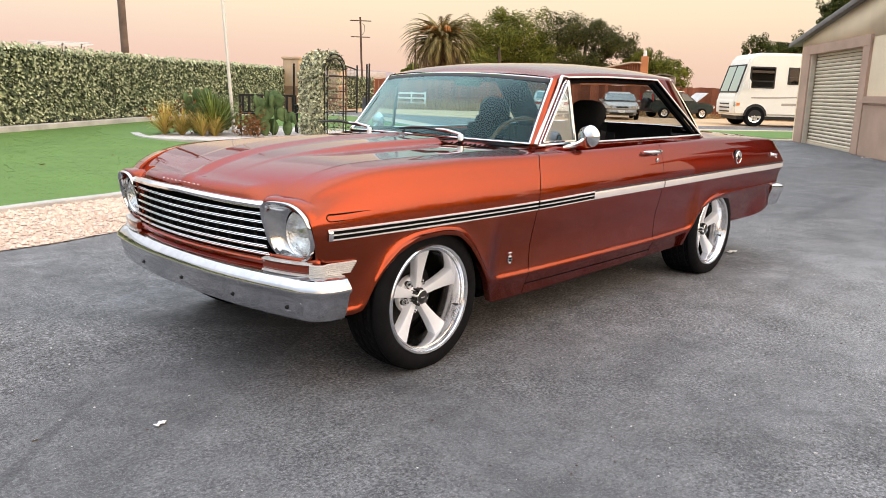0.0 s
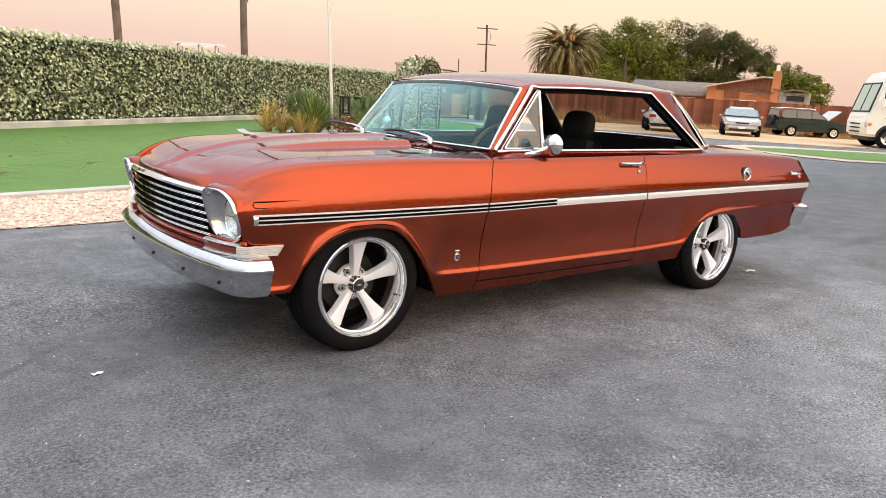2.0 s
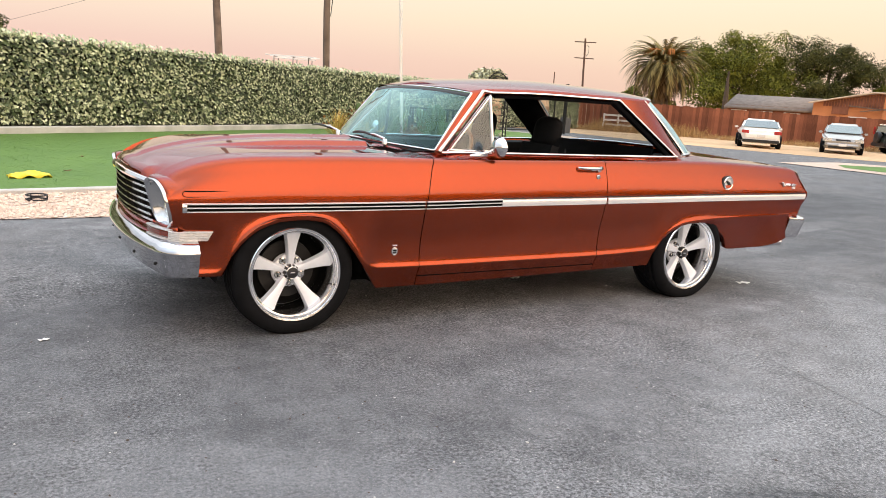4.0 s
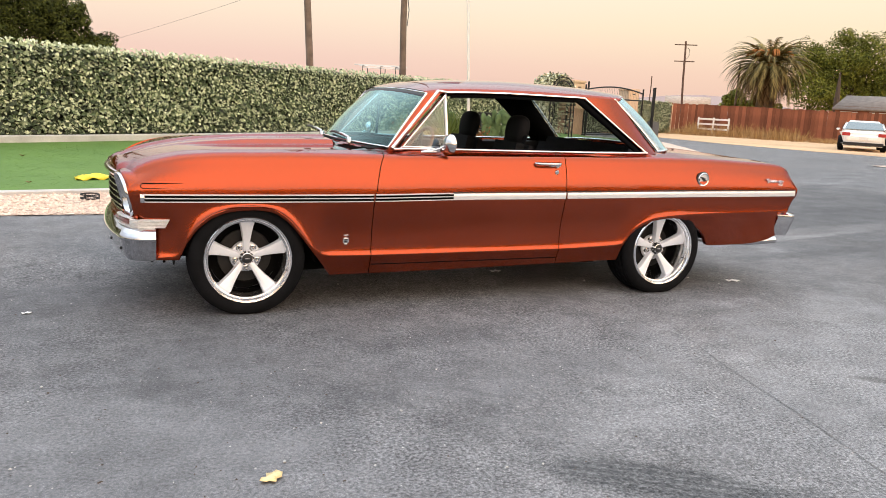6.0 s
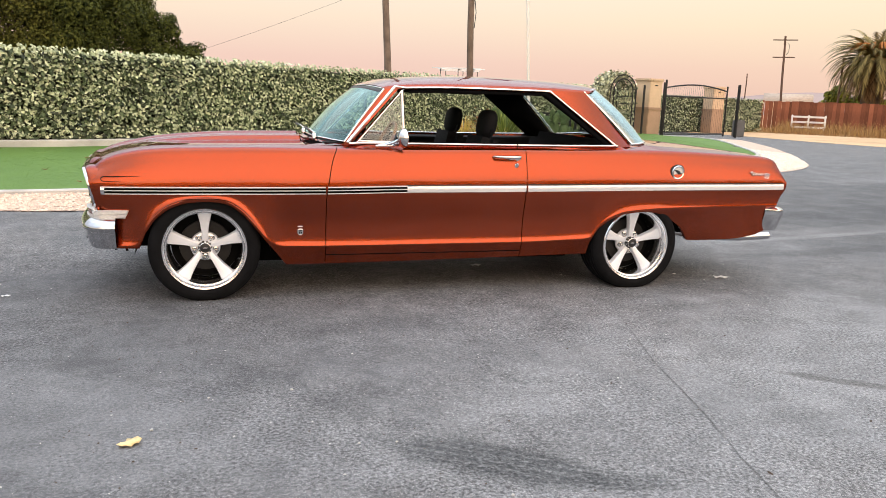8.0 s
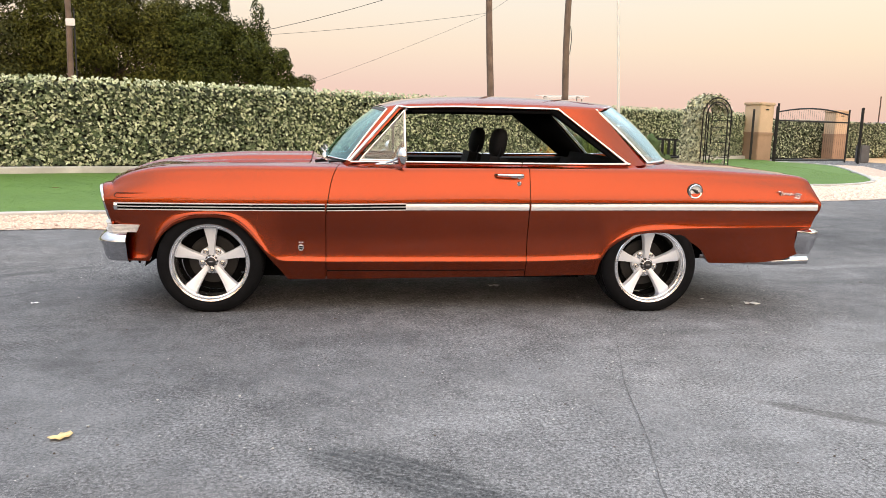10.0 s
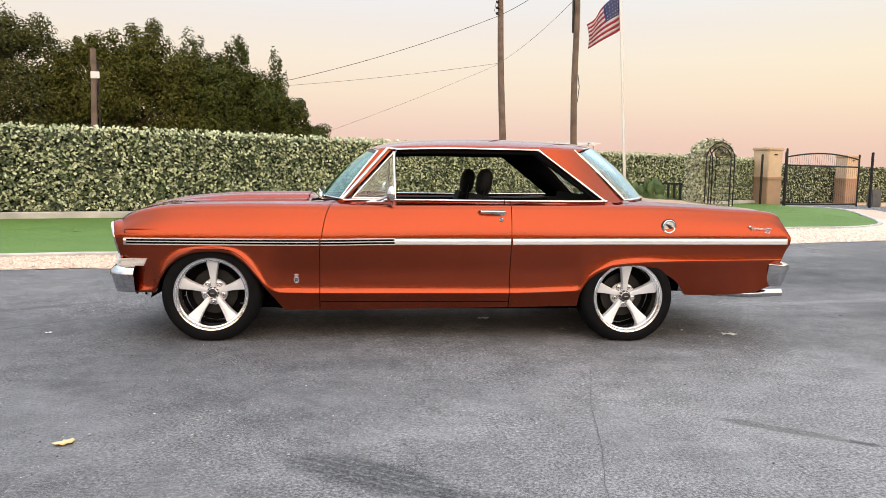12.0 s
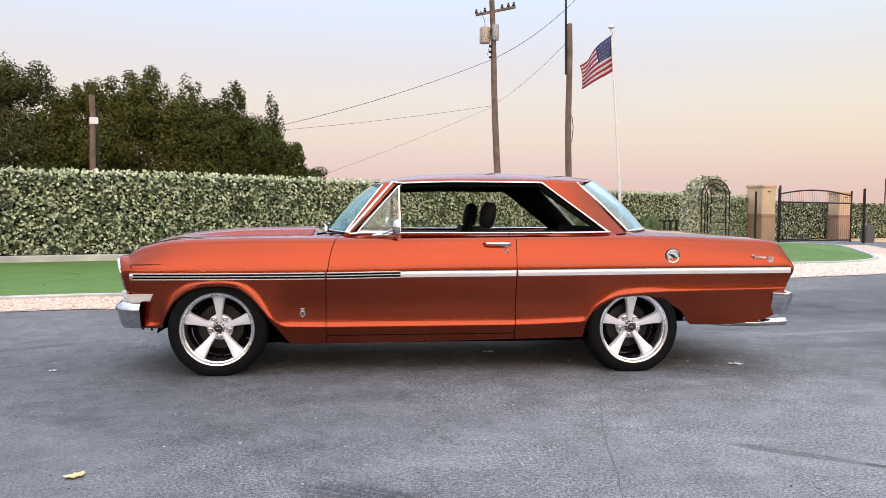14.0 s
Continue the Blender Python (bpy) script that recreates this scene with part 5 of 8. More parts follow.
# wipers
for y0 in (-0.345, 0.36):
    bm = bmesh.new()
    p = Vector((0.690, y0, 0.965))
    lathe(bm, [(0.018, -0.02), (0.018, 0.008), (0.012, 0.016), (0.0, 0.018)], 14, axis="z", centre=p)
    wp = part("wiper", bm, M_CHROME, coupe, "chrome wiper arm with black blade")
    bm = bmesh.new()
    tip = Vector((0.668, y0 + 0.27, 0.998))
    tube(bm, [p + Vector((0, 0, 0.014)), p.lerp(tip, 0.35) + Vector((-0.012, 0, 0.022)), tip], [0.009, 0.006, 0.004], 8)
    part("wiper_arm", bm, M_CHROME, wp)
    bm = bmesh.new()
    tube(bm, [tip + Vector((0.012, -0.20, -0.014)), tip + Vector((-0.008, -0.05, 0.004)), tip + Vector((-0.004, 0.05, 0.002)), tip + Vector((0.014, 0.18, -0.010))], [0.005, 0.009, 0.009, 0.005], 6)
    part("wiper_blade", bm, M_BLACK, wp)


# wheels
def wheel(hx, sgn, zc_):
    root = new("wheel")
    root.parent = coupe
    tagged(root, "polished five-spoke alloy wheel with black tyre")
    R, O = 0.322, 0.806 if hx < 1 else 0.838
    T = lambda bm: [setattr(v, "co", Vector((v.co.x + hx, sgn * v.co.y, max(0.002, v.co.z + zc_)))) for v in bm.verts]
    bm = bmesh.new()
    prof = [(0.236, O - 0.012), (0.244, O - 0.002), (0.256, O + 0.004), (0.270, O + 0.006), (0.290, O + 0.003), (0.304, O - 0.006), (0.313, O - 0.016), (0.318, O - 0.028)]
    ys = np.linspace(O - 0.034, O - 0.214, 13)
    for i, y in enumerate(ys):
        g = (i % 3 == 1)
        prof += [(R - (0.008 if g else 0.0) - 0.006 * abs((i - 6) / 6) ** 3, y)]
        if i < 12:
            prof += [(R - (0.008 if g else 0.0) - 0.006 * abs((i - 6) / 6) ** 3, y - 0.010)]
    prof += [(0.312, O - 0.235), (0.29, O - 0.25), (0.25, O - 0.248), (0.236, O - 0.235)]
    lathe(bm, prof, 180)
    for k, v in enumerate(bm.verts):
        # cross grooves in the shoulder ribs, raised sidewall marks
        ring, spoke_ = divmod(k, 180)
        if 10 <= ring <= 30 and (spoke_ + ring // 2) % 5 == 0:
            v.co.x, v.co.z = v.co.x * 0.982, v.co.z * 0.982
        if ring in (3, 4) and spoke_ % 90 < 26 and spoke_ % 4 < 2:
            v.co.y += 0.0022
        if hx < 1:
            v.co.y = O - (O - v.co.y) * 0.84
    T(bm)
    part("tyre", bm, M_RUBBER, root, "low-profile black tyre", sharp=30)
    bm = bmesh.new()
    lathe(bm, [(0.236, O - 0.235), (0.205, O - 0.20), (0.200, O - 0.12), (0.202, O - 0.075), (0.209, O - 0.050), (0.213, O - 0.026), (0.2155, O - 0.020), (0.222, O - 0.018), (0.2245, O - 0.012), (0.226, O - 0.003), (0.230, O + 0.002), (0.240, O + 0.004), (0.2455, O - 0.002), (0.244, O - 0.014), (0.236, O - 0.016)], 72)
    T(bm)
    part("rim", bm, M_ALU, root, "polished rim lip", sharp=30)
    for k in range(5):
        a = math.pi / 2 + 2 * math.pi * k / 5
        bm = bmesh.new()
        rows = []
        for r, w in ((0.034, 0.0165), (0.060, 0.0165), (0.10, 0.0200), (0.15, 0.0275), (0.19, 0.0365), (0.214, 0.0430)):
            f = O - 0.050 - 0.028 * (0.212 - r) / 0.167
            sec = [(-w * 1.04, f - 0.040), (-w, f - 0.006), (-w * 0.90, f), (0, f + 0.004), (w * 0.90, f), (w, f - 0.006), (w * 1.04, f - 0.040)]
            rows.append([(r * math.cos(a) - u * math.sin(a), y, r * math.sin(a) + u * math.cos(a)) for u, y in sec])
        sheet(bm, rows, (0, 1, 0))
        T(bm)
        if sgn < 0:
            bmesh.ops.reverse_faces(bm, faces=bm.faces[:])
        part("spoke", bm, M_SPOKE, root, sharp=28)
    bm = bmesh.new()
    lathe(bm, [(0.088, O - 0.135), (0.086, O - 0.116), (0.083, O - 0.111), (0.055, O - 0.106), (0.040, O - 0.090), (0.0, O - 0.090)], 40)
    T(bm)
    part("hub", bm, M_SPOKE, root)
    bm = bmesh.new()
    lathe(bm, [(0.037, O - 0.110), (0.036, O - 0.070), (0.032, O - 0.050), (0.029, O - 0.048), (0.0275, O - 0.052)], 32)
    T(bm)
    part("hub_cap", bm, M_CHROME, root, "chrome hub cap with black centre")
    bm = bmesh.new()
    lathe(bm, [(0.0278, O - 0.052), (0.02, O - 0.049), (0.0, O - 0.048)], 28)
    T(bm)
    part("cap_centre", bm, M_BLACK, root)
    bm = bmesh.new()
    box(bm, (0, O - 0.047, 0), (0.026, 0.004, 0.006), 0.001)
    T(bm)
    part("cap_mark", bm, M_CHROME, root)
    for k in range(10):
        a = 2 * math.pi * k / 10
        bm = bmesh.new()
        box(bm, (0.0345 * math.cos(a), O - 0.074, 0.0345 * math.sin(a)), (0.010, 0.026, 0.010), 0.002, Matrix.Rotation(-a, 3, "Y"))
        T(bm)
        part("cap_slot", bm, M_BLACK, root)
    for k in range(5):
        a = math.pi / 2 + 2 * math.pi * (k + 0.5) / 5
        c = (0.064 * math.cos(a), 0, 0.064 * math.sin(a))
        bm = bmesh.new()
        lathe(bm, [(0.019, O - 0.112), (0.019, O - 0.096), (0.013, O - 0.095)], 18, centre=c)
        lathe(bm, [(0.010, O - 0.106), (0.0095, O - 0.084), (0.006, O - 0.078), (0.0, O - 0.077)], 8, centre=c)
        T(bm)
        part("lug_nut", bm, M_CHROME, root)
    bm = bmesh.new()
    lathe(bm, [(0.060, O - 0.15), (0.150, O - 0.15), (0.152, O - 0.165), (0.060, O - 0.17)], 40)
    lathe(bm, [(0.0, O - 0.13), (0.085, O - 0.13), (0.09, O - 0.15)], 24)
    T(bm)
    part("brake_disc", bm, M_BRAKE, root)
    bm = bmesh.new()
    lathe(bm, [(0.0, O - 0.19), (0.20, O - 0.19)], 32)
    T(bm)
    part("backing_plate", bm, M_DARK, root)
    bm = bmesh.new()
    a = radians(-18)
    tube(bm, [(0.213 * math.cos(a), O - 0.05, 0.213 * math.sin(a)), (0.205 * math.cos(a), O - 0.028, 0.205 * math.sin(a)), (0.196 * math.cos(a), O - 0.018, 0.196 * math.sin(a))], 0.005, 6)
    T(bm)
    part("valve", bm, M_BLACK, root)


for hx, z_ in ((HUB_F + 0.005, 0.312), (HUB_R + 0.016, 0.303)):
    for sgn in (-1, 1):
        wheel(hx, sgn, z_)

# ---- hedge wall ----
rng_ = np.random.default_rng(7)


def wall_samples(line, n, h0, h1, rng, skew=0.0):
    P = np.array([p.to_tuple() for p in line])
    seg = np.linalg.norm(np.diff(P, axis=0), axis=1)
    cum = np.concatenate([[0], np.cumsum(seg)])
    s = rng.uniform(0, cum[-1], n)
    k = np.clip(np.searchsorted(cum, s) - 1, 0, len(seg) - 1)
    t = (s - cum[k]) / seg[k]
    q = P[k] + (P[k + 1] - P[k]) * t[:, None]
    d = (P[k + 1] - P[k]) / seg[k][:, None]
    nrm = np.stack([d[:, 1], -d[:, 0], 0 * s], 1)
    q[:, 2] = rng.uniform(h0, h1, n)
    return q, nrm, s


HEDGE_H = 1.76
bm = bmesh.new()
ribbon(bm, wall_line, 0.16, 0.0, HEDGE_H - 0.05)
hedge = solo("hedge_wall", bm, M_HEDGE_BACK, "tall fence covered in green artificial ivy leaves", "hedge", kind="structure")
near = [p for p in wall_line if p.x > -14]
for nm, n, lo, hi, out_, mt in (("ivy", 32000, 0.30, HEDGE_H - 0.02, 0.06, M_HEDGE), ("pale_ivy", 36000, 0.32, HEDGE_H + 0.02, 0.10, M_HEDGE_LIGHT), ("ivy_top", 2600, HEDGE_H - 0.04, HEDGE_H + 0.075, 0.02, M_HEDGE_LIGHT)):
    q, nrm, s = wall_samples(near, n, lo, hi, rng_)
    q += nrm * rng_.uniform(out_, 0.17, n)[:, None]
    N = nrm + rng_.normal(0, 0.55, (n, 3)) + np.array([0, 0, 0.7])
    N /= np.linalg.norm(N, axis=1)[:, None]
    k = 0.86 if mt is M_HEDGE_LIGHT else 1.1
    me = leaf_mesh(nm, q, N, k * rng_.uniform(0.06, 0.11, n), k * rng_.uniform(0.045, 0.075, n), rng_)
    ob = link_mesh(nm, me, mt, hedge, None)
    tagged(ob, "pale yellow-green ivy leaves" if mt is M_HEDGE_LIGHT else "dense dark green ivy leaves, toned down as shade in the gaps", kind="stuff")
# posts that rise a little over the hedge
for i in range(6, len(near), 9):
    p = near[i]
    bm = bmesh.new()
    box(bm, (0, 0, 0), (0.05, 0.05, 0.10), 0.01)
    ob = part("post_cap", bm, M_IRON, hedge)
    ob.location = (p.x, p.y, HEDGE_H + 0.03)

# ---- gravel stones and turf blades ----


def scatter_between(a_line, b_line, n, rng, x0, x1):
    A, B = np.array([p.to_tuple()[:2] for p in a_line]), np.array([p.to_tuple()[:2] for p in b_line])
    x = rng.uniform(x0, x1, n)
    ya, yb = np.interp(x, A[:, 0], A[:, 1]), np.interp(x, B[:, 0], B[:, 1])
    return np.stack([x, ya + (yb - ya) * rng.uniform(0, 1, n)], 1)


def stones(name, P, r, material, parent, label, rng, z=0.0):
    """Many small uneven stones, joined: eight-cornered pebbles."""
    n = len(P)
    base = np.array([(1, 0, 0), (-1, 0, 0), (0, 1, 0), (0, -1, 0), (0, 0, 1), (0, 0, -0.4)], float)
    tri = np.array([(0, 2, 4), (2, 1, 4), (1, 3, 4), (3, 0, 4), (2, 0, 5), (1, 2, 5), (3, 1, 5), (0, 3, 5)])
    a = rng.uniform(0, 2 * np.pi, n)
    V = np.repeat(base[None], n, 0) * rng.uniform(0.6, 1.2, (n, 6, 1))
    V *= (rng.uniform(r * 0.5, r * 1.3, n))[:, None, None] * np.stack([np.ones(n), rng.uniform(0.6, 1, n), rng.uniform(0.45, 0.8, n)], 1)[:, None, :]
    c, s = np.cos(a)[:, None], np.sin(a)[:, None]
    x, y = V[..., 0] * c - V[..., 1] * s, V[..., 0] * s + V[..., 1] * c
    V = np.stack([x + P[:, :1], y + P[:, 1:2], V[..., 2] + z], 2).reshape(-1, 3)
    F = (np.arange(n)[:, None, None] * 6 + tri[None]).reshape(-1, 3)
    me = bpy.data.meshes.new(name)
    me.from_pydata(V.tolist(), [], F.tolist())
    ob = link_mesh(name, me, material, parent, None)
    return tagged(ob, label, "gravel", kind="stuff")


P1 = scatter_between(edge_line, kerb_line, 9000, rng_, -5.0, 3.0)
P2 = scatter_between(edge_line, kerb_line, 9000, rng_, 3.0, 15.6)
P3 = scatter_between(edge_line, kerb_line, 2500, rng_, -12.0, -5.0)
M_STONE_PALE = surf("pale_gravel_stones", (0.92, 0.81, 0.70), 0.85, scale=30, col2=(0.70, 0.57, 0.46), island=0.9, world_co=True, bscale=150, bump=0.2)
stones("pale_gravel_stones", P2, 0.032, M_STONE_PALE, None, "loose whitish gravel stones beside the turf tip", rng_, 0.012)
stones("gravel_stones", np.concatenate([P1, P3]), 0.026, M_STONE, None, "loose pink, tan and pale gravel stones", rng_, 0.012)
n = 150000
G = scatter_between(kerb_line, wall_line, n, rng_, -11.0, 15.0)
G[:, 1] = G[:, 1] + 0.06
wy = np.interp(G[:, 0], [p.x for p in wall_line], [p.y for p in wall_line])
ky = np.interp(G[:, 0], [p.x for p in kerb_line], [p.y for p in kerb_line])
rise = LAWN_RISE * np.clip((G[:, 1] - ky) / (wy - ky), 0, 1) ** 1.2
keep = (G[:, 1] < wy - 0.3) & (((G[:, 0] - 7.4) / 3.0) ** 2 + ((G[:, 1] - 12.0) / 2.7) ** 2 > 1)
G, rise = G[keep], rise[keep]
n = len(G)
h = rng_.uniform(0.003, 0.009, n)
az = rng_.uniform(0, 2 * np.pi, n)
dx = np.stack([np.cos(az), np.sin(az)], 1) * 0.006
ln = rng_.normal(0, 0.026, (n, 2))
V = np.zeros((n, 3, 3))
V[:, 0, :2], V[:, 1, :2], V[:, 2, :2] = G - dx, G + dx, G + ln
V[:, :2, 2], V[:, 2, 2] = (0.02 + rise)[:, None], 0.022 + rise + h
me = bpy.data.meshes.new("turf_blades")
me.from_pydata(V.reshape(-1, 3).tolist(), [], np.arange(3 * n).reshape(-1, 3).tolist())
tagged(link_mesh("turf_blades", me, M_TURF_BLADE, None, None), "short green artificial grass blades", "grass", kind="stuff")

# ---- planter bed ----
RIM = [(5.2, 12.7), (4.85, 11.5), (5.0, 10.75), (5.55, 10.0), (6.55, 9.6), (7.7, 9.6), (8.9, 10.0), (9.8, 10.8), (10.1, 11.9), (9.6, 13.4), (7.9, 14.3), (6.2, 13.9), (5.2, 12.7)]
rim_line = resample(RIM, 0.25)
bm = bmesh.new()
ribbon(bm, rim_line, 0.20, 0.0, 0.145)
solo("planter_kerb", bm, M_CONCRETE, "curved low concrete kerb round a planter bed", "kerb", kind="structure")
flat("planter_bed", [p.to_tuple() for p in rim_line[:-1]], 0.125, M_WHITE_GRAVEL, "white gravel in the planter bed", "gravel")


def blades(name, at, n, length, width, spread, material, label, category, rng, droop=0.5, group=""):
    """A tuft of long arching leaves from one root."""
    V, F = [], []
    for i in range(n):
        a, up = rng.uniform(0, 2 * np.pi), rng.uniform(0.25, 1.0)
        L, w = length * rng.uniform(0.7, 1.1), width * rng.uniform(0.7, 1.2)
        out = np.array([math.cos(a), math.sin(a), 0])
        side = np.array([-math.sin(a), math.cos(a), 0])
        el = radians(90) * up + radians(18) * (1 - up)
        p = out * 0.03 * rng.uniform(0, 1)
        k0 = len(V)
        segs = 5
        for j in range(segs + 1):
            t = j / segs
            ww = w * (1 - t) ** 0.7 * (0.7 + 0.6 * min(1, 3 * t)) + 0.001
            V += [tuple(p - side * ww / 2), tuple(p + side * ww / 2)]
            p = p + (out * math.cos(el) * spread + np.array([0, 0, math.sin(el)])) * L / segs
            el -= droop * rng.uniform(0.2, 0.5) * (1 - up * 0.6)
        F += [(k0 + 2 * j, k0 + 2 * j + 1, k0 + 2 * j + 3, k0 + 2 * j + 2) for j in range(segs)]
    me = bpy.data.meshes.new(name)
    me.from_pydata(V, [], F)
    ob = link_mesh(name, me, material, None, None)
    ob.location = at
    return tagged(ob, label, category, group)


for x, y, s in ((6.35, 11.5, 1.25), (6.8, 12.0, 1.1), (7.6, 13.0, 1.0), (9.0, 13.6, 1.0)):
    blades("yucca", (x, y, 0.125), 150, 0.80 * s, 0.042, 0.9, M_AGAVE, "green spiky yucca in a gravel bed", "plant", rng_, 0.62, "planter yuccas")
for x, y, s in ((5.55, 12.05, 1.2), (5.8, 11.8, 1.0), (6.02, 11.38, 0.95), (6.22, 11.25, 0.75)):
    blades("ornamental_grass", (x, y, 0.125), 170, 0.62 * s, 0.020, 1.0, M_YELLOW_GRASS, "yellow ornamental grass clump in gravel", "plant", rng_, 0.7, "grass clumps")


def cactus(at, pads, label, rng):
    root = thing("prickly_pear", label, "cactus", at, group="prickly pears")
    for (x, y, z, h, w, lean) in pads + [(x * 0.8 + 0.05, y + rng.uniform(-0.14, 0.14), z * 0.92, h * 0.9, w, -lean) for x, y, z, h, w, lean in pads]:
        bm = bmesh.new()
        bmesh.ops.create_uvsphere(bm, u_segments=14, v_segments=10, radius=1)
        m = Matrix.Rotation(radians(lean), 3, "Y") @ Matrix.Rotation(rng.uniform(-1.1, 1.1), 3, "Z")
        for v in bm.verts:
            q = v.co
            f = 0.75 + 0.25 * smooth01((q.z + 1) / 1.2)
            v.co = m @ Vector((q.x * w * 0.58 * f, q.y * 0.038, q.z * h * 0.52)) + Vector((x, y, z))
        part("pad", bm, M_CACTUS, root)
    return root


pads_a = [(-0.12, 0, 0.20, 0.42, 0.26, -8), (0.14, 0.02, 0.22, 0.44, 0.26, 10), (-0.25, 0, 0.52, 0.38, 0.26, -22), (0.0, 0.03, 0.58, 0.40, 0.27, 2), (0.26, 0, 0.56, 0.38, 0.25, 20), (-0.34, 0.02, 0.82, 0.32, 0.24, -14), (-0.06, -0.02, 0.90, 0.34, 0.25, -8), (0.16, 0.0, 0.92, 0.34, 0.25, 10), (0.38, 0.03, 0.80, 0.30, 0.22, 28)]
cactus((7.35, 10.95, 0.12), [tuple(0.88 * v for v in p[:5]) + (p[5],) for p in pads_a], "grey-green prickly pear cactus in white gravel", rng_)
cactus((7.75, 10.85, 0.12), [(0, 0, 0.15, 0.34, 0.2, 0), (-0.04, 0, 0.42, 0.30, 0.2, -6), (0.1, 0, 0.38, 0.26, 0.17, 18)], "small grey-green prickly pear cactus", rng_)
cactus((6.40, 12.10, 0.12), [tuple(0.88 * v for v in p[:5]) + (p[5],) for p in pads_a], "grey-green prickly pear cactus behind yuccas", rng_)
for x, y, s in ((6.85, 10.85, 0.35), (5.95, 12.05, 0.6), (7.0, 11.1, 0.4)):
    q = rng_.normal(0, 1, (260, 3)) * np.array([0.16, 0.16, 0.14]) * s / 0.4 + np.array([x, y, 0.14 + s * 0.55])
    q[:, 2] = np.maximum(q[:, 2], 0.16)
    N = rng_.normal(size=(260, 3))
    N /= np.linalg.norm(N, axis=1)[:, None]
    me = leaf_mesh("shrub", q, N, rng_.uniform(0.05, 0.10, 260), rng_.uniform(0.03, 0.06, 260), rng_)
    tagged(link_mesh("shrub", me, leafy("rust_shrub_leaves", (0.06, 0.06, 0.025), (0.34, 0.13, 0.05)), None, None), "small rust and green shrub in the planter", "plant", group="planter shrubs")

# garden bench
bench = thing("garden_bench", "black metal slatted garden bench in the planter", "bench", (8.0, 11.9, 0.125), -32)
for i in range(9):
    bm = bmesh.new()
    box(bm, (-0.56 + 0.14 * i, 0.20, 0.62), (0.06, 0.02, 0.36), 0.004)
    part("back_slat", bm, M_IRON, bench)
for z in (0.44, 0.82):
    bm = bmesh.new()
    box(bm, (0, 0.20, z), (1.24, 0.035, 0.045), 0.006)
    part("back_rail", bm, M_IRON, bench)
for i in range(5):
    bm = bmesh.new()
    box(bm, (0, -0.22 + 0.095 * i, 0.42), (1.24, 0.07, 0.025), 0.004)
    part("seat_slat", bm, M_IRON, bench)
for x in (-0.62, 0.62):
    bm = bmesh.new()
    box(bm, (x, -0.22, 0.31), (0.04, 0.04, 0.62), 0.006)
    box(bm, (x, 0.22, 0.42), (0.04, 0.04, 0.84), 0.006)
    box(bm, (x, 0.0, 0.62), (0.05, 0.50, 0.035), 0.006)
    part("end_frame", bm, M_IRON, bench)

# garden arch with ivy
arch = thing("garden_arch", "black metal garden arch wrapped in pale green ivy", "arch", (8.74, 10.85, 0.12), 9)
AW, AD, AH, AR = 0.71, 0.69, 1.38, 0.38


def arch_line(dy, inset=0.0):
    w = AW / 2 - inset
    return [(-w, dy, 0), (-w, dy, AH * 0.5), (-w, dy, AH)] + [(-w * math.cos(a), dy, AH + (AR - inset) * math.sin(a)) for a in np.linspace(0.2, math.pi - 0.2, 12)] + [(w, dy, AH), (w, dy, AH * 0.5), (w, dy, 0)]


for dy in (-AD / 2, AD / 2):
    for ins in (0.0, 0.09):
        bm = bmesh.new()
        tube(bm, arch_line(dy, ins), 0.014, 6)
        part("hoop", bm, M_IRON, arch)
for z in np.linspace(0.15, 1.45, 9):
    for x in (-AW / 2, AW / 2):
        bm = bmesh.new()
        tube(bm, [(x, -AD / 2, z), (x, AD / 2, z)], 0.008, 5)
        part("rung", bm, M_IRON, arch)
for a in np.linspace(0.3, math.pi - 0.3, 7):
    bm = bmesh.new()
    tube(bm, [(-AW / 2 * math.cos(a), -AD / 2, AH + AR * math.sin(a)), (-AW / 2 * math.cos(a), AD / 2, AH + AR * math.sin(a))], 0.008, 5)
    part("rung", bm, M_IRON, arch)
for dy in (-AD / 2, AD / 2):
    for z in (0.5, 1.0, 1.42):
        bm = bmesh.new()
        tube(bm, [(-AW / 2, dy, z), (-AW / 2 + 0.09, dy, z + 0.03)], 0.007, 5)
        part("scroll", bm, M_IRON, arch)
        bm = bmesh.new()
        tube(bm, [(AW / 2, dy, z), (AW / 2 - 0.09, dy, z + 0.03)], 0.007, 5)
        part("scroll", bm, M_IRON, arch)
q, N = [], []
for i in range(4200):
    u, dy = rng_.uniform(0, 1), rng_.uniform(-AD / 2, AD / 2)
    if u < 0.50:
        z = rng_.uniform(0.03, AH)
        q.append((-AW / 2 + rng_.uniform(-0.12, 0.10), dy, z)), N.append((-1, 0, 0.3))
    elif u < 0.88:
        a = rng_.uniform(0, 1.9)
        q.append((-(AW / 2) * math.cos(a) + rng_.normal(0, 0.03), dy, AH + AR * math.sin(a) + rng_.normal(0, 0.035))), N.append((-math.cos(a), 0, math.sin(a)))
    elif u < 0.95:
        a = rng_.uniform(1.9, 3.0)
        q.append((-(AW / 2) * math.cos(a) + rng_.normal(0, 0.03), dy, AH + AR * math.sin(a) + rng_.normal(0, 0.03))), N.append((-math.cos(a), 0, math.sin(a)))
    else:
        z = rng_.uniform(0.05, 1.3)
        q.append((AW / 2 + rng_.normal(0, 0.04), dy, z)), N.append((1, 0, 0.3))
q, N = np.array(q), np.array(N) + rng_.normal(0, 0.5, (4200, 3))
N /= np.linalg.norm(N, axis=1)[:, None]
me = leaf_mesh("arch_ivy", q, N, rng_.uniform(0.06, 0.11, 4200), rng_.uniform(0.04, 0.07, 4200), rng_)
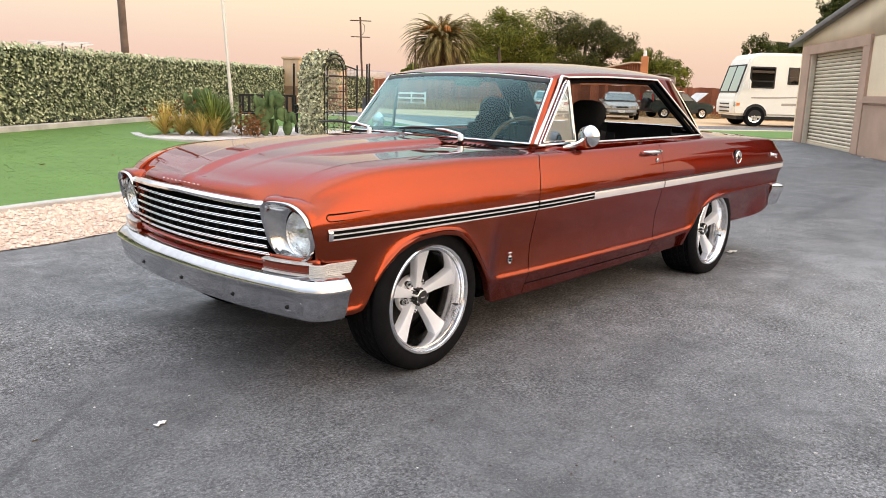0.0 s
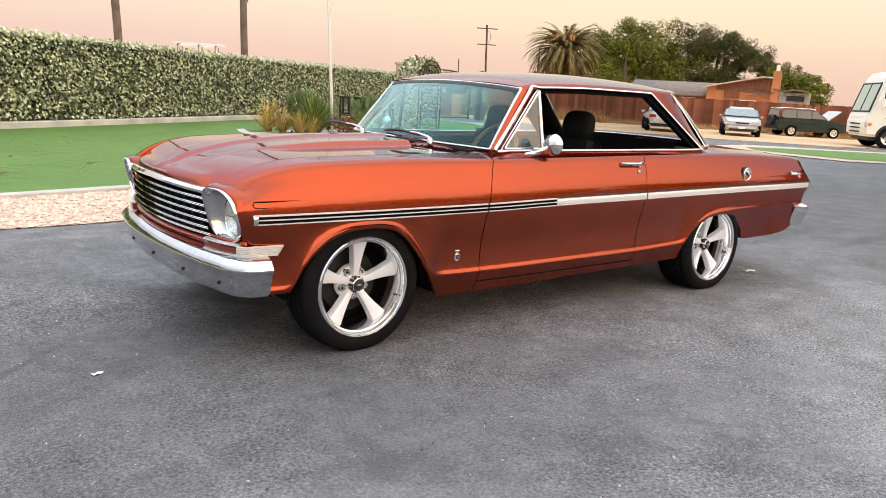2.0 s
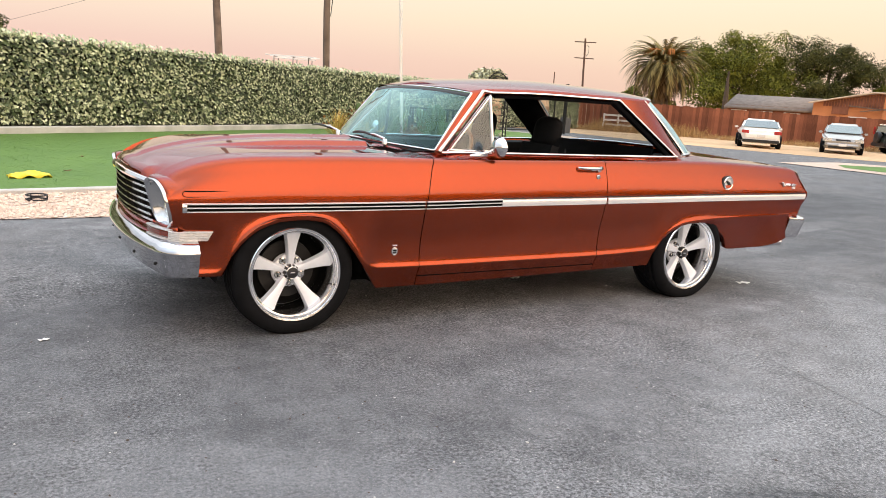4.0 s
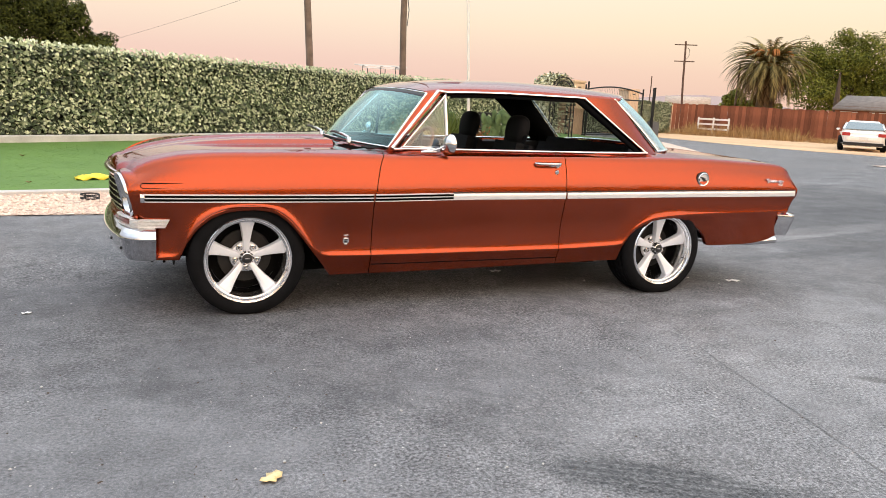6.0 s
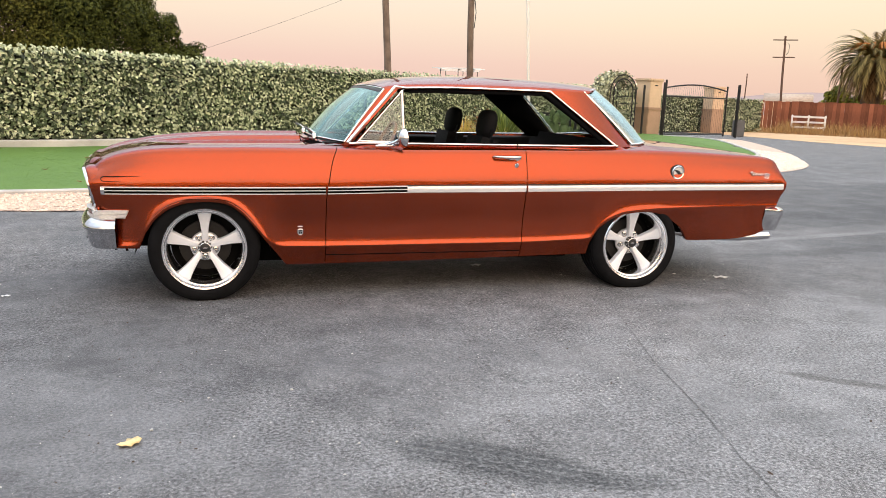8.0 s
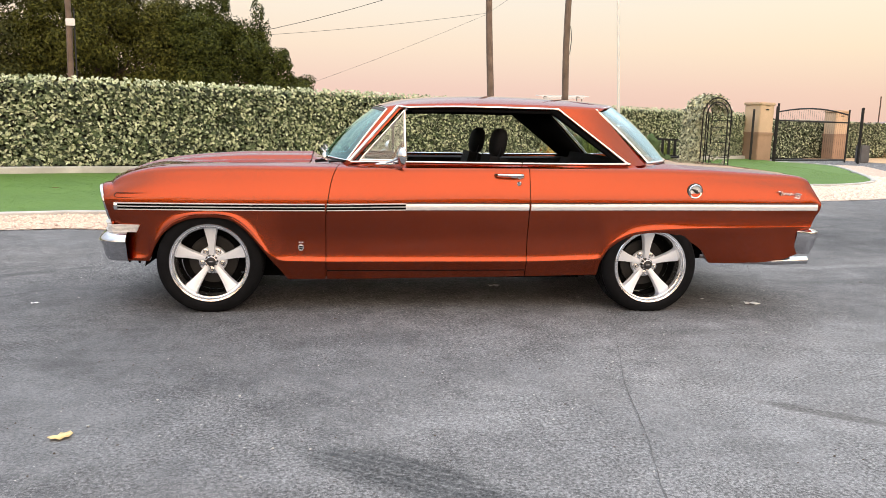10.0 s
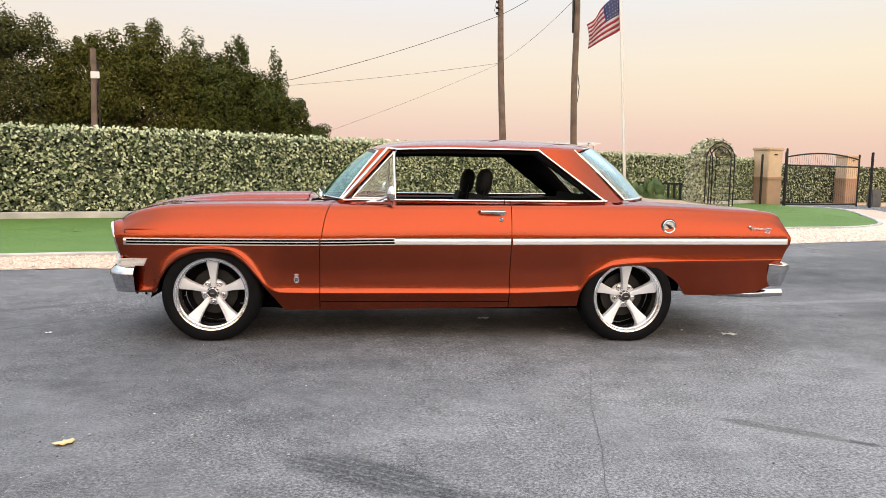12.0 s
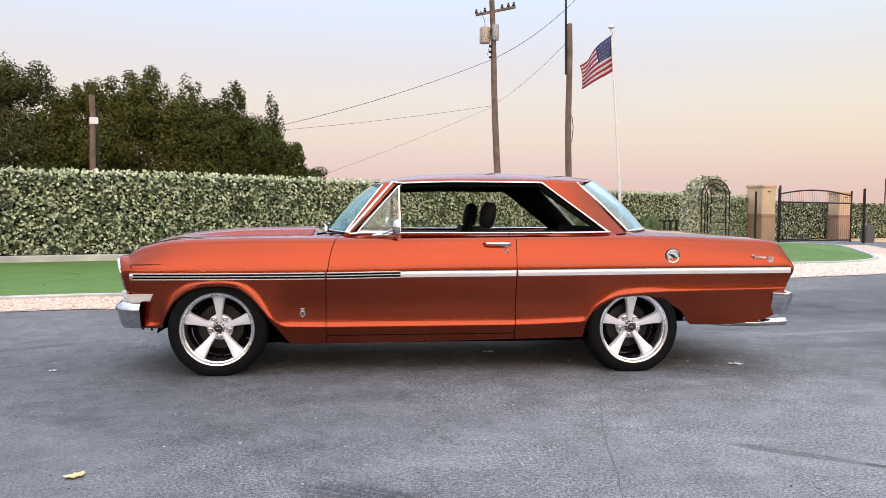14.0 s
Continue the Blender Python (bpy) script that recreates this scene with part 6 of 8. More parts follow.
tagged(link_mesh("arch_ivy", me, surf("pale_ivy_leaves", (0.86, 0.84, 0.58), 0.5, col2=(0.035, 0.050, 0.016), island=0.92, scale=3, world_co=True), arch, None), "pale green and white ivy leaves", kind="stuff")

# ---- gate with pillars ----


def pillar(at, rz, label):
    root = thing("gate_pillar", label, "pillar", at, rz, group="gate pillars")
    bm = bmesh.new()
    box(bm, (0, 0, 0.55), (0.72, 0.72, 1.10), 0.02)
    part("base", bm, M_STUCCO_DARK, root)
    bm = bmesh.new()
    box(bm, (0, 0, 1.10), (0.78, 0.78, 0.10), 0.025)
    part("band", bm, M_STUCCO_DARK, root)
    bm = bmesh.new()
    box(bm, (0, 0, 1.62), (0.70, 0.70, 0.98), 0.02)
    part("shaft", bm, M_STUCCO, root)
    bm = bmesh.new()
    box(bm, (0, 0, 2.15), (0.79, 0.79, 0.10), 0.03)
    part("cap", bm, M_STUCCO, root)
    bm = bmesh.new()
    box(bm, (0, -0.352, 1.95), (0.16, 0.03, 0.04), 0.005)
    part("lamp_slot", bm, M_BLACK, root)
    return root


pillar((15.53, 20.97, 0), 20, "tan stucco gate pillar with brown base and cap")
pillar((22.9, 27.5, 0), 8, "tan stucco gate pillar behind the iron gate")


def gate_leaf(a, b, h0, h1, name, label):
    """An iron gate between two foot points: frame, arched top rail, upright bars."""
    A, B = Vector((*a, 0)), Vector((*b, 0))
    root = thing(name, label, "gate", A.to_tuple())
    D = B - A
    up = lambda u: h0 + (h1 - h0) * math.sin(math.pi * (0.15 + 0.7 * u))
    for u in (0, 1):
        bm = bmesh.new()
        tube(bm, [D * u + Vector((0, 0, 0.02)), D * u + Vector((0, 0, h1 + 0.02))], 0.035, 8)
        part("gate_post", bm, M_IRON, root)
    for f in (lambda u: up(u), lambda u: h0 * 0.92, lambda u: 0.12):
        bm = bmesh.new()
        tube(bm, [D * u + Vector((0, 0, f(u))) for u in np.linspace(0, 1, 13)], 0.03, 6)
        part("rail", bm, M_IRON, root)
    k = max(6, int(D.length / 0.13))
    for i in range(1, k):
        u = i / k
        bm = bmesh.new()
        tube(bm, [D * u + Vector((0, 0, 0.12)), D * u + Vector((0, 0, up(u)))], 0.0035, 5)
        part("bar", bm, M_IRON, root)
    return root


gate_leaf((16.75, 21.9), (20.9, 23.7), 1.75, 2.1, "iron_gate", "black iron gate with an arched top rail")
for x, y, h in ((15.05, 20.45, 1.95), (16.25, 20.95, 2.2), (21.35, 23.55, 2.2), (21.0, 23.0, 2.2)):
    bm = bmesh.new()
    box(bm, (0, 0, h / 2), (0.065, 0.065, h), 0.01)
    solo("gate_post", bm, M_IRON, "black square iron post beside the gate", "post", (x, y, 0), group="gate posts")
bm = bmesh.new()
box(bm, (0, 0, 0.36), (0.42, 0.36, 0.72), 0.03)
box(bm, (0, -0.19, 0.46), (0.14, 0.02, 0.10), 0.005)
solo("gate_motor", bm, surf("grey_plastic", (0.10, 0.10, 0.105), 0.5), "dark grey gate motor box beside the post", "box", (22.0, 24.2, 0))
# hedge beyond the gate
bm = bmesh.new()
far_line = resample([(17.6, 25.6), (24, 29.0), (27.6, 30.2)], 0.5)
ribbon(bm, far_line, 0.2, 0, 1.65)
h2 = solo("far_hedge", bm, M_HEDGE_BACK, "green ivy hedge beyond the gate", "hedge", kind="structure")
q, nrm, s = wall_samples(far_line, 9000, 0.05, 1.72, rng_)
q += nrm * rng_.uniform(0.08, 0.2, 9000)[:, None]
N = nrm + rng_.normal(0, 0.5, (9000, 3))
N /= np.linalg.norm(N, axis=1)[:, None]
tagged(link_mesh("ivy", leaf_mesh("ivy", q, N, rng_.uniform(0.07, 0.13, 9000), rng_.uniform(0.05, 0.09, 9000), rng_), M_HEDGE, h2, None), "dense green ivy leaves", kind="stuff")
q, nrm, s = wall_samples(far_line, 3600, 0.05, 1.74, rng_)
q += nrm * rng_.uniform(0.14, 0.24, 3600)[:, None]
N = nrm + rng_.normal(0, 0.5, (3600, 3)) + np.array([0, 0, 0.5])
N /= np.linalg.norm(N, axis=1)[:, None]
tagged(link_mesh("pale_ivy", leaf_mesh("pale_ivy", q, N, rng_.uniform(0.06, 0.12, 3600), rng_.uniform(0.05, 0.08, 3600), rng_), M_HEDGE_LIGHT, h2, None), "pale yellow-green ivy leaves", kind="stuff")

# ---- flagpole, utility poles, wires ----
M_FLAGPOLE = surf("pale_flagpole_metal", (0.82, 0.77, 0.72), 0.45, 0.1, var=0.05)
fp = thing("flagpole", "slender pale metal flagpole with a ball top", "flagpole", (7.25, 12.16, 0.14))
bm = bmesh.new()
tube(bm, [(0, 0, 0), (-0.12, 0.03, 2.0), (-0.25, 0.06, 4.0), (-0.345, 0.08, 5.4)], [0.038, 0.034, 0.030, 0.025], 12)
part("pole", bm, M_FLAGPOLE, fp)
bm = bmesh.new()
lathe(bm, [(0.0, 5.50), (0.03, 5.49), (0.06, 5.465), (0.085, 5.43), (0.07, 5.415), (0.03, 5.39), (0.0, 5.39)], 16, axis="z", centre=(-0.345, 0.08, 0))
part("finial", bm, M_FLAGPOLE, fp)
bm = bmesh.new()
tube(bm, [(-0.30, 0.01, 5.48), (-0.17, -0.01, 3.0), (-0.05, -0.02, 1.0)], 0.005, 5)
part("halyard", bm, M_WHITE, fp)
M_FLAG_RED = surf("flag_red", (0.27, 0.022, 0.040), 0.8, var=0.1)
M_FLAG_WHITE = surf("flag_white", (0.56, 0.50, 0.53), 0.8, var=0.05)
M_FLAG_BLUE = surf("flag_blue", (0.035, 0.05, 0.14), 0.8, var=0.1)
flag = thing("flag", "striped flag hanging half furled from the pole", "flag", (6.97, 12.22, 4.57))


def flag_pt(u, v):
    """u along the fly, v from the bottom of the hoist to its top."""
    drop = 1.02 * u**0.85
    return Vector((-0.74 * u - 0.065 * v + 0.04 * math.sin(7 * u + 2 * v), 0.20 * u + 0.07 * math.sin(9 * u + 3 * v), v * (0.88 - 0.12 * u) - drop * (0.42 + 0.20 * v) - 0.02 + 0.03 * math.sin(6 * u)))


for i in range(13):
    bm = bmesh.new()
    u0 = 0.42 if i >= 6 else 0.0
    v0, v1 = i / 13, (i + 1) / 13
    sheet(bm, [[flag_pt(u, v) for v in (v0, (v0 + v1) / 2, v1)] for u in np.linspace(u0, 1, 16)], (0, -1, 0))
    thick(part("stripe", bm, M_FLAG_RED if i % 2 == 0 else M_FLAG_WHITE, flag), 0.003, 0)
bm = bmesh.new()
sheet(bm, [[flag_pt(u, v) for v in np.linspace(6 / 13, 1, 8)] for u in np.linspace(0, 0.42, 8)], (0, -1, 0))
thick(part("canton", bm, M_FLAG_BLUE, flag), 0.004, 0)
bm = bmesh.new()
for i in range(6):
    for j in range(5):
        p = flag_pt(0.05 + 0.065 * i, 6 / 13 + 0.05 + 0.1 * j)
        box(bm, p + Vector((0, -0.008, 0)), (0.018, 0.004, 0.018), 0, Matrix.Rotation(0.7, 3, "Y"))
part("stars", bm, M_FLAG_WHITE, flag)


def pole(name, foot, top, r0, r1, material, label):
    root = thing(name, label, "utility pole", foot, group="utility poles")
    bm = bmesh.new()
    t = Vector(top) - Vector(foot)
    tube(bm, [t * k + Vector((0.02 * math.sin(k * 9), 0, 0)) for k in np.linspace(0, 1, 9)], [r0 + (r1 - r0) * k for k in np.linspace(0, 1, 9)], 12)
    part("shaft", bm, material, root)
    return root


F1 = (7.28, 29.1, 0)
up1 = pole("utility_pole", F1, (6.93, 29.76, 10.95), 0.17, 0.12, M_POLE, "tall wooden utility pole with crossarm and transformer")
for z, xx in ((10.45, -0.35),):
    bm = bmesh.new()
    box(bm, (xx + 0.18, 0.6, z), (1.9, 0.10, 0.12), 0.01, Matrix.Rotation(radians(-13), 3, "Y"))
    part("crossarm", bm, M_POLE, up1)
for x in (-0.95, -0.55, 0.25, 0.55, 0.8):
    bm = bmesh.new()
    lathe(bm, [(0.02, -0.05), (0.07, 0.0), (0.07, 0.06), (0.04, 0.10), (0.05, 0.16), (0.0, 0.18)], 10, axis="z", centre=(x - 0.12, 0.6, 10.52 + 0.23 * (x + 0.1)))
    part("insulator", bm, M_BLACK, up1)
bm = bmesh.new()
lathe(bm, [(0.0, 8.95), (0.24, 8.96), (0.25, 9.0), (0.25, 9.62), (0.22, 9.68), (0.0, 9.70)], 18, axis="z", centre=(-0.66, 0.58, 0))
part("transformer", bm, surf("beige_transformer_paint", (0.42, 0.34, 0.27), 0.5, 0.1), up1)
bm = bmesh.new()
lathe(bm, [(0.0, 9.05), (0.15, 9.06), (0.16, 9.1), (0.16, 9.72), (0.13, 9.78), (0.0, 9.80)], 14, axis="z", centre=(-0.20, 0.34, 0))
part("fuse_can", bm, surf("grey_transformer_paint", (0.34, 0.33, 0.33), 0.5, 0.2), up1)
for z in (8.3, 8.55, 8.8):
    bm = bmesh.new()
    lathe(bm, [(0.02, -0.06), (0.07, -0.03), (0.07, 0.03), (0.02, 0.06)], 10, axis="z", centre=(-0.42, 0.45, z))
    part("spool_insulator", bm, M_IRON, up1)
bm = bmesh.new()
box(bm, (-0.42, 0.55, 9.4), (0.25, 0.1, 0.06), 0.01)
tube(bm, [(-0.66, 0.5, 9.7), (-0.7, 0.5, 10.0), (-0.9, 0.5, 10.4)], 0.012, 5)
tube(bm, [(-0.45, 0.45, 8.9), (-0.55, 0.45, 8.4), (-0.35, 0.45, 8.2), (-0.3, 0.45, 8.7)], 0.012, 5)
part("fittings", bm, M_BLACK, up1)

up2 = pole("utility_pole", (7.31, 17.3, 0), (7.24, 17.3, 6.88), 0.105, 0.085, M_POLE, "cut-off weathered wooden pole behind the hedge")
bm = bmesh.new()
tube(bm, [(-0.15, 0.0, 5.35), (-0.165, 0.01, 6.3), (-0.175, 0.02, 7.4), (-0.18, 0.02, 8.6)], 0.034, 8)
part("riser_pipe", bm, M_IRON, up2)
bm = bmesh.new()
tube(bm, [(0.045, -0.06, 3.3), (0.085, -0.06, 3.75), (0.035, -0.06, 4.1)], 0.012, 5)
part("loose_cable", bm, M_BLACK, up2)
up3 = pole("utility_pole", (-6.56, 16.86, 0), (-6.62, 16.86, 4.35), 0.085, 0.075, M_POLE, "short weathered wooden pole with a white sign")
bm = bmesh.new()
box(bm, (0.03, -0.095, 3.62), (0.24, 0.03, 0.19), 0.012)
part("sign", bm, M_WHITE, up3, "blank white metal sign")
bm = bmesh.new()
tube(bm, [(0.10, 0, 0.5), (0.10, 0, 4.0)], 0.022, 8)
part("conduit", bm, M_IRON, up3)
far_pole = pole("utility_pole", (50.3, 56.6, 0), (50.05, 56.8, 7.9), 0.11, 0.09, M_POLE_FAR, "distant wooden utility pole with two crossarms")
for z, w in ((7.55, 2.1), (6.0, 1.9)):
    bm = bmesh.new()
    box(bm, (-0.22, 0.15, z), (w, 0.09, 0.09), 0.01, Matrix.Rotation(radians(-38), 3, "Z"))
    part("crossarm", bm, M_POLE_FAR, far_pole)
bm = bmesh.new()
tube(bm, [(-0.12, 0, 6.2), (0.10, -0.05, 6.5), (0.12, -0.05, 7.1), (-0.10, 0, 7.3)], 0.022, 6)
part("fuse_switch", bm, M_BLACK, far_pole)
pole("utility_pole", (42.2, 51.1, 0), (42.3, 51.3, 4.1), 0.055, 0.045, M_POLE_FAR, "thin distant pole beside the fence")
pole("utility_pole", (47.2, 46.2, 0), (47.2, 46.2, 5.4), 0.09, 0.07, M_POLE_FAR, "thin distant lamp pole beside a palm")


def wire(a, b, sag, r, name="overhead_wire"):
    a, b = Vector(a), Vector(b)
    bm = bmesh.new()
    tube(bm, [a.lerp(b, t) + Vector((0, 0, -4 * sag * t * (1 - t))) for t in np.linspace(0, 1, 24)], r, 5)
    solo(name, bm, M_BLACK, "thin black overhead wire strung between poles", "wire", group="overhead wires")


wire((-14, 26, 2.9), (6.93, 29.6, 8.2), 1.0, 0.011)
wire((6.93, 29.6, 8.2), (14.5, 36, 15.0), 0.6, 0.014)
wire((-16, 31, 4.2), (6.98, 29.7, 6.1), 0.45, 0.007)
wire((6.98, 29.7, 6.1), (7.1, 17.3, 6.25), 0.15, 0.006)
wire((-7, 32, 0.8), (6.98, 29.7, 6.05), 0.25, 0.005)

# ladder rack of a van behind the hedge
rack = thing("work_van", "white van with a ladder rack behind the hedge", "van", (10.9, 30.5, 0), -28)
bm = bmesh.new()
box(bm, (0, 0, 1.1), (4.8, 1.8, 2.0), 0.2)
part("van_body", bm, M_WHITE, rack)
for y in (-0.6, 0.6):
    bm = bmesh.new()
    box(bm, (0, y, 2.60), (2.3, 0.05, 0.05), 0.01)
    part("rail", bm, M_WHITE, rack)
for x in (-0.75, 0.1, 0.8):
    bm = bmesh.new()
    tube(bm, [(x, -0.6, 2.05), (x, -0.6, 2.55), (x, 0.6, 2.55), (x, 0.6, 2.05)], 0.02, 6)
    part("hoop", bm, M_IRON, rack)
bm = bmesh.new()
box(bm, (0.1, -0.2, 2.50), (1.9, 0.30, 0.07), 0.01)
part("ladder", bm, M_SILVER, rack)

# ---- trees ----


def crown(name, blobs, n, size, material, parent, rng, label, off=(0, 0, 0)):
    """A crown of many leaf clumps spread over the skins of uneven lobes."""
    Q, NN = [], []
    wts = np.array([b[3] * b[4] for b in blobs])
    for b, k in zip(blobs, (wts / wts.sum() * n).astype(int)):
        # clumps of leaves over the skin of the lobe, and a thinner filling
        m = 26
        dirs = rng.normal(size=(m, 3))
        dirs /= np.linalg.norm(dirs, axis=1)[:, None]
        mid = dirs * rng.uniform(0.55, 1.0, m)[:, None]
        rad = rng.uniform(0.22, 0.42, m)
        i = rng.integers(0, m, k)
        d = rng.normal(size=(k, 3))
        d /= np.linalg.norm(d, axis=1)[:, None]
        q = mid[i] + d * (rad[i] * rng.uniform(0.2, 1.0, k) ** 0.5)[:, None]
        fill = rng.uniform(size=k) < 0.22
        q = np.where(fill[:, None], d * rng.uniform(0.2, 0.8, k)[:, None], q)
        Q.append(np.array(b[:3]) - np.array(off) + q * np.array(b[3:6]))
        NN.append(d + 0.5 * q + rng.normal(0, 0.5, (k, 3)) + np.array([0, 0, 0.3]))
    Q, NN = np.concatenate(Q), np.concatenate(NN)
    NN /= np.linalg.norm(NN, axis=1)[:, None]
    k = len(Q)
    me = leaf_mesh(name, Q, NN, rng.uniform(size * 0.7, size * 1.4, k), rng.uniform(size * 0.4, size * 0.8, k), rng)
    ob = link_mesh(name, me, material, parent, None)
    return tagged(ob, label)


def tree(at, blobs, n, size, material, label, rng, r=0.25, group="trees"):
    root = thing("tree", label, "tree", at, group=group)
    o = Vector(at)
    bm = bmesh.new()
    top = max(b[2] for b in blobs)
    tube(bm, [(0, 0, 0), (0.1, 0.05, top * 0.25), (-0.05, 0, top * 0.55), (0.1, 0, top * 0.9)], [r, r * 0.8, r * 0.55, r * 0.2], 8)
    part("trunk", bm, M_BARK, root)
    for b in blobs:
        bm = bmesh.new()
        p = Vector(b[:3]) - o
        base = Vector((0, 0, max(0.4, p.z * 0.45)))
        tube(bm, [base, base.lerp(p, 0.55) + Vector((0, 0, 0.15)), p], [r * 0.45, r * 0.3, r * 0.1], 6)
        part("limb", bm, M_BARK, root)
    crown("crown", blobs, n, size, material, root, rng, "", at)
    return root


# behind the hedge, to the left of the poles
tree((-14.5, 26, 0), [(-14.6, 26, 5.2, 2.6, 2.0, 2.2), (-12.6, 25.6, 3.6, 2.0, 1.6, 2.0), (-12.2, 25.7, 5.9, 1.3, 1.2, 1.1), (-16.5, 25.5, 4.5, 2.4, 2, 2.4)], 52000, 0.115, M_PINE, "dark dense conifer behind the hedge", rng_, 0.3)
tree((-9.0, 27, 0), [(-9.2, 26.8, 4.6, 2.1, 1.6, 1.7), (-8.0, 26.8, 5.6, 1.2, 1.2, 1.35), (-7.0, 27.2, 3.6, 2.2, 1.6, 2.0), (-10.4, 26.4, 3.4, 1.6, 1.4, 1.8), (-11.3, 26.4, 4.4, 1.3, 1.2, 1.6), (-6.6, 27.2, 4.3, 1.5, 1.4, 1.4), (-9.6, 26.6, 5.6, 0.9, 0.9, 0.9), (-11.8, 27.2, 2.4, 2.2, 1.2, 1.2), (-8.4, 27.6, 2.2, 2.4, 1.2, 1.1)], 84000, 0.115, M_TREE_OLIVE, "large olive-green broadleaf tree behind the hedge", rng_, 0.26)
tree((-4.8, 27.5, 0), [(-5.2, 27.4, 3.7, 1.9, 1.5, 1.7), (-4.5, 27.6, 5.3, 0.55, 0.55, 1.4), (-6.0, 27.3, 5.3, 0.6, 0.6, 1.3), (-5.4, 27.4, 4.7, 1.4, 1.1, 1.0), (-3.6, 27.8, 3.5, 1.3, 1.2, 1.4), (-2.9, 27.85, 4.7, 0.45, 0.5, 1.5), (-2.4, 27.9, 3.2, 1.0, 1.0, 1.0), (-1.5, 28.0, 2.4, 1.0, 0.9, 0.7)], 60000, 0.115, M_TREE_DARK, "dark green broadleaf tree with upright shoots", rng_, 0.22)


def palm(at, h, label, rng):
    root = thing("palm", label, "palm", at)
    bm = bmesh.new()
    ks = np.linspace(0, 1, 14)
    tube(bm, [(0.05 * math.sin(5 * k), 0, h * k) for k in ks], [0.55 + 0.06 * (i % 2) + 0.15 * k for i, k in enumerate(ks)], 12)
    part("trunk", bm, M_BARK, root)
    bm = bmesh.new()
    bmesh.ops.create_icosphere(bm, subdivisions=2, radius=0.75)
    for v in bm.verts:
        v.co = Vector((v.co.x, v.co.y, v.co.z * 0.9 + h)) * 1.0
    part("boot", bm, surf("orange_palm_boot", (0.42, 0.17, 0.045), 0.9, var=0.4, scale=9), root)
    for i in range(26):
        a, tilt = rng.uniform(0, 2 * math.pi), rng.uniform(0.5, 1.2)
        bm = bmesh.new()
        tube(bm, [(0.3 * math.cos(a), 0.3 * math.sin(a), h + 0.3), (1.0 * tilt * math.cos(a), 1.0 * tilt * math.sin(a), h + 1.1), (1.5 * tilt * math.cos(a), 1.5 * tilt * math.sin(a), h + 1.15), (1.8 * tilt * math.cos(a), 1.8 * tilt * math.sin(a), h + 0.7)], [0.05, 0.06, 0.09, 0.03], 5)
        part("fruit_stalk", bm, bpy.data.materials["orange_palm_boot"], root)
    for kind, cnt, mt in (("frond", 170, M_PALM), ("dry_frond", 90, M_PALM_DRY)):
        for i in range(cnt):
            a = rng.uniform(0, 2 * math.pi)
            el = radians(rng.uniform(-20, 88)) if kind == "frond" else radians(rng.uniform(-80, -20))
            L = rng.uniform(3.0, 4.0) if kind == "frond" else rng.uniform(2.4, 3.6)
            o = np.array([math.cos(a), math.sin(a), 0])
            sd = np.array([-math.sin(a), math.cos(a), 0])
            p = np.array([0, 0, h]) + o * 0.35
            V, F = [], []
            pts = []
            for j in range(15):
                pts.append(p.copy())
                p = p + (o * math.cos(el) + np.array([0, 0, math.sin(el)])) * L / 14
                el = max(-1.45, el - (0.115 if kind == "frond" else 0.05) * rng.uniform(0.8, 1.3))
            for j in range(1, 15):
                t = j / 14
                w = 0.30 * math.sin(math.pi * min(1, 0.15 + t * 0.80)) + 0.05
                d = pts[j] - pts[j - 1]
                for sg in (-1, 1):
                    k0 = len(V)
                    tip = pts[j] + sd * sg * w + d * 1.5 + np.array([0, 0, -0.35 * w])
                    V += [tuple(pts[j - 1]), tuple(pts[j - 1] + d * 0.95), tuple(tip)]
                    F += [(k0, k0 + 1, k0 + 2)]
            for j in range(14):
                k0 = len(V)
                V += [tuple(pts[j] - sd * 0.025), tuple(pts[j] + sd * 0.025), tuple(pts[j + 1])]
                F += [(k0, k0 + 1, k0 + 2)]
            me = bpy.data.meshes.new(kind)
            me.from_pydata(V, [], F)
            link_mesh(kind, me, mt, root, None)
    return root


palm((47.9, 43.8, 0), 5.2, "tall date palm with drooping fronds behind the fence", rng_)
tree((60.5, 47, 0), [(58.0, 49.5, 6.0, 2.6, 2.6, 2.8), (60, 47.5, 6.6, 3.4, 3, 2.6), (61.5, 45.2, 6.2, 3.2, 3, 3.2), (59.6, 47.2, 3.4, 4, 3, 2.8), (63, 43.5, 4.2, 3, 3, 3)], 44000, 0.21, M_TREE_GREEN, "large bright green broadleaf tree behind a house", rng_, 0.4)
tree((65.5, 40.5, 0), [(64.2, 41.6, 7.2, 3, 2.6, 1.9), (65.8, 39.2, 6.4, 3, 2.6, 1.9), (66.8, 37.2, 5.8, 2.2, 2, 1.4), (66, 39.0, 2.8, 4.6, 3.0, 2.2), (64.6, 40.5, 4.2, 3.4, 2.6, 2.0)], 42000, 0.17, M_PINE, "dark spreading pine behind a house", rng_, 0.4)
tree((69, 34.5, 0), [(67.8, 35.6, 4.0, 1.7, 1.6, 1.6), (68.7, 34.1, 3.6, 1.8, 1.7, 1.8), (69.4, 32.7, 3.2, 1.7, 1.6, 1.7)], 17000, 0.18, M_TREE_GREEN, "low green tree behind a chimney", rng_, 0.25)
tree((50.7, 49.8, 0), [(50.7, 49.8, 2.4, 1.5, 1.3, 1.0), (52.4, 48.3, 2.0, 1.5, 1.2, 0.9)], 5200, 0.30, M_TREE_GREEN, "small green tree behind the wooden fence", rng_, 0.15)
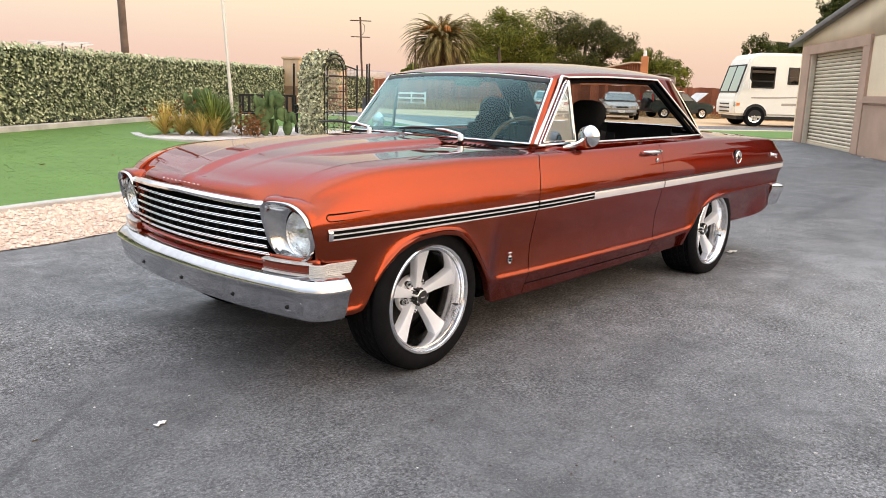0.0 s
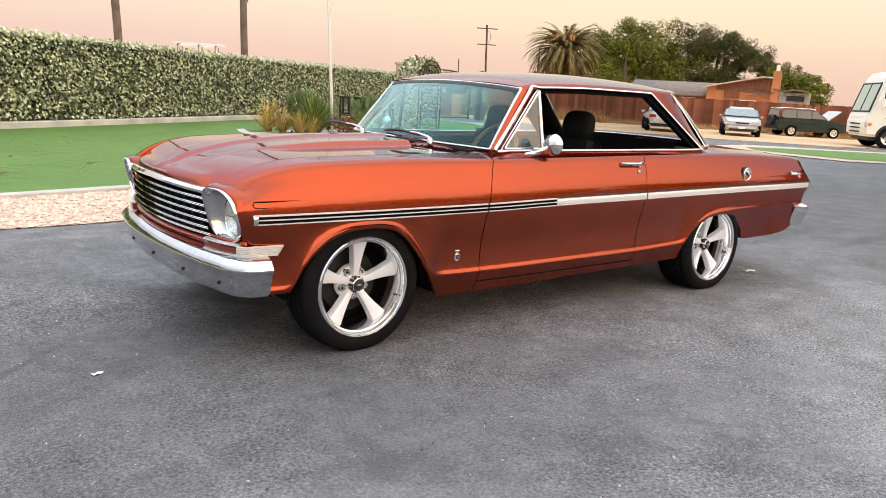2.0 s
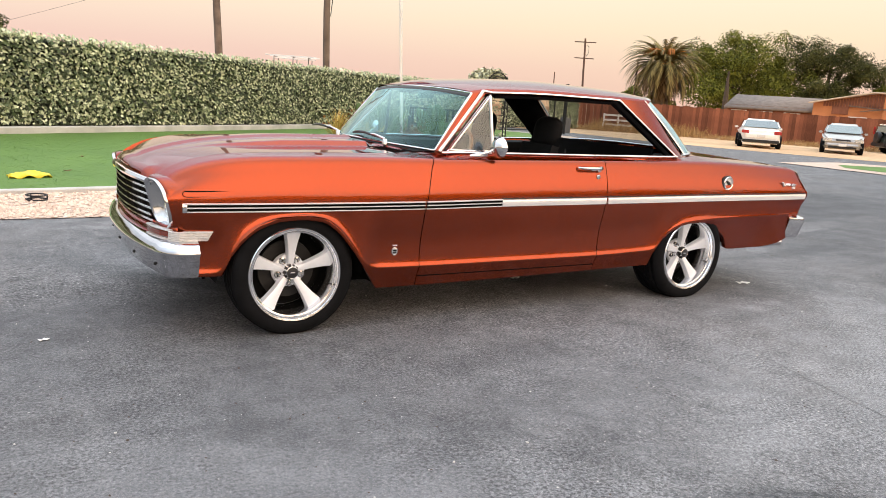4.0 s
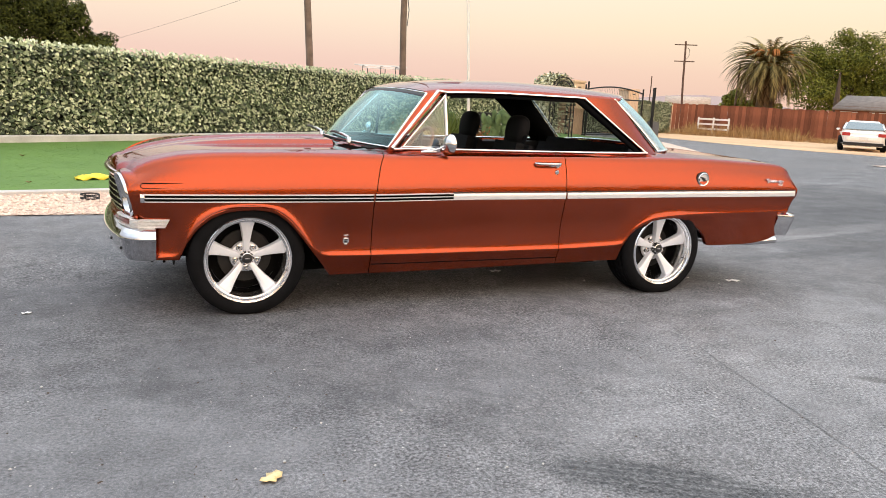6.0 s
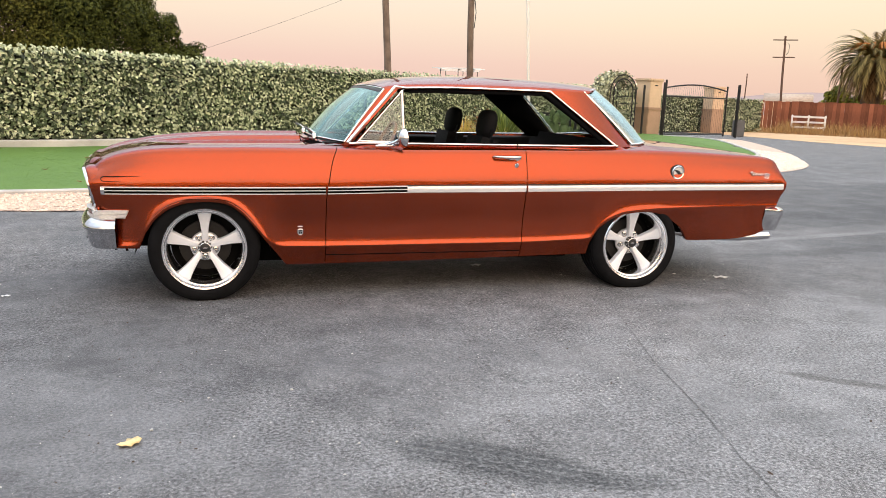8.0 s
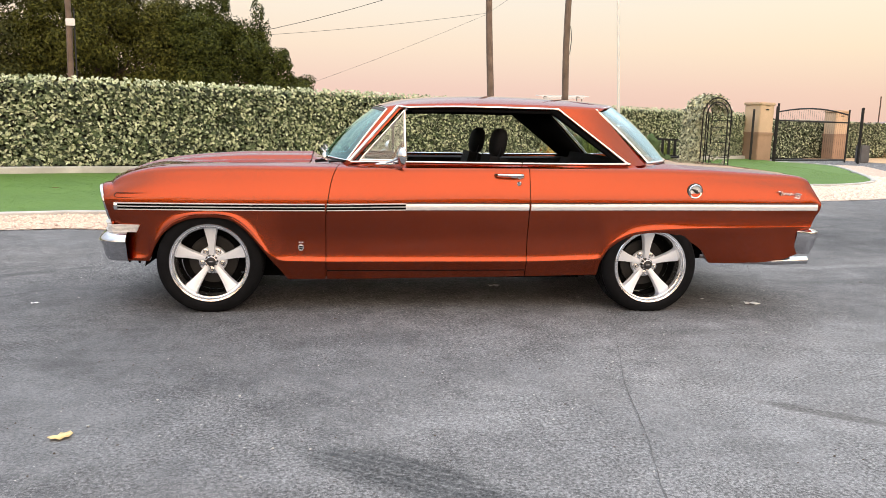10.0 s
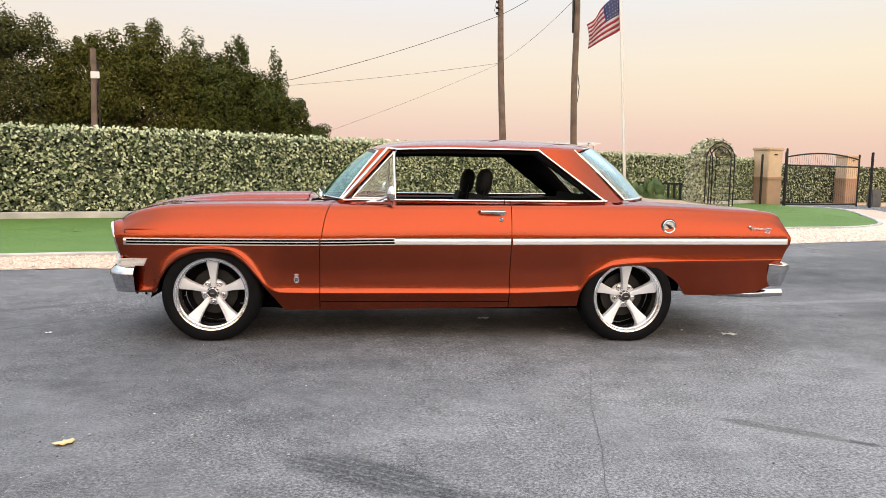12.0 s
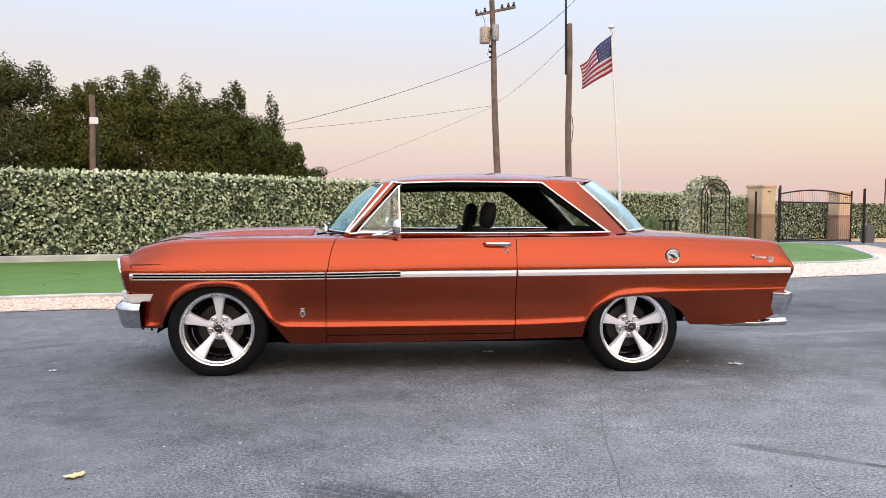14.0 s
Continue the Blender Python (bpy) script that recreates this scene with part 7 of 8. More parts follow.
tree((60.0, 20.2, 0), [(60, 21.1, 4.9, 1.0, 1.1, 1.2), (60.2, 19.5, 4.6, 1.2, 1.3, 1.1), (60.3, 17.9, 5.1, 1.0, 0.9, 1.2), (60, 20.0, 3.0, 2.0, 2.2, 1.6)], 15000, 0.17, M_TREE_DARK, "dark tree behind the motorhome", rng_, 0.25)
tree((47, 11.2, 0), [(47, 12.1, 6.2, 0.9, 0.8, 0.9), (47.3, 11.2, 7.2, 1.2, 1.1, 1.2), (47.4, 10.6, 5.4, 1.4, 1.4, 1.5), (47.2, 9.6, 7.4, 1.0, 1.0, 0.9)], 14000, 0.15, M_TREE_DARK, "tall dark tree behind the garage roof", rng_, 0.25)
# Unseen row, added to block low skylight and darken reflections in the flank.
row = [(x, -27 + 1.5 * math.sin(x), 1.3 + 0.3 * math.sin(2.3 * x), 3.2, 1.6, 1.5 + 0.5 * math.sin(1.7 * x + 1)) for x in range(-34, 48, 4)]
row += [(-34 + 1.2 * math.sin(y), y, 1.3 + 0.3 * math.sin(1.9 * y), 1.6, 3.2, 1.6 + 0.4 * math.sin(1.3 * y)) for y in range(-26, -8, 4)]
tagged(crown("unseen_tree_row", row, 22000, 0.42, M_TREE_DARK, None, rng_, "dark row of low trees added out of view to block low skylight"), category="trees", kind="stuff")
# Slim leafy tree, added only as a bare tapered cone of bark.
bm = bmesh.new()
tube(bm, [(0, 0, 0), (0.05, 0, 3), (0, 0, 5.2)], [0.25, 0.22, 0.05], 8)
solo("slim_tree", bm, M_BARK, "slim dark tree in front of trees, shaped as a bare cone", "tree", (55.0, 43.0, 0))

# ---- field, fence, house ----
flat("dirt_field", [(22.4, 26.0), (22.6, 24.2), (22.9, 20.5), (24.0, 17.0), (25.8, 14.0), (28.6, 10.9), (34, 8.6), (60, 2), (120, 0), (120, 130), (10, 130), (21.5, 27.0)], 0.010, M_DIRT, "dry tan dirt verge with dead grass", "dirt")
flat("verge_concrete", [(19.2, 10.6), (19.6, 6.0), (21.2, 5.0), (40, -2), (40, 0), (28.2, 7.8), (23.2, 11.2)], 0.018, M_GRAVEL, "pale gravel path round a strip of turf", "path")
flat("turf_strip", [(20.4, 9.2), (20.6, 6.4), (21.8, 5.4), (34, 1.5), (34, 3.4), (27.6, 7.3), (23.6, 9.6), (21.6, 10.2)], 0.024, M_TURF, "strip of bright green artificial turf", "lawn")

def fence_material():
    """Red-brown stained boards: tone by board, long grain up and down."""
    m = surf("red_brown_fence_boards", (0.21, 0.078, 0.043), 0.85, var=0.25, scale=1.0, bscale=30, bump=0.15, spec=0.2)
    n, l = m.node_tree.nodes, m.node_tree.links
    info, mp, co = n.new("ShaderNodeObjectInfo"), n.new("ShaderNodeMapping"), n.new("ShaderNodeNewGeometry")
    mp.inputs["Scale"].default_value = (14, 14, 0.9)
    grain, hv, a, b = n.new("ShaderNodeTexNoise"), n.new("ShaderNodeHueSaturation"), n.new("ShaderNodeMath"), n.new("ShaderNodeMath")
    l.new(co.outputs["Position"], mp.inputs["Vector"]), l.new(mp.outputs["Vector"], grain.inputs["Vector"])
    a.operation, b.operation = "MULTIPLY_ADD", "MULTIPLY_ADD"
    a.inputs[1].default_value, a.inputs[2].default_value = 0.75, 0.30
    b.inputs[1].default_value = 0.65
    l.new(info.outputs["Random"], a.inputs[0]), l.new(grain.outputs["Fac"], b.inputs[0]), l.new(a.outputs[0], b.inputs[2])
    bsdf = n["Principled BSDF"]
    l.new(b.outputs[0], hv.inputs["Value"]), l.new(bsdf.inputs["Base Color"].links[0].from_socket, hv.inputs["Color"])
    l.new(hv.outputs["Color"], bsdf.inputs["Base Color"])
    return m


M_FENCE = fence_material()
fence_line = resample([(26.3, 34.5), (30.6, 32.0), (35.5, 27.5), (39.5, 23.4), (42.5, 18.5), (46, 10)], 0.19)
fence = thing("wooden_fence", "long red-brown wooden board fence", "fence", kind="structure")
bm = bmesh.new()
box(bm, (0, 0, 0.86), (0.212, 0.022, 1.72), 0.004)
board_me = bpy.data.meshes.new("board")
bm.to_mesh(board_me)
bm.free()
board_me.materials.append(M_FENCE)
for i, p in enumerate(fence_line[:-1]):
    d = fence_line[i + 1] - p
    ob = new("board", board_me)
    ob.parent = fence
    ob.matrix_basis = pose(p.x - 0.012 * (i % 2), p.y - 0.012 * (i % 2), random.uniform(-0.04, 0.02), 0, random.uniform(-0.6, 0.6), math.degrees(math.atan2(d.y, d.x)))

# white rail panel leaning on the fence
rail = thing("white_rail", "white wooden rail panel against the fence", "rail", (30.7, 30.05, 0), -38)
for z in (0.35, 0.62, 0.90):
    bm = bmesh.new()
    box(bm, (0, 0, z), (1.75, 0.04, 0.10), 0.006)
    part("rail_board", bm, M_WHITE, rail)
for x in (-0.82, 0.0, 0.82):
    bm = bmesh.new()
    box(bm, (x, 0.04, 0.5), (0.09, 0.05, 1.0), 0.006)
    part("rail_post", bm, M_WHITE, rail)

# dry grass along the fence
n = 24000
F_ = np.array([p.to_tuple()[:2] for p in fence_line])
k = rng_.integers(0, len(F_) - 1, n)
base = F_[k] + rng_.normal(0, 0.2, (n, 2)) + np.array([-0.75, -0.65]) * (rng_.uniform(0.2, 3.0, n) ** 1.3)[:, None]
patch = 0.35 + 0.65 * np.clip(np.sin(base[:, 0] * 2.1 + 3 * np.sin(base[:, 1] * 0.9)) * 0.6 + 0.5, 0, 1)
hh = rng_.uniform(0.08, 0.70, n) * np.where(k < 60, 1.25, 0.5) * patch
az = rng_.uniform(0, 2 * np.pi, n)
dx = np.stack([np.cos(az), np.sin(az)], 1) * 0.016
V = np.zeros((n, 3, 3))
V[:, 0, :2], V[:, 1, :2], V[:, 2, :2] = base - dx, base + dx, base + rng_.normal(0, 0.22, (n, 2))
V[:, 2, 2] = hh
me = bpy.data.meshes.new("dry_grass")
me.from_pydata(V.reshape(-1, 3).tolist(), [], np.arange(3 * n).reshape(-1, 3).tolist())
tagged(link_mesh("dry_grass", me, M_DRY_GRASS, None, None), "tall dead tan grass along the fence", "grass", kind="stuff")

# house behind the fence
M_ROOFING = surf("grey_shingles", (0.20, 0.165, 0.14), 0.9, var=0.2, scale=3, bscale=18, bump=0.4)
M_SIDING = surf("red_wood_siding", (0.20, 0.075, 0.040), 0.85, var=0.3, scale=2, bscale=14)
M_ORANGE = surf("orange_stucco", (0.50, 0.20, 0.08), 0.85, var=0.12, scale=1)
house = thing("house", "low wood-sided house with grey shingle roof and orange chimney", "house", (47.5, 29.8, 0), -66)
bm = bmesh.new()
box(bm, (-2.0, 2.5, 1.1), (6.6, 5.0, 2.2), 0.02)
part("wall", bm, M_SIDING, house)
bm = bmesh.new()
sheet(bm, [[(-5.4, -0.4, 2.05), (1.4, -0.4, 2.05)], [(-5.4, 2.5, 3.0), (1.4, 2.5, 3.0)], [(-5.4, 5.4, 2.05), (1.4, 5.4, 2.05)]], (0, 0, 1))
thick(part("roof", bm, M_ROOFING, house), 0.14)
bm = bmesh.new()
vs = [bm.verts.new(p) for p in ((0.6, -0.6, 0), (5.0, -0.6, 0), (5.0, -0.6, 3.35), (4.2, -0.6, 3.42), (0.6, -0.6, 2.62))]
bm.faces.new(vs)
r = bmesh.ops.extrude_face_region(bm, geom=bm.faces[:])
for v in r["geom"]:
    if isinstance(v, bmesh.types.BMVert):
        v.co.y += 4
bmesh.ops.recalc_face_normals(bm, faces=bm.faces[:])
part("gable_wing", bm, M_ORANGE, house)
for i in range(22):
    x = 1.3 + 0.17 * i
    hgt = 2.62 + (x - 0.6) * 0.19
    bm = bmesh.new()
    box(bm, (x, -0.64, 2.45 + (hgt - 2.45) / 2), (0.14, 0.05, max(0.1, hgt - 2.45)), 0.005)
    part("gable_board", bm, M_SIDING, house)
bm = bmesh.new()
box(bm, (2.6, -0.75, 3.08), (4.4, 0.40, 0.08), 0.01, Matrix.Rotation(radians(-11), 3, "Y"))
part("gable_roof", bm, M_ROOFING, house)
bm = bmesh.new()
box(bm, (5.1, -0.6, 1.95), (0.62, 0.6, 3.9), 0.03, taper=(0.8, 0.8))
chim = part("chimney", bm, M_ORANGE, house)
bm = bmesh.new()
tube(bm, [(5.1, -0.6, 3.85), (5.1, -0.6, 4.3)], [0.14, 0.10], 8)
part("flue", bm, M_WHITE, chim)
for x in (-4.4, -2.6, -0.8, 3.4):
    bm = bmesh.new()
    box(bm, (x, -0.02 if x < 2 else -0.62, 1.45), (1.1, 0.06, 0.8), 0.01)
    w_ = part("window", bm, M_WHITE, house)
    bm = bmesh.new()
    box(bm, (x, -0.06 if x < 2 else -0.66, 1.45), (0.95, 0.02, 0.65), 0)
    part("pane", bm, M_GLASS_DARK, w_)
bm = bmesh.new()
box(bm, (2.3, -0.66, 2.20), (1.0, 0.08, 0.52), 0.01)
part("shutter", bm, M_SIDING, house, "brown boarded window")
bm = bmesh.new()
tube(bm, [(0.35, -0.98, 2.60), (4.2, -0.98, 3.45), (4.9, -0.98, 3.42)], 0.05, 6)
part("fascia", bm, surf("bleached_fascia", (0.55, 0.42, 0.30), 0.8, var=0.2, scale=2), house)
for x, z, w, tilt in ((3.9, 2.46, 2.2, 4), (4.3, 2.32, 1.6, -9), (5.7, 2.55, 1.5, 12), (6.4, 2.30, 1.2, -6)):
    bm = bmesh.new()
    box(bm, (x, -0.86, z), (w, 0.14, 0.07), 0.01, Matrix.Rotation(radians(tilt), 3, "Y"))
    part("loose_board", bm, M_POLE, house)
bm = bmesh.new()
box(bm, (6.35, -0.2, 1.25), (1.9, 1.4, 2.5), 0.02)
lean = part("lean_to", bm, surf("grey_boards", (0.30, 0.26, 0.23), 0.9, var=0.35, scale=3, bscale=16, bump=0.2), house, "weathered grey lean-to with a tumbledown roof")
bm = bmesh.new()
box(bm, (6.45, -0.93, 2.12), (1.1, 0.06, 0.34), 0.01)
part("opening", bm, M_BLACK, lean)
for k in range(3):
    bm = bmesh.new()
    box(bm, (6.0 + 0.45 * k, -0.3, 2.62 + 0.05 * (k % 2)), (0.7, 1.7, 0.06), 0.005, Matrix.Rotation(radians((-9, 7, 14)[k]), 3, "Y"))
    part("roof_sheet", bm, M_ROOFING, lean)
bm = bmesh.new()
for i in range(7):
    box(bm, (6.3 + 0.14 * i, 0.4 + 0.1 * i, 1.9 + 0.08 * (i % 3)), (1.2, 1.4, 0.06), 0, Matrix.Rotation(radians(8 * (i % 4) - 12), 3, "Y"))
part("lumber_stack", bm, M_POLE, house)
far_house = thing("distant_house", "pale distant house with a low roof", "house", (57.4, 64.4, 0), -40)
bm = bmesh.new()
box(bm, (0, 0, 1.05), (4.2, 3.0, 2.1), 0.02)
part("wall", bm, M_STUCCO, far_house)
bm = bmesh.new()
sheet(bm, [[(-2.4, -1.7, 2.05), (2.4, -1.7, 2.05)], [(-2.4, 0, 2.9), (2.4, 0, 2.9)], [(-2.4, 1.7, 2.05), (2.4, 1.7, 2.05)]], (0, 0, 1))
thick(part("roof", bm, surf("tan_roof", (0.46, 0.36, 0.28), 0.9), far_house), 0.12)
# far hills and tree line
bm = bmesh.new()
rows = []
for r_, hz in ((600, 0), (640, 1), (720, 0.6)):
    rows.append([(r_ * math.cos(a), r_ * math.sin(a), hz * (7 + 5 * math.sin(a * 9) + 3 * math.sin(a * 23 + 1)) - 0.2) for a in np.linspace(radians(-30), radians(150), 90)])
sheet(bm, rows, (0, 0, 1))
solo("far_hills", bm, surf("hazy_hills", (0.34, 0.26, 0.24), 1.0, var=0.1, scale=0.02, world_co=True), "low hazy hills on the horizon", "hills", kind="structure")


# ---- parked vehicles ----
def road_wheel(root, x, y, r, w, sgn, M_RIM):
    bm = bmesh.new()
    lathe(bm, [(r * 0.62, sgn * w / 2), (r * 0.92, sgn * w / 2), (r, sgn * w * 0.36), (r, -sgn * w * 0.36), (r * 0.9, -sgn * w / 2), (0, -sgn * w / 2)], 28, centre=(x, y, r))
    wh = part("wheel", bm, M_RUBBER, root)
    bm = bmesh.new()
    lathe(bm, [(r * 0.63, sgn * w * 0.46), (r * 0.55, sgn * w * 0.40), (r * 0.2, sgn * w * 0.44), (0, sgn * w * 0.46)], 20, centre=(x, y, r))
    part("rim", bm, M_RIM, wh)
    for k in range(5):
        a = 2 * math.pi * k / 5
        bm = bmesh.new()
        box(bm, (x + r * 0.42 * math.cos(a + 0.6), y + sgn * w * 0.45, r + r * 0.42 * math.sin(a + 0.6)), (r * 0.16, 0.012, r * 0.16), 0.004)
        part("rim_hole", bm, M_BLACK, wh)


def parked_car(name, at, rz, low, cab, half, paint, label, wheels, r, lights, glass_bands, spare=None, soft_=0.13):
    """A parked car: low is the outline of its lower body, cab that of its cabin, both as (x, z); nose towards -x."""
    root = thing(name, label, "car", at, rz, group="parked cars")

    def prism(outline, y0, y1, bev):
        bm = bmesh.new()
        vs = [bm.verts.new((x, -y0 if z < 0.5 else -y1, z)) for x, z in outline]
        ws_ = [bm.verts.new((x, y0 if z < 0.5 else y1, z)) for x, z in outline]
        bm.faces.new(vs)
        bm.faces.new(list(reversed(ws_)))
        k = len(vs)
        for i in range(k):
            bm.faces.new((vs[i], ws_[i], ws_[(i + 1) % k], vs[(i + 1) % k]))
        bmesh.ops.recalc_face_normals(bm, faces=bm.faces[:])
        bmesh.ops.bevel(bm, geom=bm.edges[:], offset=bev, segments=4, affect="EDGES", clamp_overlap=True)
        for v in bm.verts:
            v.co.y *= 1 - 0.20 * smooth01((abs(v.co.x) - 1.3) / 1.0) ** 2
        return bm

    part("body", prism(low, half * 0.96, half, soft_), paint, root)
    bm = bmesh.new()
    z0, z1 = min(z for _, z in cab), max(z for _, z in cab)
    k = len(cab)
    f = lambda z: half * (0.95 - 0.20 * (z - z0) / (z1 - z0))
    A = [bm.verts.new((x, -f(z), z)) for x, z in cab]
    B = [bm.verts.new((x, f(z), z)) for x, z in cab]
    bm.faces.new(A), bm.faces.new(list(reversed(B)))
    for i in range(k):
        bm.faces.new((A[i], B[i], B[(i + 1) % k], A[(i + 1) % k]))
    bmesh.ops.recalc_face_normals(bm, faces=bm.faces[:])
    bmesh.ops.bevel(bm, geom=bm.edges[:], offset=soft_ * 0.75, segments=4, affect="EDGES", clamp_overlap=True)
    part("cabin", bm, paint, root)
    # side panes, windscreen and back window
    for sgn in (-1, 1):
        for quad in glass_bands["side"]:
            bm = bmesh.new()
            vs = [bm.verts.new((x, sgn * (f(z) + 0.006), z)) for x, z in quad]
            bm.faces.new(vs)
            thick(part("side_window", bm, M_GLASS_CAR, root, sharp=None), 0.01, 0)
    for nm, (xa, za), (xb, zb_) in glass_bands["ends"]:
        bm = bmesh.new()
        d = -0.012 if xa < xb and nm == "windscreen" else 0.012
        vs = [bm.verts.new(p) for p in ((xa + d, -f(za) * 0.90, za), (xa + d, f(za) * 0.90, za), (xb + d, f(zb_) * 0.88, zb_), (xb + d, -f(zb_) * 0.88, zb_))]
        bm.faces.new(vs)
        thick(part(nm, bm, M_GLASS_CAR, root, sharp=None), 0.012, 0)
    for x in wheels:
        for sgn in (-1, 1):
            road_wheel(root, x, sgn * (half - 0.10), r, 0.2, sgn, M_ALU)
    for nm, x, y, z, s, mt in lights:
        for sgn in ((-1, 1) if y else (1,)):
            bm = bmesh.new()
            box(bm, (x, sgn * y, z), s, 0.015)
            part(nm, bm, mt, root)
    for sgn in (-1, 1):
        bm = bmesh.new()
        xm = min(x for x, z in cab if z < z0 + 0.01) + 0.55
        box(bm, (xm, sgn * (half + 0.06), z0 + 0.06), (0.10, 0.16, 0.11), 0.03)
        part("side_mirror", bm, paint, root)
    if spare:
        bm = bmesh.new()
        lathe(bm, [(0.0, 0.10), (0.28, 0.10), (0.33, 0.05), (0.33, -0.06)], 24, axis="x", centre=spare)
        part("spare_wheel", bm, M_BLACK, root)
    return root


M_CAR_WHITE = surf("white_car_paint", (0.92, 0.90, 0.86), 0.4, var=0.03, coat=0.4)
M_CAR_SILVER = surf("silver_car_paint", (0.46, 0.45, 0.44), 0.35, 0.3, var=0.04, coat=0.7)
M_CAR_GREEN = surf("dark_green_car_paint", (0.014, 0.028, 0.024), 0.3, 0.3, var=0.1, coat=0.8)
M_RED_LENS = surf("red_lens", (0.42, 0.03, 0.025), 0.25, var=0.1, coat=0.5)
SEDAN_LOW = [(-2.25, 0.30), (-2.32, 0.52), (-2.25, 0.70), (-1.9, 0.82), (-0.95, 0.94), (1.45, 0.98), (2.15, 0.96), (2.30, 0.80), (2.32, 0.45), (2.22, 0.28), (1.75, 0.24), (-1.75, 0.24)]
SEDAN_CAB = [(-1.05, 0.92), (-0.25, 1.36), (0.15, 1.44), (0.85, 1.43), (1.10, 1.38), (1.75, 0.96)]
SEDAN_GLASS = {"side": [[(-0.75, 1.0), (0.12, 1.0), (0.12, 1.37), (-0.20, 1.33)], [(0.18, 1.0), (1.42, 1.0), (1.05, 1.34), (0.80, 1.37), (0.18, 1.37)]], "ends": [("windscreen", (-0.95, 0.99), (-0.30, 1.34)), ("back_window", (1.64, 1.03), (1.14, 1.36))]}
white_lights = [("tail_lamp", 2.28, 0.66, 0.80, (0.06, 0.30, 0.15), M_RED_LENS), ("number_plate", 2.33, 0, 0.62, (0.02, 0.34, 0.13), M_WHITE), ("bumper_skirt", 2.26, 0, 0.36, (0.14, 1.5, 0.14), M_BLACK)]
parked_car("sedan", (29.4, 19.3, 0), 62, SEDAN_LOW, SEDAN_CAB, 0.90, M_CAR_WHITE, "white four-door sedan parked on dirt, tail towards the lane", (-1.38, 1.40), 0.33, white_lights, SEDAN_GLASS, soft_=0.19)
bpy.data.objects["sedan"].rotation_euler = (0, 0, radians(-139))
bpy.data.objects["sedan"].scale = (1, 1, 0.88)
silver_lights = [("headlamp", -2.26, 0.62, 0.66, (0.10, 0.36, 0.15), M_LAMP), ("number_plate", -2.34, 0, 0.44, (0.02, 0.32, 0.13), M_WHITE), ("grille", -2.30, 0, 0.66, (0.06, 0.6, 0.07), M_BLACK), ("intake", -2.28, 0, 0.33, (0.10, 1.1, 0.08), M_BLACK)]
parked_car("sedan", (32.4, 17.1, 0), 34, SEDAN_LOW, SEDAN_CAB, 0.86, M_CAR_SILVER, "silver four-door sedan parked on dirt, nose towards the lane", (-1.38, 1.40), 0.31, silver_lights, SEDAN_GLASS, soft_=0.17).scale = (1, 1, 0.92)
SUV_LOW = [(-2.15, 0.38), (-2.22, 0.60), (-2.15, 0.88), (-1.85, 0.98), (-0.95, 1.06), (2.05, 1.08), (2.14, 0.95), (2.14, 0.50), (2.0, 0.36), (1.7, 0.32), (-1.7, 0.32)]
SUV_CAB = [(-0.98, 1.04), (-0.28, 1.58), (0.1, 1.66), (1.85, 1.66), (2.02, 1.60), (2.10, 1.06)]
SUV_GLASS = {"side": [[(-0.70, 1.12), (0.10, 1.12), (0.10, 1.56), (-0.22, 1.54)], [(0.17, 1.12), (1.0, 1.12), (1.0, 1.57), (0.17, 1.57)], [(1.08, 1.12), (1.92, 1.12), (1.86, 1.56), (1.08, 1.57)]], "ends": [("windscreen", (-0.88, 1.12), (-0.32, 1.54)), ("back_window", (2.08, 1.14), (2.02, 1.56))]}
suv_lights = [("headlamp", -2.16, 0.62, 0.78, (0.10, 0.30, 0.16), M_LAMP), ("tail_lamp", 2.10, 0.78, 1.32, (0.08, 0.10, 0.44), M_RED_LENS), ("lower_cladding", 0, 0.885, 0.46, (2.0, 0.04, 0.16), M_BLACK)]
suv = parked_car("sport_utility_car", (38.3, 16.9, 0), 145, SUV_LOW, SUV_CAB, 0.88, M_CAR_GREEN, "dark green sport utility car parked on dirt with its hood up", (-1.30, 1.30), 0.34, suv_lights, SUV_GLASS, spare=(2.22, 0, 0.95))
for sgn in (-1, 1):
    bm = bmesh.new()
    tube(bm, [(-0.15, sgn * 0.62, 1.68), (0.1, sgn * 0.62, 1.71), (1.8, sgn * 0.62, 1.71), (1.95, sgn * 0.62, 1.66)], 0.018, 6)
    part("roof_rail", bm, M_ALU, suv)
bm = bmesh.new()
box(bm, (2.08, 0, 0.52), (0.22, 1.66, 0.22), 0.05)
part("rear_bumper", bm, M_BLACK, suv)
bm = bmesh.new()
box(bm, (-1.32, 0, 1.36), (1.0, 1.45, 0.05), 0.02, Matrix.Rotation(radians(38), 3, "Y"))
part("open_hood", bm, surf("grey_hood_underside", (0.55, 0.53, 0.50), 0.7), suv, "raised hood with grey underside")

suv.scale = (0.87, 0.90, 0.84)

# motorhome
M_RV = surf("cream_fibreglass", (0.90, 0.865, 0.77), 0.35, var=0.05, scale=0.8, coat=0.4)
M_RV_STRIPE = surf("tan_stripe", (0.42, 0.36, 0.29), 0.4, var=0.1)
rv = thing("motorhome", "cream motorhome with tan swoosh stripes parked beyond the turf", "motorhome", (34.75, 7.93, 0), -49)
bm = bmesh.new()
out = [(-4.6, 0.45), (-4.64, 1.15), (-4.52, 1.35), (-4.16, 2.62), (-4.06, 2.96), (-3.72, 3.10), (4.9, 3.12), (5.0, 2.9), (5.0, 0.55), (4.8, 0.42)]
A = [bm.verts.new((x, -1.2, z)) for x, z in out]
B = [bm.verts.new((x, 1.2, z)) for x, z in out]
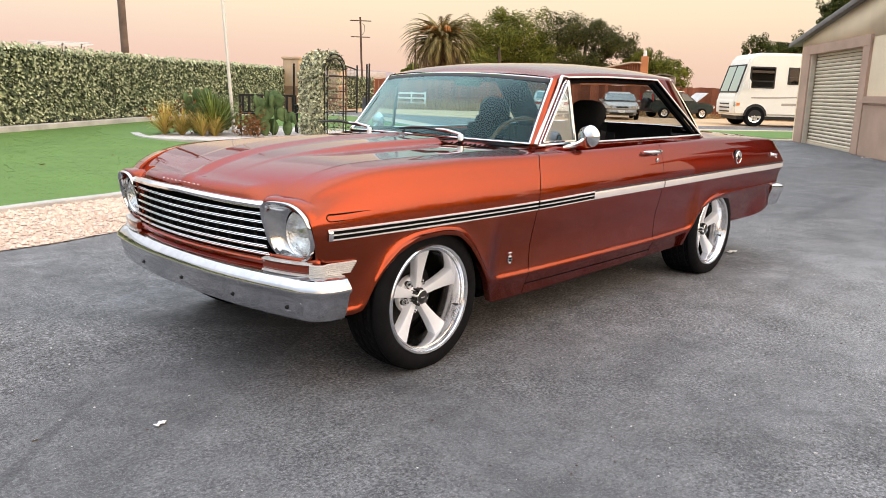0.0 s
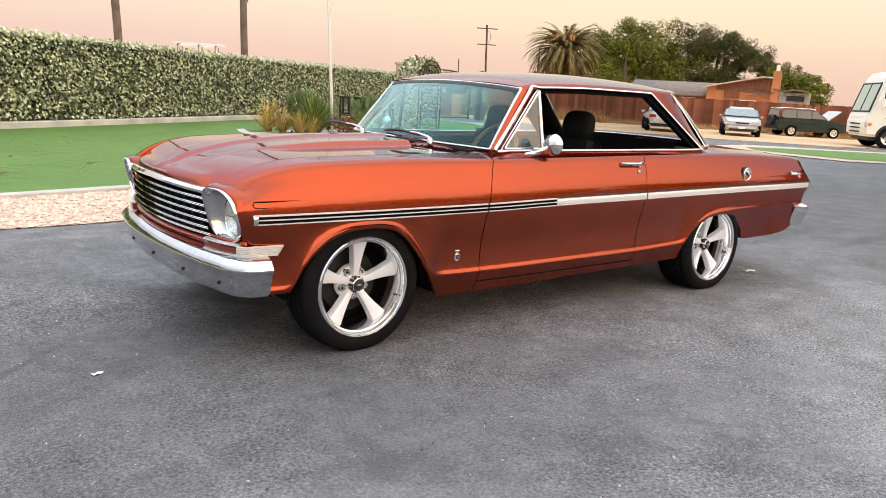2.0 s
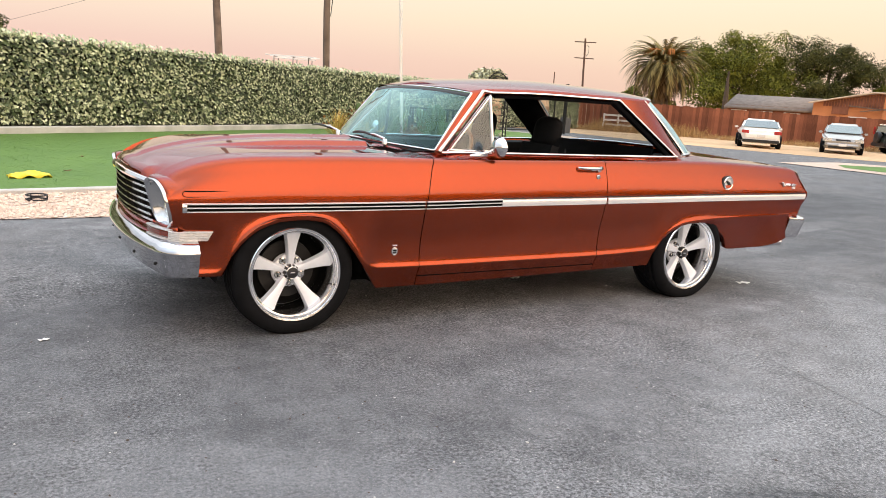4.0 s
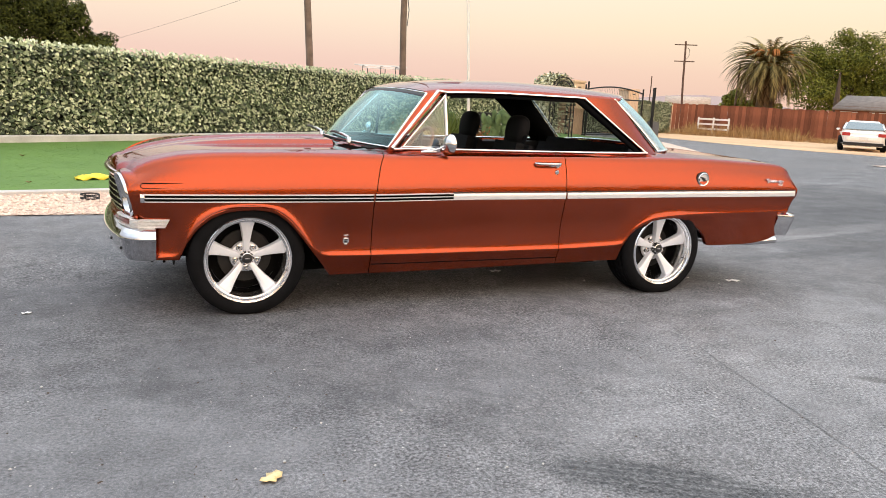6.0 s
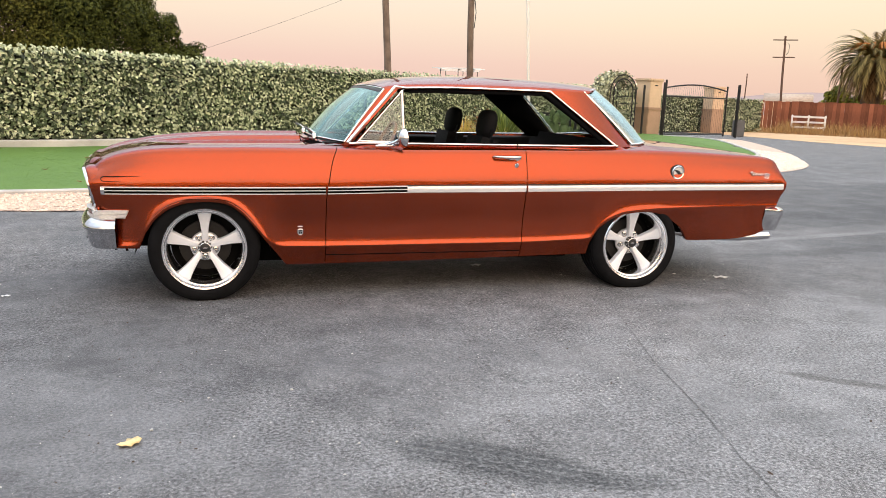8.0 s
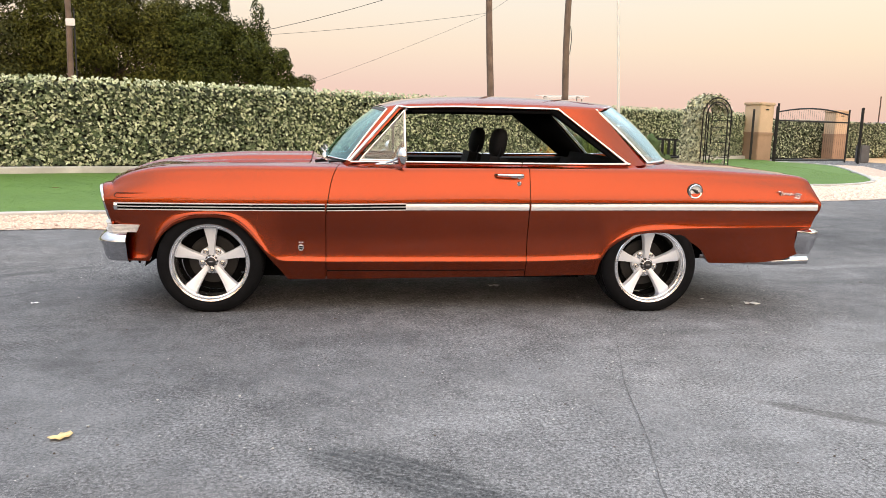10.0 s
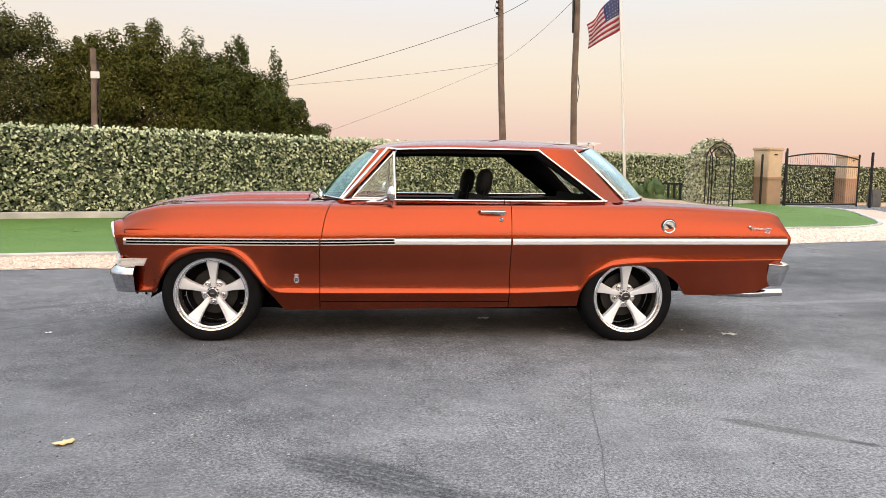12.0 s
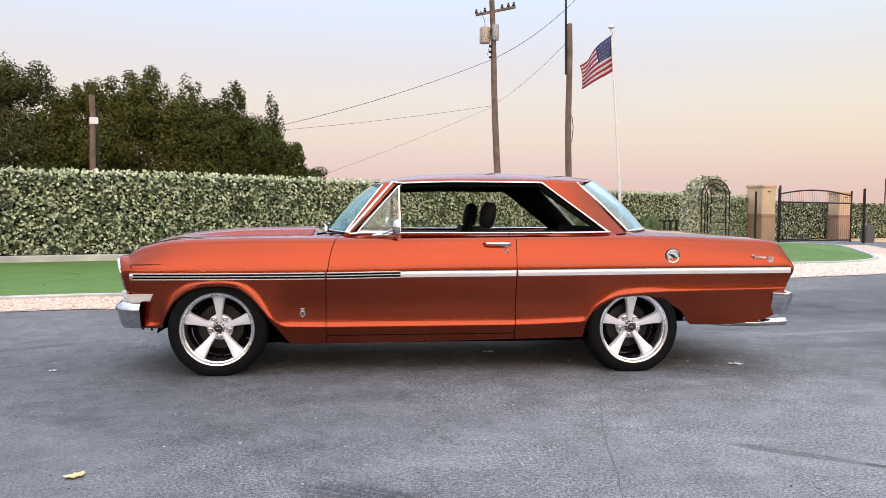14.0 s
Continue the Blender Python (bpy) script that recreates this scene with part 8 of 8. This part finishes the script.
bm.faces.new(A), bm.faces.new(list(reversed(B)))
for i in range(len(out)):
    bm.faces.new((A[i], B[i], B[(i + 1) % len(out)], A[(i + 1) % len(out)]))
bmesh.ops.recalc_face_normals(bm, faces=bm.faces[:])
bmesh.ops.bevel(bm, geom=bm.edges[:], offset=0.10, segments=3, affect="EDGES", clamp_overlap=True)
part("body", bm, M_RV, rv)
bm = bmesh.new()
vs = [bm.verts.new(p) for p in ((-4.50, -1.12, 1.46), (-4.50, 1.12, 1.46), (-4.19, 1.08, 2.56), (-4.19, -1.08, 2.56))]
bm.faces.new(vs)
# Teal gloss and a raised base imitate sky mirrored in the windscreen.
thick(part("windscreen", bm, glass("rv_windscreen", (0.16, 0.26, 0.26), base=0.30, power=2, gloss=(0.85, 1.0, 0.98)), rv, "large slanted windscreen", sharp=None), 0.05, 0)
for sgn in (-1, 1):
    for x0, x1, za, zc2 in ((-4.05, -2.98, 1.62, 2.52), (-2.45, -1.35, 1.80, 2.52), (0.8, 2.2, 1.85, 2.52)):
        bm = bmesh.new()
        box(bm, ((x0 + x1) / 2, sgn * 1.205, (za + zc2) / 2), (x1 - x0, 0.05, zc2 - za), 0.015)
        wf = part("window", bm, M_BLACK, rv)
        bm = bmesh.new()
        box(bm, ((x0 + x1) / 2, sgn * 1.228, (za + zc2) / 2), (x1 - x0 - 0.12, 0.02, zc2 - za - 0.12), 0.004)
        part("pane", bm, M_GLASS_DARK, wf)
        bm = bmesh.new()
        box(bm, ((x0 + x1) / 2, sgn * 1.242, za + 0.30), (x1 - x0 - 0.10, 0.02, 0.035), 0.004)
        part("sash_bar", bm, M_BLACK, wf)
    for k, (x0, x1, z0, z1, w) in enumerate(((-3.9, 0.2, 1.22, 1.50, 0.06), (-2.6, 2.6, 0.96, 1.46, 0.10), (-0.8, 3.8, 0.78, 1.16, 0.14))):
        bm = bmesh.new()
        flat_bar(bm, [(x0 + (x1 - x0) * t, sgn * 1.202, z0 + (z1 - z0) * t * t) for t in np.linspace(0, 1, 8)], w, 0.006, (0, sgn, 0))
        part("swoosh", bm, M_RV_STRIPE, rv)
    bm = bmesh.new()
    sheet(bm, [[(-3.68 + r_ * math.cos(a), sgn * 1.206, 0.46 + r_ * math.sin(a)) for a in np.linspace(0, math.pi, 15)] for r_ in (0.02, 0.50)], (0, sgn, 0))
    part("wheel_arch", bm, M_BLACK, rv)
    for x in (-3.68, 2.6):
        road_wheel(rv, x, sgn * 1.075, 0.44, 0.28, sgn, M_ALU)
    bm = bmesh.new()
    box(bm, (-4.12, sgn * 1.42, 1.75), (0.12, 0.22, 0.42), 0.05)
    box(bm, (-4.07, sgn * 1.28, 1.95), (0.05, 0.2, 0.05), 0.01)
    part("side_mirror", bm, M_RV, rv)
    bm = bmesh.new()
    box(bm, (-4.50, sgn * 1.02, 0.92), (0.22, 0.30, 0.24), 0.04)
    part("headlamp", bm, M_LAMP, rv)
    bm = bmesh.new()
    box(bm, (-4.44, sgn * 1.19, 0.93), (0.16, 0.03, 0.14), 0.01)
    part("marker_lamp", bm, surf("orange_marker", (0.75, 0.20, 0.03), 0.3), rv)
corners = [(-4.52, -1.13, 1.45), (-4.52, 1.13, 1.45), (-4.20, 1.09, 2.58), (-4.20, -1.09, 2.58)]
for a, b in zip(corners, corners[1:] + corners[:1]):
    bm = bmesh.new()
    tube(bm, [a, b], 0.035, 6)
    part("windscreen_frame", bm, M_BLACK, rv)
bm = bmesh.new()
tube(bm, [(-4.53, 0, 1.45), (-4.21, 0, 2.58)], 0.022, 6)
part("windscreen_bar", bm, M_BLACK, rv)
for z in (0.62, 0.78, 0.94):
    bm = bmesh.new()
    box(bm, (-4.61, 0, z), (0.07, 1.25, 0.055), 0.01)
    part("front_slot", bm, M_BLACK, rv)
bm = bmesh.new()
box(bm, (0.2, 0, 0.40), (9.2, 2.1, 0.22), 0.03)
part("chassis", bm, M_BLACK, rv)
bm = bmesh.new()
box(bm, (0.4, 0, 3.24), (1.0, 0.9, 0.26), 0.06)
part("air_conditioner", bm, M_WHITE, rv)

# ---- garage ----
M_GARAGE = surf("cream_stucco_wall", (0.80, 0.65, 0.46), 0.9, var=0.1, scale=0.8, bscale=90, bump=0.25)
M_GARAGE_TRIM = surf("brown_stucco_trim", (0.46, 0.31, 0.23), 0.9, var=0.12, scale=1.5, bscale=90, bump=0.25)
garage = thing("garage", "cream stucco garage with brown trim and roll-up door", "garage", (21.5, 4.95, 0), math.degrees(math.atan2(-0.5564, -0.8309)))
# local x runs along the front wall, local -y goes out of it towards the lane, +y into the building
IN = 1 if (Matrix.Rotation(math.atan2(-0.5564, -0.8309), 3, "Z") @ Vector((0, 1, 0))).dot(Vector((0.556, -0.831, 0))) > 0 else -1
D0, D1, DH = 1.0, 4.95, 2.44


def gbox(nm, x0, x1, z0, z1, y0, y1, mt, bev=0.01, lab=""):
    bm = bmesh.new()
    box(bm, ((x0 + x1) / 2, IN * (y0 + y1) / 2, (z0 + z1) / 2), (x1 - x0, abs(y1 - y0), z1 - z0), bev)
    return part(nm, bm, mt, garage, lab)


gbox("wall", 0.0, D0, 0, 2.62, 0, 0.25, M_GARAGE)
gbox("wall", D1, 9.0, 0, 2.62, 0, 0.25, M_GARAGE)
gbox("wall", D0, D1, DH, 2.62, 0, 0.25, M_GARAGE)
gbox("side_wall", 0.0, 0.25, 0, 2.62, 0.26, 8.0, M_GARAGE)
gbox("back_wall", 0.0, 9.0, 0, 2.62, 8.0, 8.2, M_GARAGE)
bm = bmesh.new()
roof_z = lambda u: 2.66 + 0.142 * (u + 1.0)
sheet(bm, [[(0, 0, 2.62), (4.5, 0, 2.62), (9, 0, 2.62)], [(0, 0, roof_z(0) + 0.02), (4.5, 0, roof_z(4.5) + 0.02), (9, 0, roof_z(9) + 0.02)]], (0, -IN, 0))
thick(part("gable", bm, M_GARAGE, garage), 0.2)
bm = bmesh.new()
sheet(bm, [[(-0.7, IN * y, roof_z(-0.7) + 0.13), (4.5, IN * y, roof_z(4.5) + 0.13), (10, IN * y, roof_z(10) + 0.13)] for y in (-0.16, 8.4)], (0, 0, 1))
thick(part("roof", bm, M_ROOFING, garage), 0.10)
bm = bmesh.new()
flat_bar(bm, [(-0.7, IN * -0.17, roof_z(-0.7) + 0.06), (10, IN * -0.17, roof_z(10) + 0.06)], 0.13, 0.03, (0, -IN, 0))
part("fascia", bm, surf("grey_fascia", (0.20, 0.18, 0.17), 0.8, var=0.2, scale=5), garage)
for x0, x1, z0, z1 in ((0.30, D0 + 0.02, 0, 2.58), (D1 - 0.02, D1 + 0.42, 0, 2.58)):
    gbox("door_trim", x0, x1, z0, z1, -0.06, 0.02, M_GARAGE_TRIM, 0.015)
gbox("head_trim", 0.30, D1 + 0.42, DH - 0.02, DH + 0.24, -0.07, 0.02, M_GARAGE_TRIM, 0.015)
gbox("ledge", D1 + 0.44, 9.0, 1.14, 1.32, -0.10, 0.02, M_GARAGE_TRIM, 0.03)
gbox("plinth", D1 + 0.44, 9.0, 0.0, 1.14, -0.05, 0.02, M_GARAGE_TRIM, 0.015)
for x in (D0 + 0.03, D1 - 0.03):
    gbox("door_rail", x - 0.05, x + 0.05, 0, DH, -0.02, 0.10, surf("pale_door_rail", (0.55, 0.48, 0.38), 0.5), 0.006)
M_ROLL = surf("tan_roll_up_slats", (0.64, 0.55, 0.42), 0.5, 0.2, var=0.1, scale=1.5)
# Dark brown backing imitates shadow in the grooves between slats.
door_ = gbox("roll_up_door", D0, D1, 0.0, DH, 0.14, 0.18, surf("door_groove_shade", (0.16, 0.13, 0.10), 0.7), 0.0, "closed tan corrugated roll-up door")
for i in range(26):
    bm = bmesh.new()
    z = 0.05 + 0.0925 * i
    x0, x1 = D0 + 0.06, D1 - 0.06
    rows = [[(x, IN * (0.135 - 0.026 * math.sin(math.pi * k)), z + 0.078 * k) for x in (x0, x1)] for k in np.linspace(0, 1, 6)]
    sheet(bm, rows, (0, -IN, 0))
    part("slat", bm, M_ROLL, door_)
gbox("bottom_bar", D0 + 0.06, D1 - 0.06, 0.0, 0.06, 0.09, 0.14, M_ROLL, 0.01)
stones("garage_gravel", np.stack([17.0 + rng_.uniform(-0.75, 0.75, 320), 1.35 + rng_.uniform(-0.4, 0.35, 320)], 1), 0.030, M_STONE, None, "patch of pale stones scattered beside the garage", rng_, 0.01)

# ---- small things on the ground ----
M_LEAF = surf("dry_yellow_leaf", (0.78, 0.60, 0.30), 0.7, var=0.25, scale=40)
bm = bmesh.new()
P_ = [(0.50 * a, 0.95 * b) for a, b in [(-0.085, 0.0), (-0.05, 0.022), (-0.02, 0.016), (0.0, 0.04), (0.03, 0.028), (0.07, 0.034), (0.09, 0.008), (0.06, -0.016), (0.03, -0.010), (0.0, -0.034), (-0.03, -0.016), (-0.06, -0.02)]]
cv = bm.verts.new((0, 0, 0.012))
ring = [bm.verts.new((x, y, 0.004 + 0.016 * abs(math.sin(9 * x + 5 * y)))) for x, y in P_]
for i in range(len(ring)):
    bm.faces.new((cv, ring[i], ring[(i + 1) % len(ring)]))
leaf = solo("fallen_leaf", bm, M_LEAF, "dry curled yellow leaf lying on the asphalt", "leaf", (-0.215, -2.727, 0.002), 18)
thick(leaf, 0.002)
for x, y, s, rz in ((3.64, -0.66, 1.0, -12), (1.93, -0.05, 0.8, 10), (-1.12, -0.55, 0.45, 20), (3.35, -0.5, 0.3, 40)):
    bm = bmesh.new()
    rows = [[(0.052 * u * s, (0.022 + 0.006 * math.sin(5 * u)) * v * s, 0.004 + 0.010 * s * abs(math.sin(2.5 * u + v))) for v in (-1, -0.3, 0.4, 1)] for u in np.linspace(-1, 1, 7)]
    sheet(bm, rows, (0, 0, 1))
    thick(solo("paper_scrap", bm, M_WHITE, "small crumpled white scrap on the asphalt", "litter", (x, y, 0.002), rz, group="white scraps"), 0.002)
for i in range(46):
    bm = bmesh.new()
    r = random.uniform(0.004, 0.008)
    bmesh.ops.create_icosphere(bm, subdivisions=1, radius=r)
    for v in bm.verts:
        v.co *= random.uniform(0.7, 1.2)
        v.co.z = v.co.z * 0.7 + r * 0.55
    solo("pebble", bm, M_CONCRETE, "small loose pebble lying on the asphalt", "pebble", (random.uniform(-2.2, 4.8), random.uniform(-3.4, 1.8), 0), group="loose pebbles")
bm = bmesh.new()
rows = [[(0.22 * u, 0.10 * v + 0.03 * u, 0.03 + 0.05 * (1 - u * u) * (1 - v * v) + 0.018 * math.sin(7 * u + 4 * v)) for v in np.linspace(-1, 1, 7)] for u in np.linspace(-1, 1, 12)]
sheet(bm, rows, (0, 0, 1))
thick(solo("yellow_cloth", bm, surf("yellow_plastic_cloth", (0.80, 0.60, 0.03), 0.5, var=0.1, scale=9), "crumpled yellow cloth lying on the lawn", "cloth", (-0.92, 5.35, 0.03), 10), 0.006)
dr = thing("garden_light", "low black wire ring light on the gravel", "light", (-0.93, 3.80, 0.01))
for z in (0.015, 0.055):
    bm = bmesh.new()
    tube(bm, [(0.09 * math.cos(a), 0.09 * math.sin(a), z) for a in np.linspace(0, 2 * math.pi, 16, endpoint=False)], 0.008, 5, closed=True)
    part("ring", bm, M_IRON, dr)
for a in (0, 2.1, 4.2):
    bm = bmesh.new()
    tube(bm, [(0.09 * math.cos(a), 0.09 * math.sin(a), 0.0), (0.09 * math.cos(a), 0.09 * math.sin(a), 0.055)], 0.007, 5)
    part("leg", bm, M_IRON, dr)
for i in range(44):
    r, x, y = random.uniform(0.004, 0.010), random.uniform(-1.8, 5.5), random.uniform(-3.6, 2.2)
    bm = bmesh.new()
    box(bm, (0, 0, r * 0.25), (r * random.uniform(1.2, 3.0), r, r * 0.45), r * 0.1, Matrix.Rotation(random.uniform(-0.25, 0.25), 3, "Y"), taper=(0.6, 0.5))
    solo("bark_chip", bm, M_BARK, "small dark bark chip lying on the asphalt", "litter", (x, y, 0.001), random.uniform(0, 180), group="bark chips")
M_BROWN_LEAF = surf("brown_leaf", (0.22, 0.12, 0.05), 0.8, var=0.3, scale=30)
for x, y in ((-2.2, 6.0), (-1.6, 4.9), (-0.5, 5.8), (-3.4, 6.3), (0.6, 6.6), (-1.9, 7.4), (1.5, 7.6), (-4.2, 5.2), (2.8, 8.4), (-0.2, 7.2)):
    bm = bmesh.new()
    t_ = random.uniform(0.03, 0.05)
    sheet(bm, [[(t_ * u, t_ * 0.45 * v * (1 - u * u), 0.010 + 0.012 * u * u + 0.008 * v * v) for v in (-1, 0, 1)] for u in (-1, -0.5, 0, 0.5, 1)], (0, 0, 1))
    ky_, wy_ = float(np.interp(x, [p.x for p in kerb_line], [p.y for p in kerb_line])), float(np.interp(x, [p.x for p in wall_line], [p.y for p in wall_line]))
    solo("fallen_leaf", bm, M_BROWN_LEAF, "small dry brown leaf lying on the turf", "leaf", (x, y, 0.025 + LAWN_RISE * max(0.0, (y - ky_) / (wy_ - ky_)) ** 1.2), random.uniform(0, 180), group="brown leaves")
# loose grit, thicker in some stretches
rng_g = np.random.default_rng(31)
Pg = np.concatenate([rng_g.uniform((-3.5, -4.5), (9.0, 2.6), (700, 2)), rng_g.normal((0.6, -2.2), (1.2, 0.5), (220, 2)), rng_g.normal((6.5, 1.2), (1.6, 0.9), (260, 2)), rng_g.normal((-1.6, 0.6), (0.8, 0.9), (200, 2))])
stones("loose_grit", Pg[::2], 0.0050, M_CONCRETE, None, "tiny pale stones scattered over the asphalt", rng_g, 0.001)
stones("dark_grit", Pg[1::2], 0.0055, M_BARK, None, "tiny dark crumbs scattered over the asphalt", rng_g, 0.001)
# long crack in the asphalt
bm = bmesh.new()
pts = [(2.55, -1.0), (2.40, -1.39), (2.26, -1.85), (2.14, -2.25), (2.06, -2.62), (1.98, -2.96), (1.90, -3.25), (1.86, -3.45), (1.78, -3.8)]
rows = []
for p in resample(pts, 0.06):
    w = random.uniform(0.0008, 0.0026)
    ox = random.uniform(-0.003, 0.003)
    rows.append([(p.x - w + ox, p.y, 0.003), (p.x + w + ox, p.y, 0.003)])
sheet(bm, rows, (0, 0, 1))
solo("asphalt_crack", bm, surf("crack_dust", (0.12, 0.118, 0.118), 0.95, var=0.3, scale=14), "long thin dark crack in the asphalt", "crack", kind="structure", sharp=None)

# plain wing beside the garage, added beyond the view for its reflection in the car
wing = thing("reflection_wing", "plain brown stucco wing added out of view for its dark reflection", "house", (15.2, -4.2, 0))
bm = bmesh.new()
box(bm, (2.0, 0, 1.4), (4.0, 6.0, 2.8), 0.03)
part("wall", bm, M_STUCCO_DARK, wing)
bm = bmesh.new()
sheet(bm, [[(-0.5, y, 2.75), (2.0, y, 3.7), (4.5, y, 2.75)] for y in (-3.4, 3.4)], (0, 0, 1))
thick(part("roof", bm, M_ROOFING, wing), 0.15)
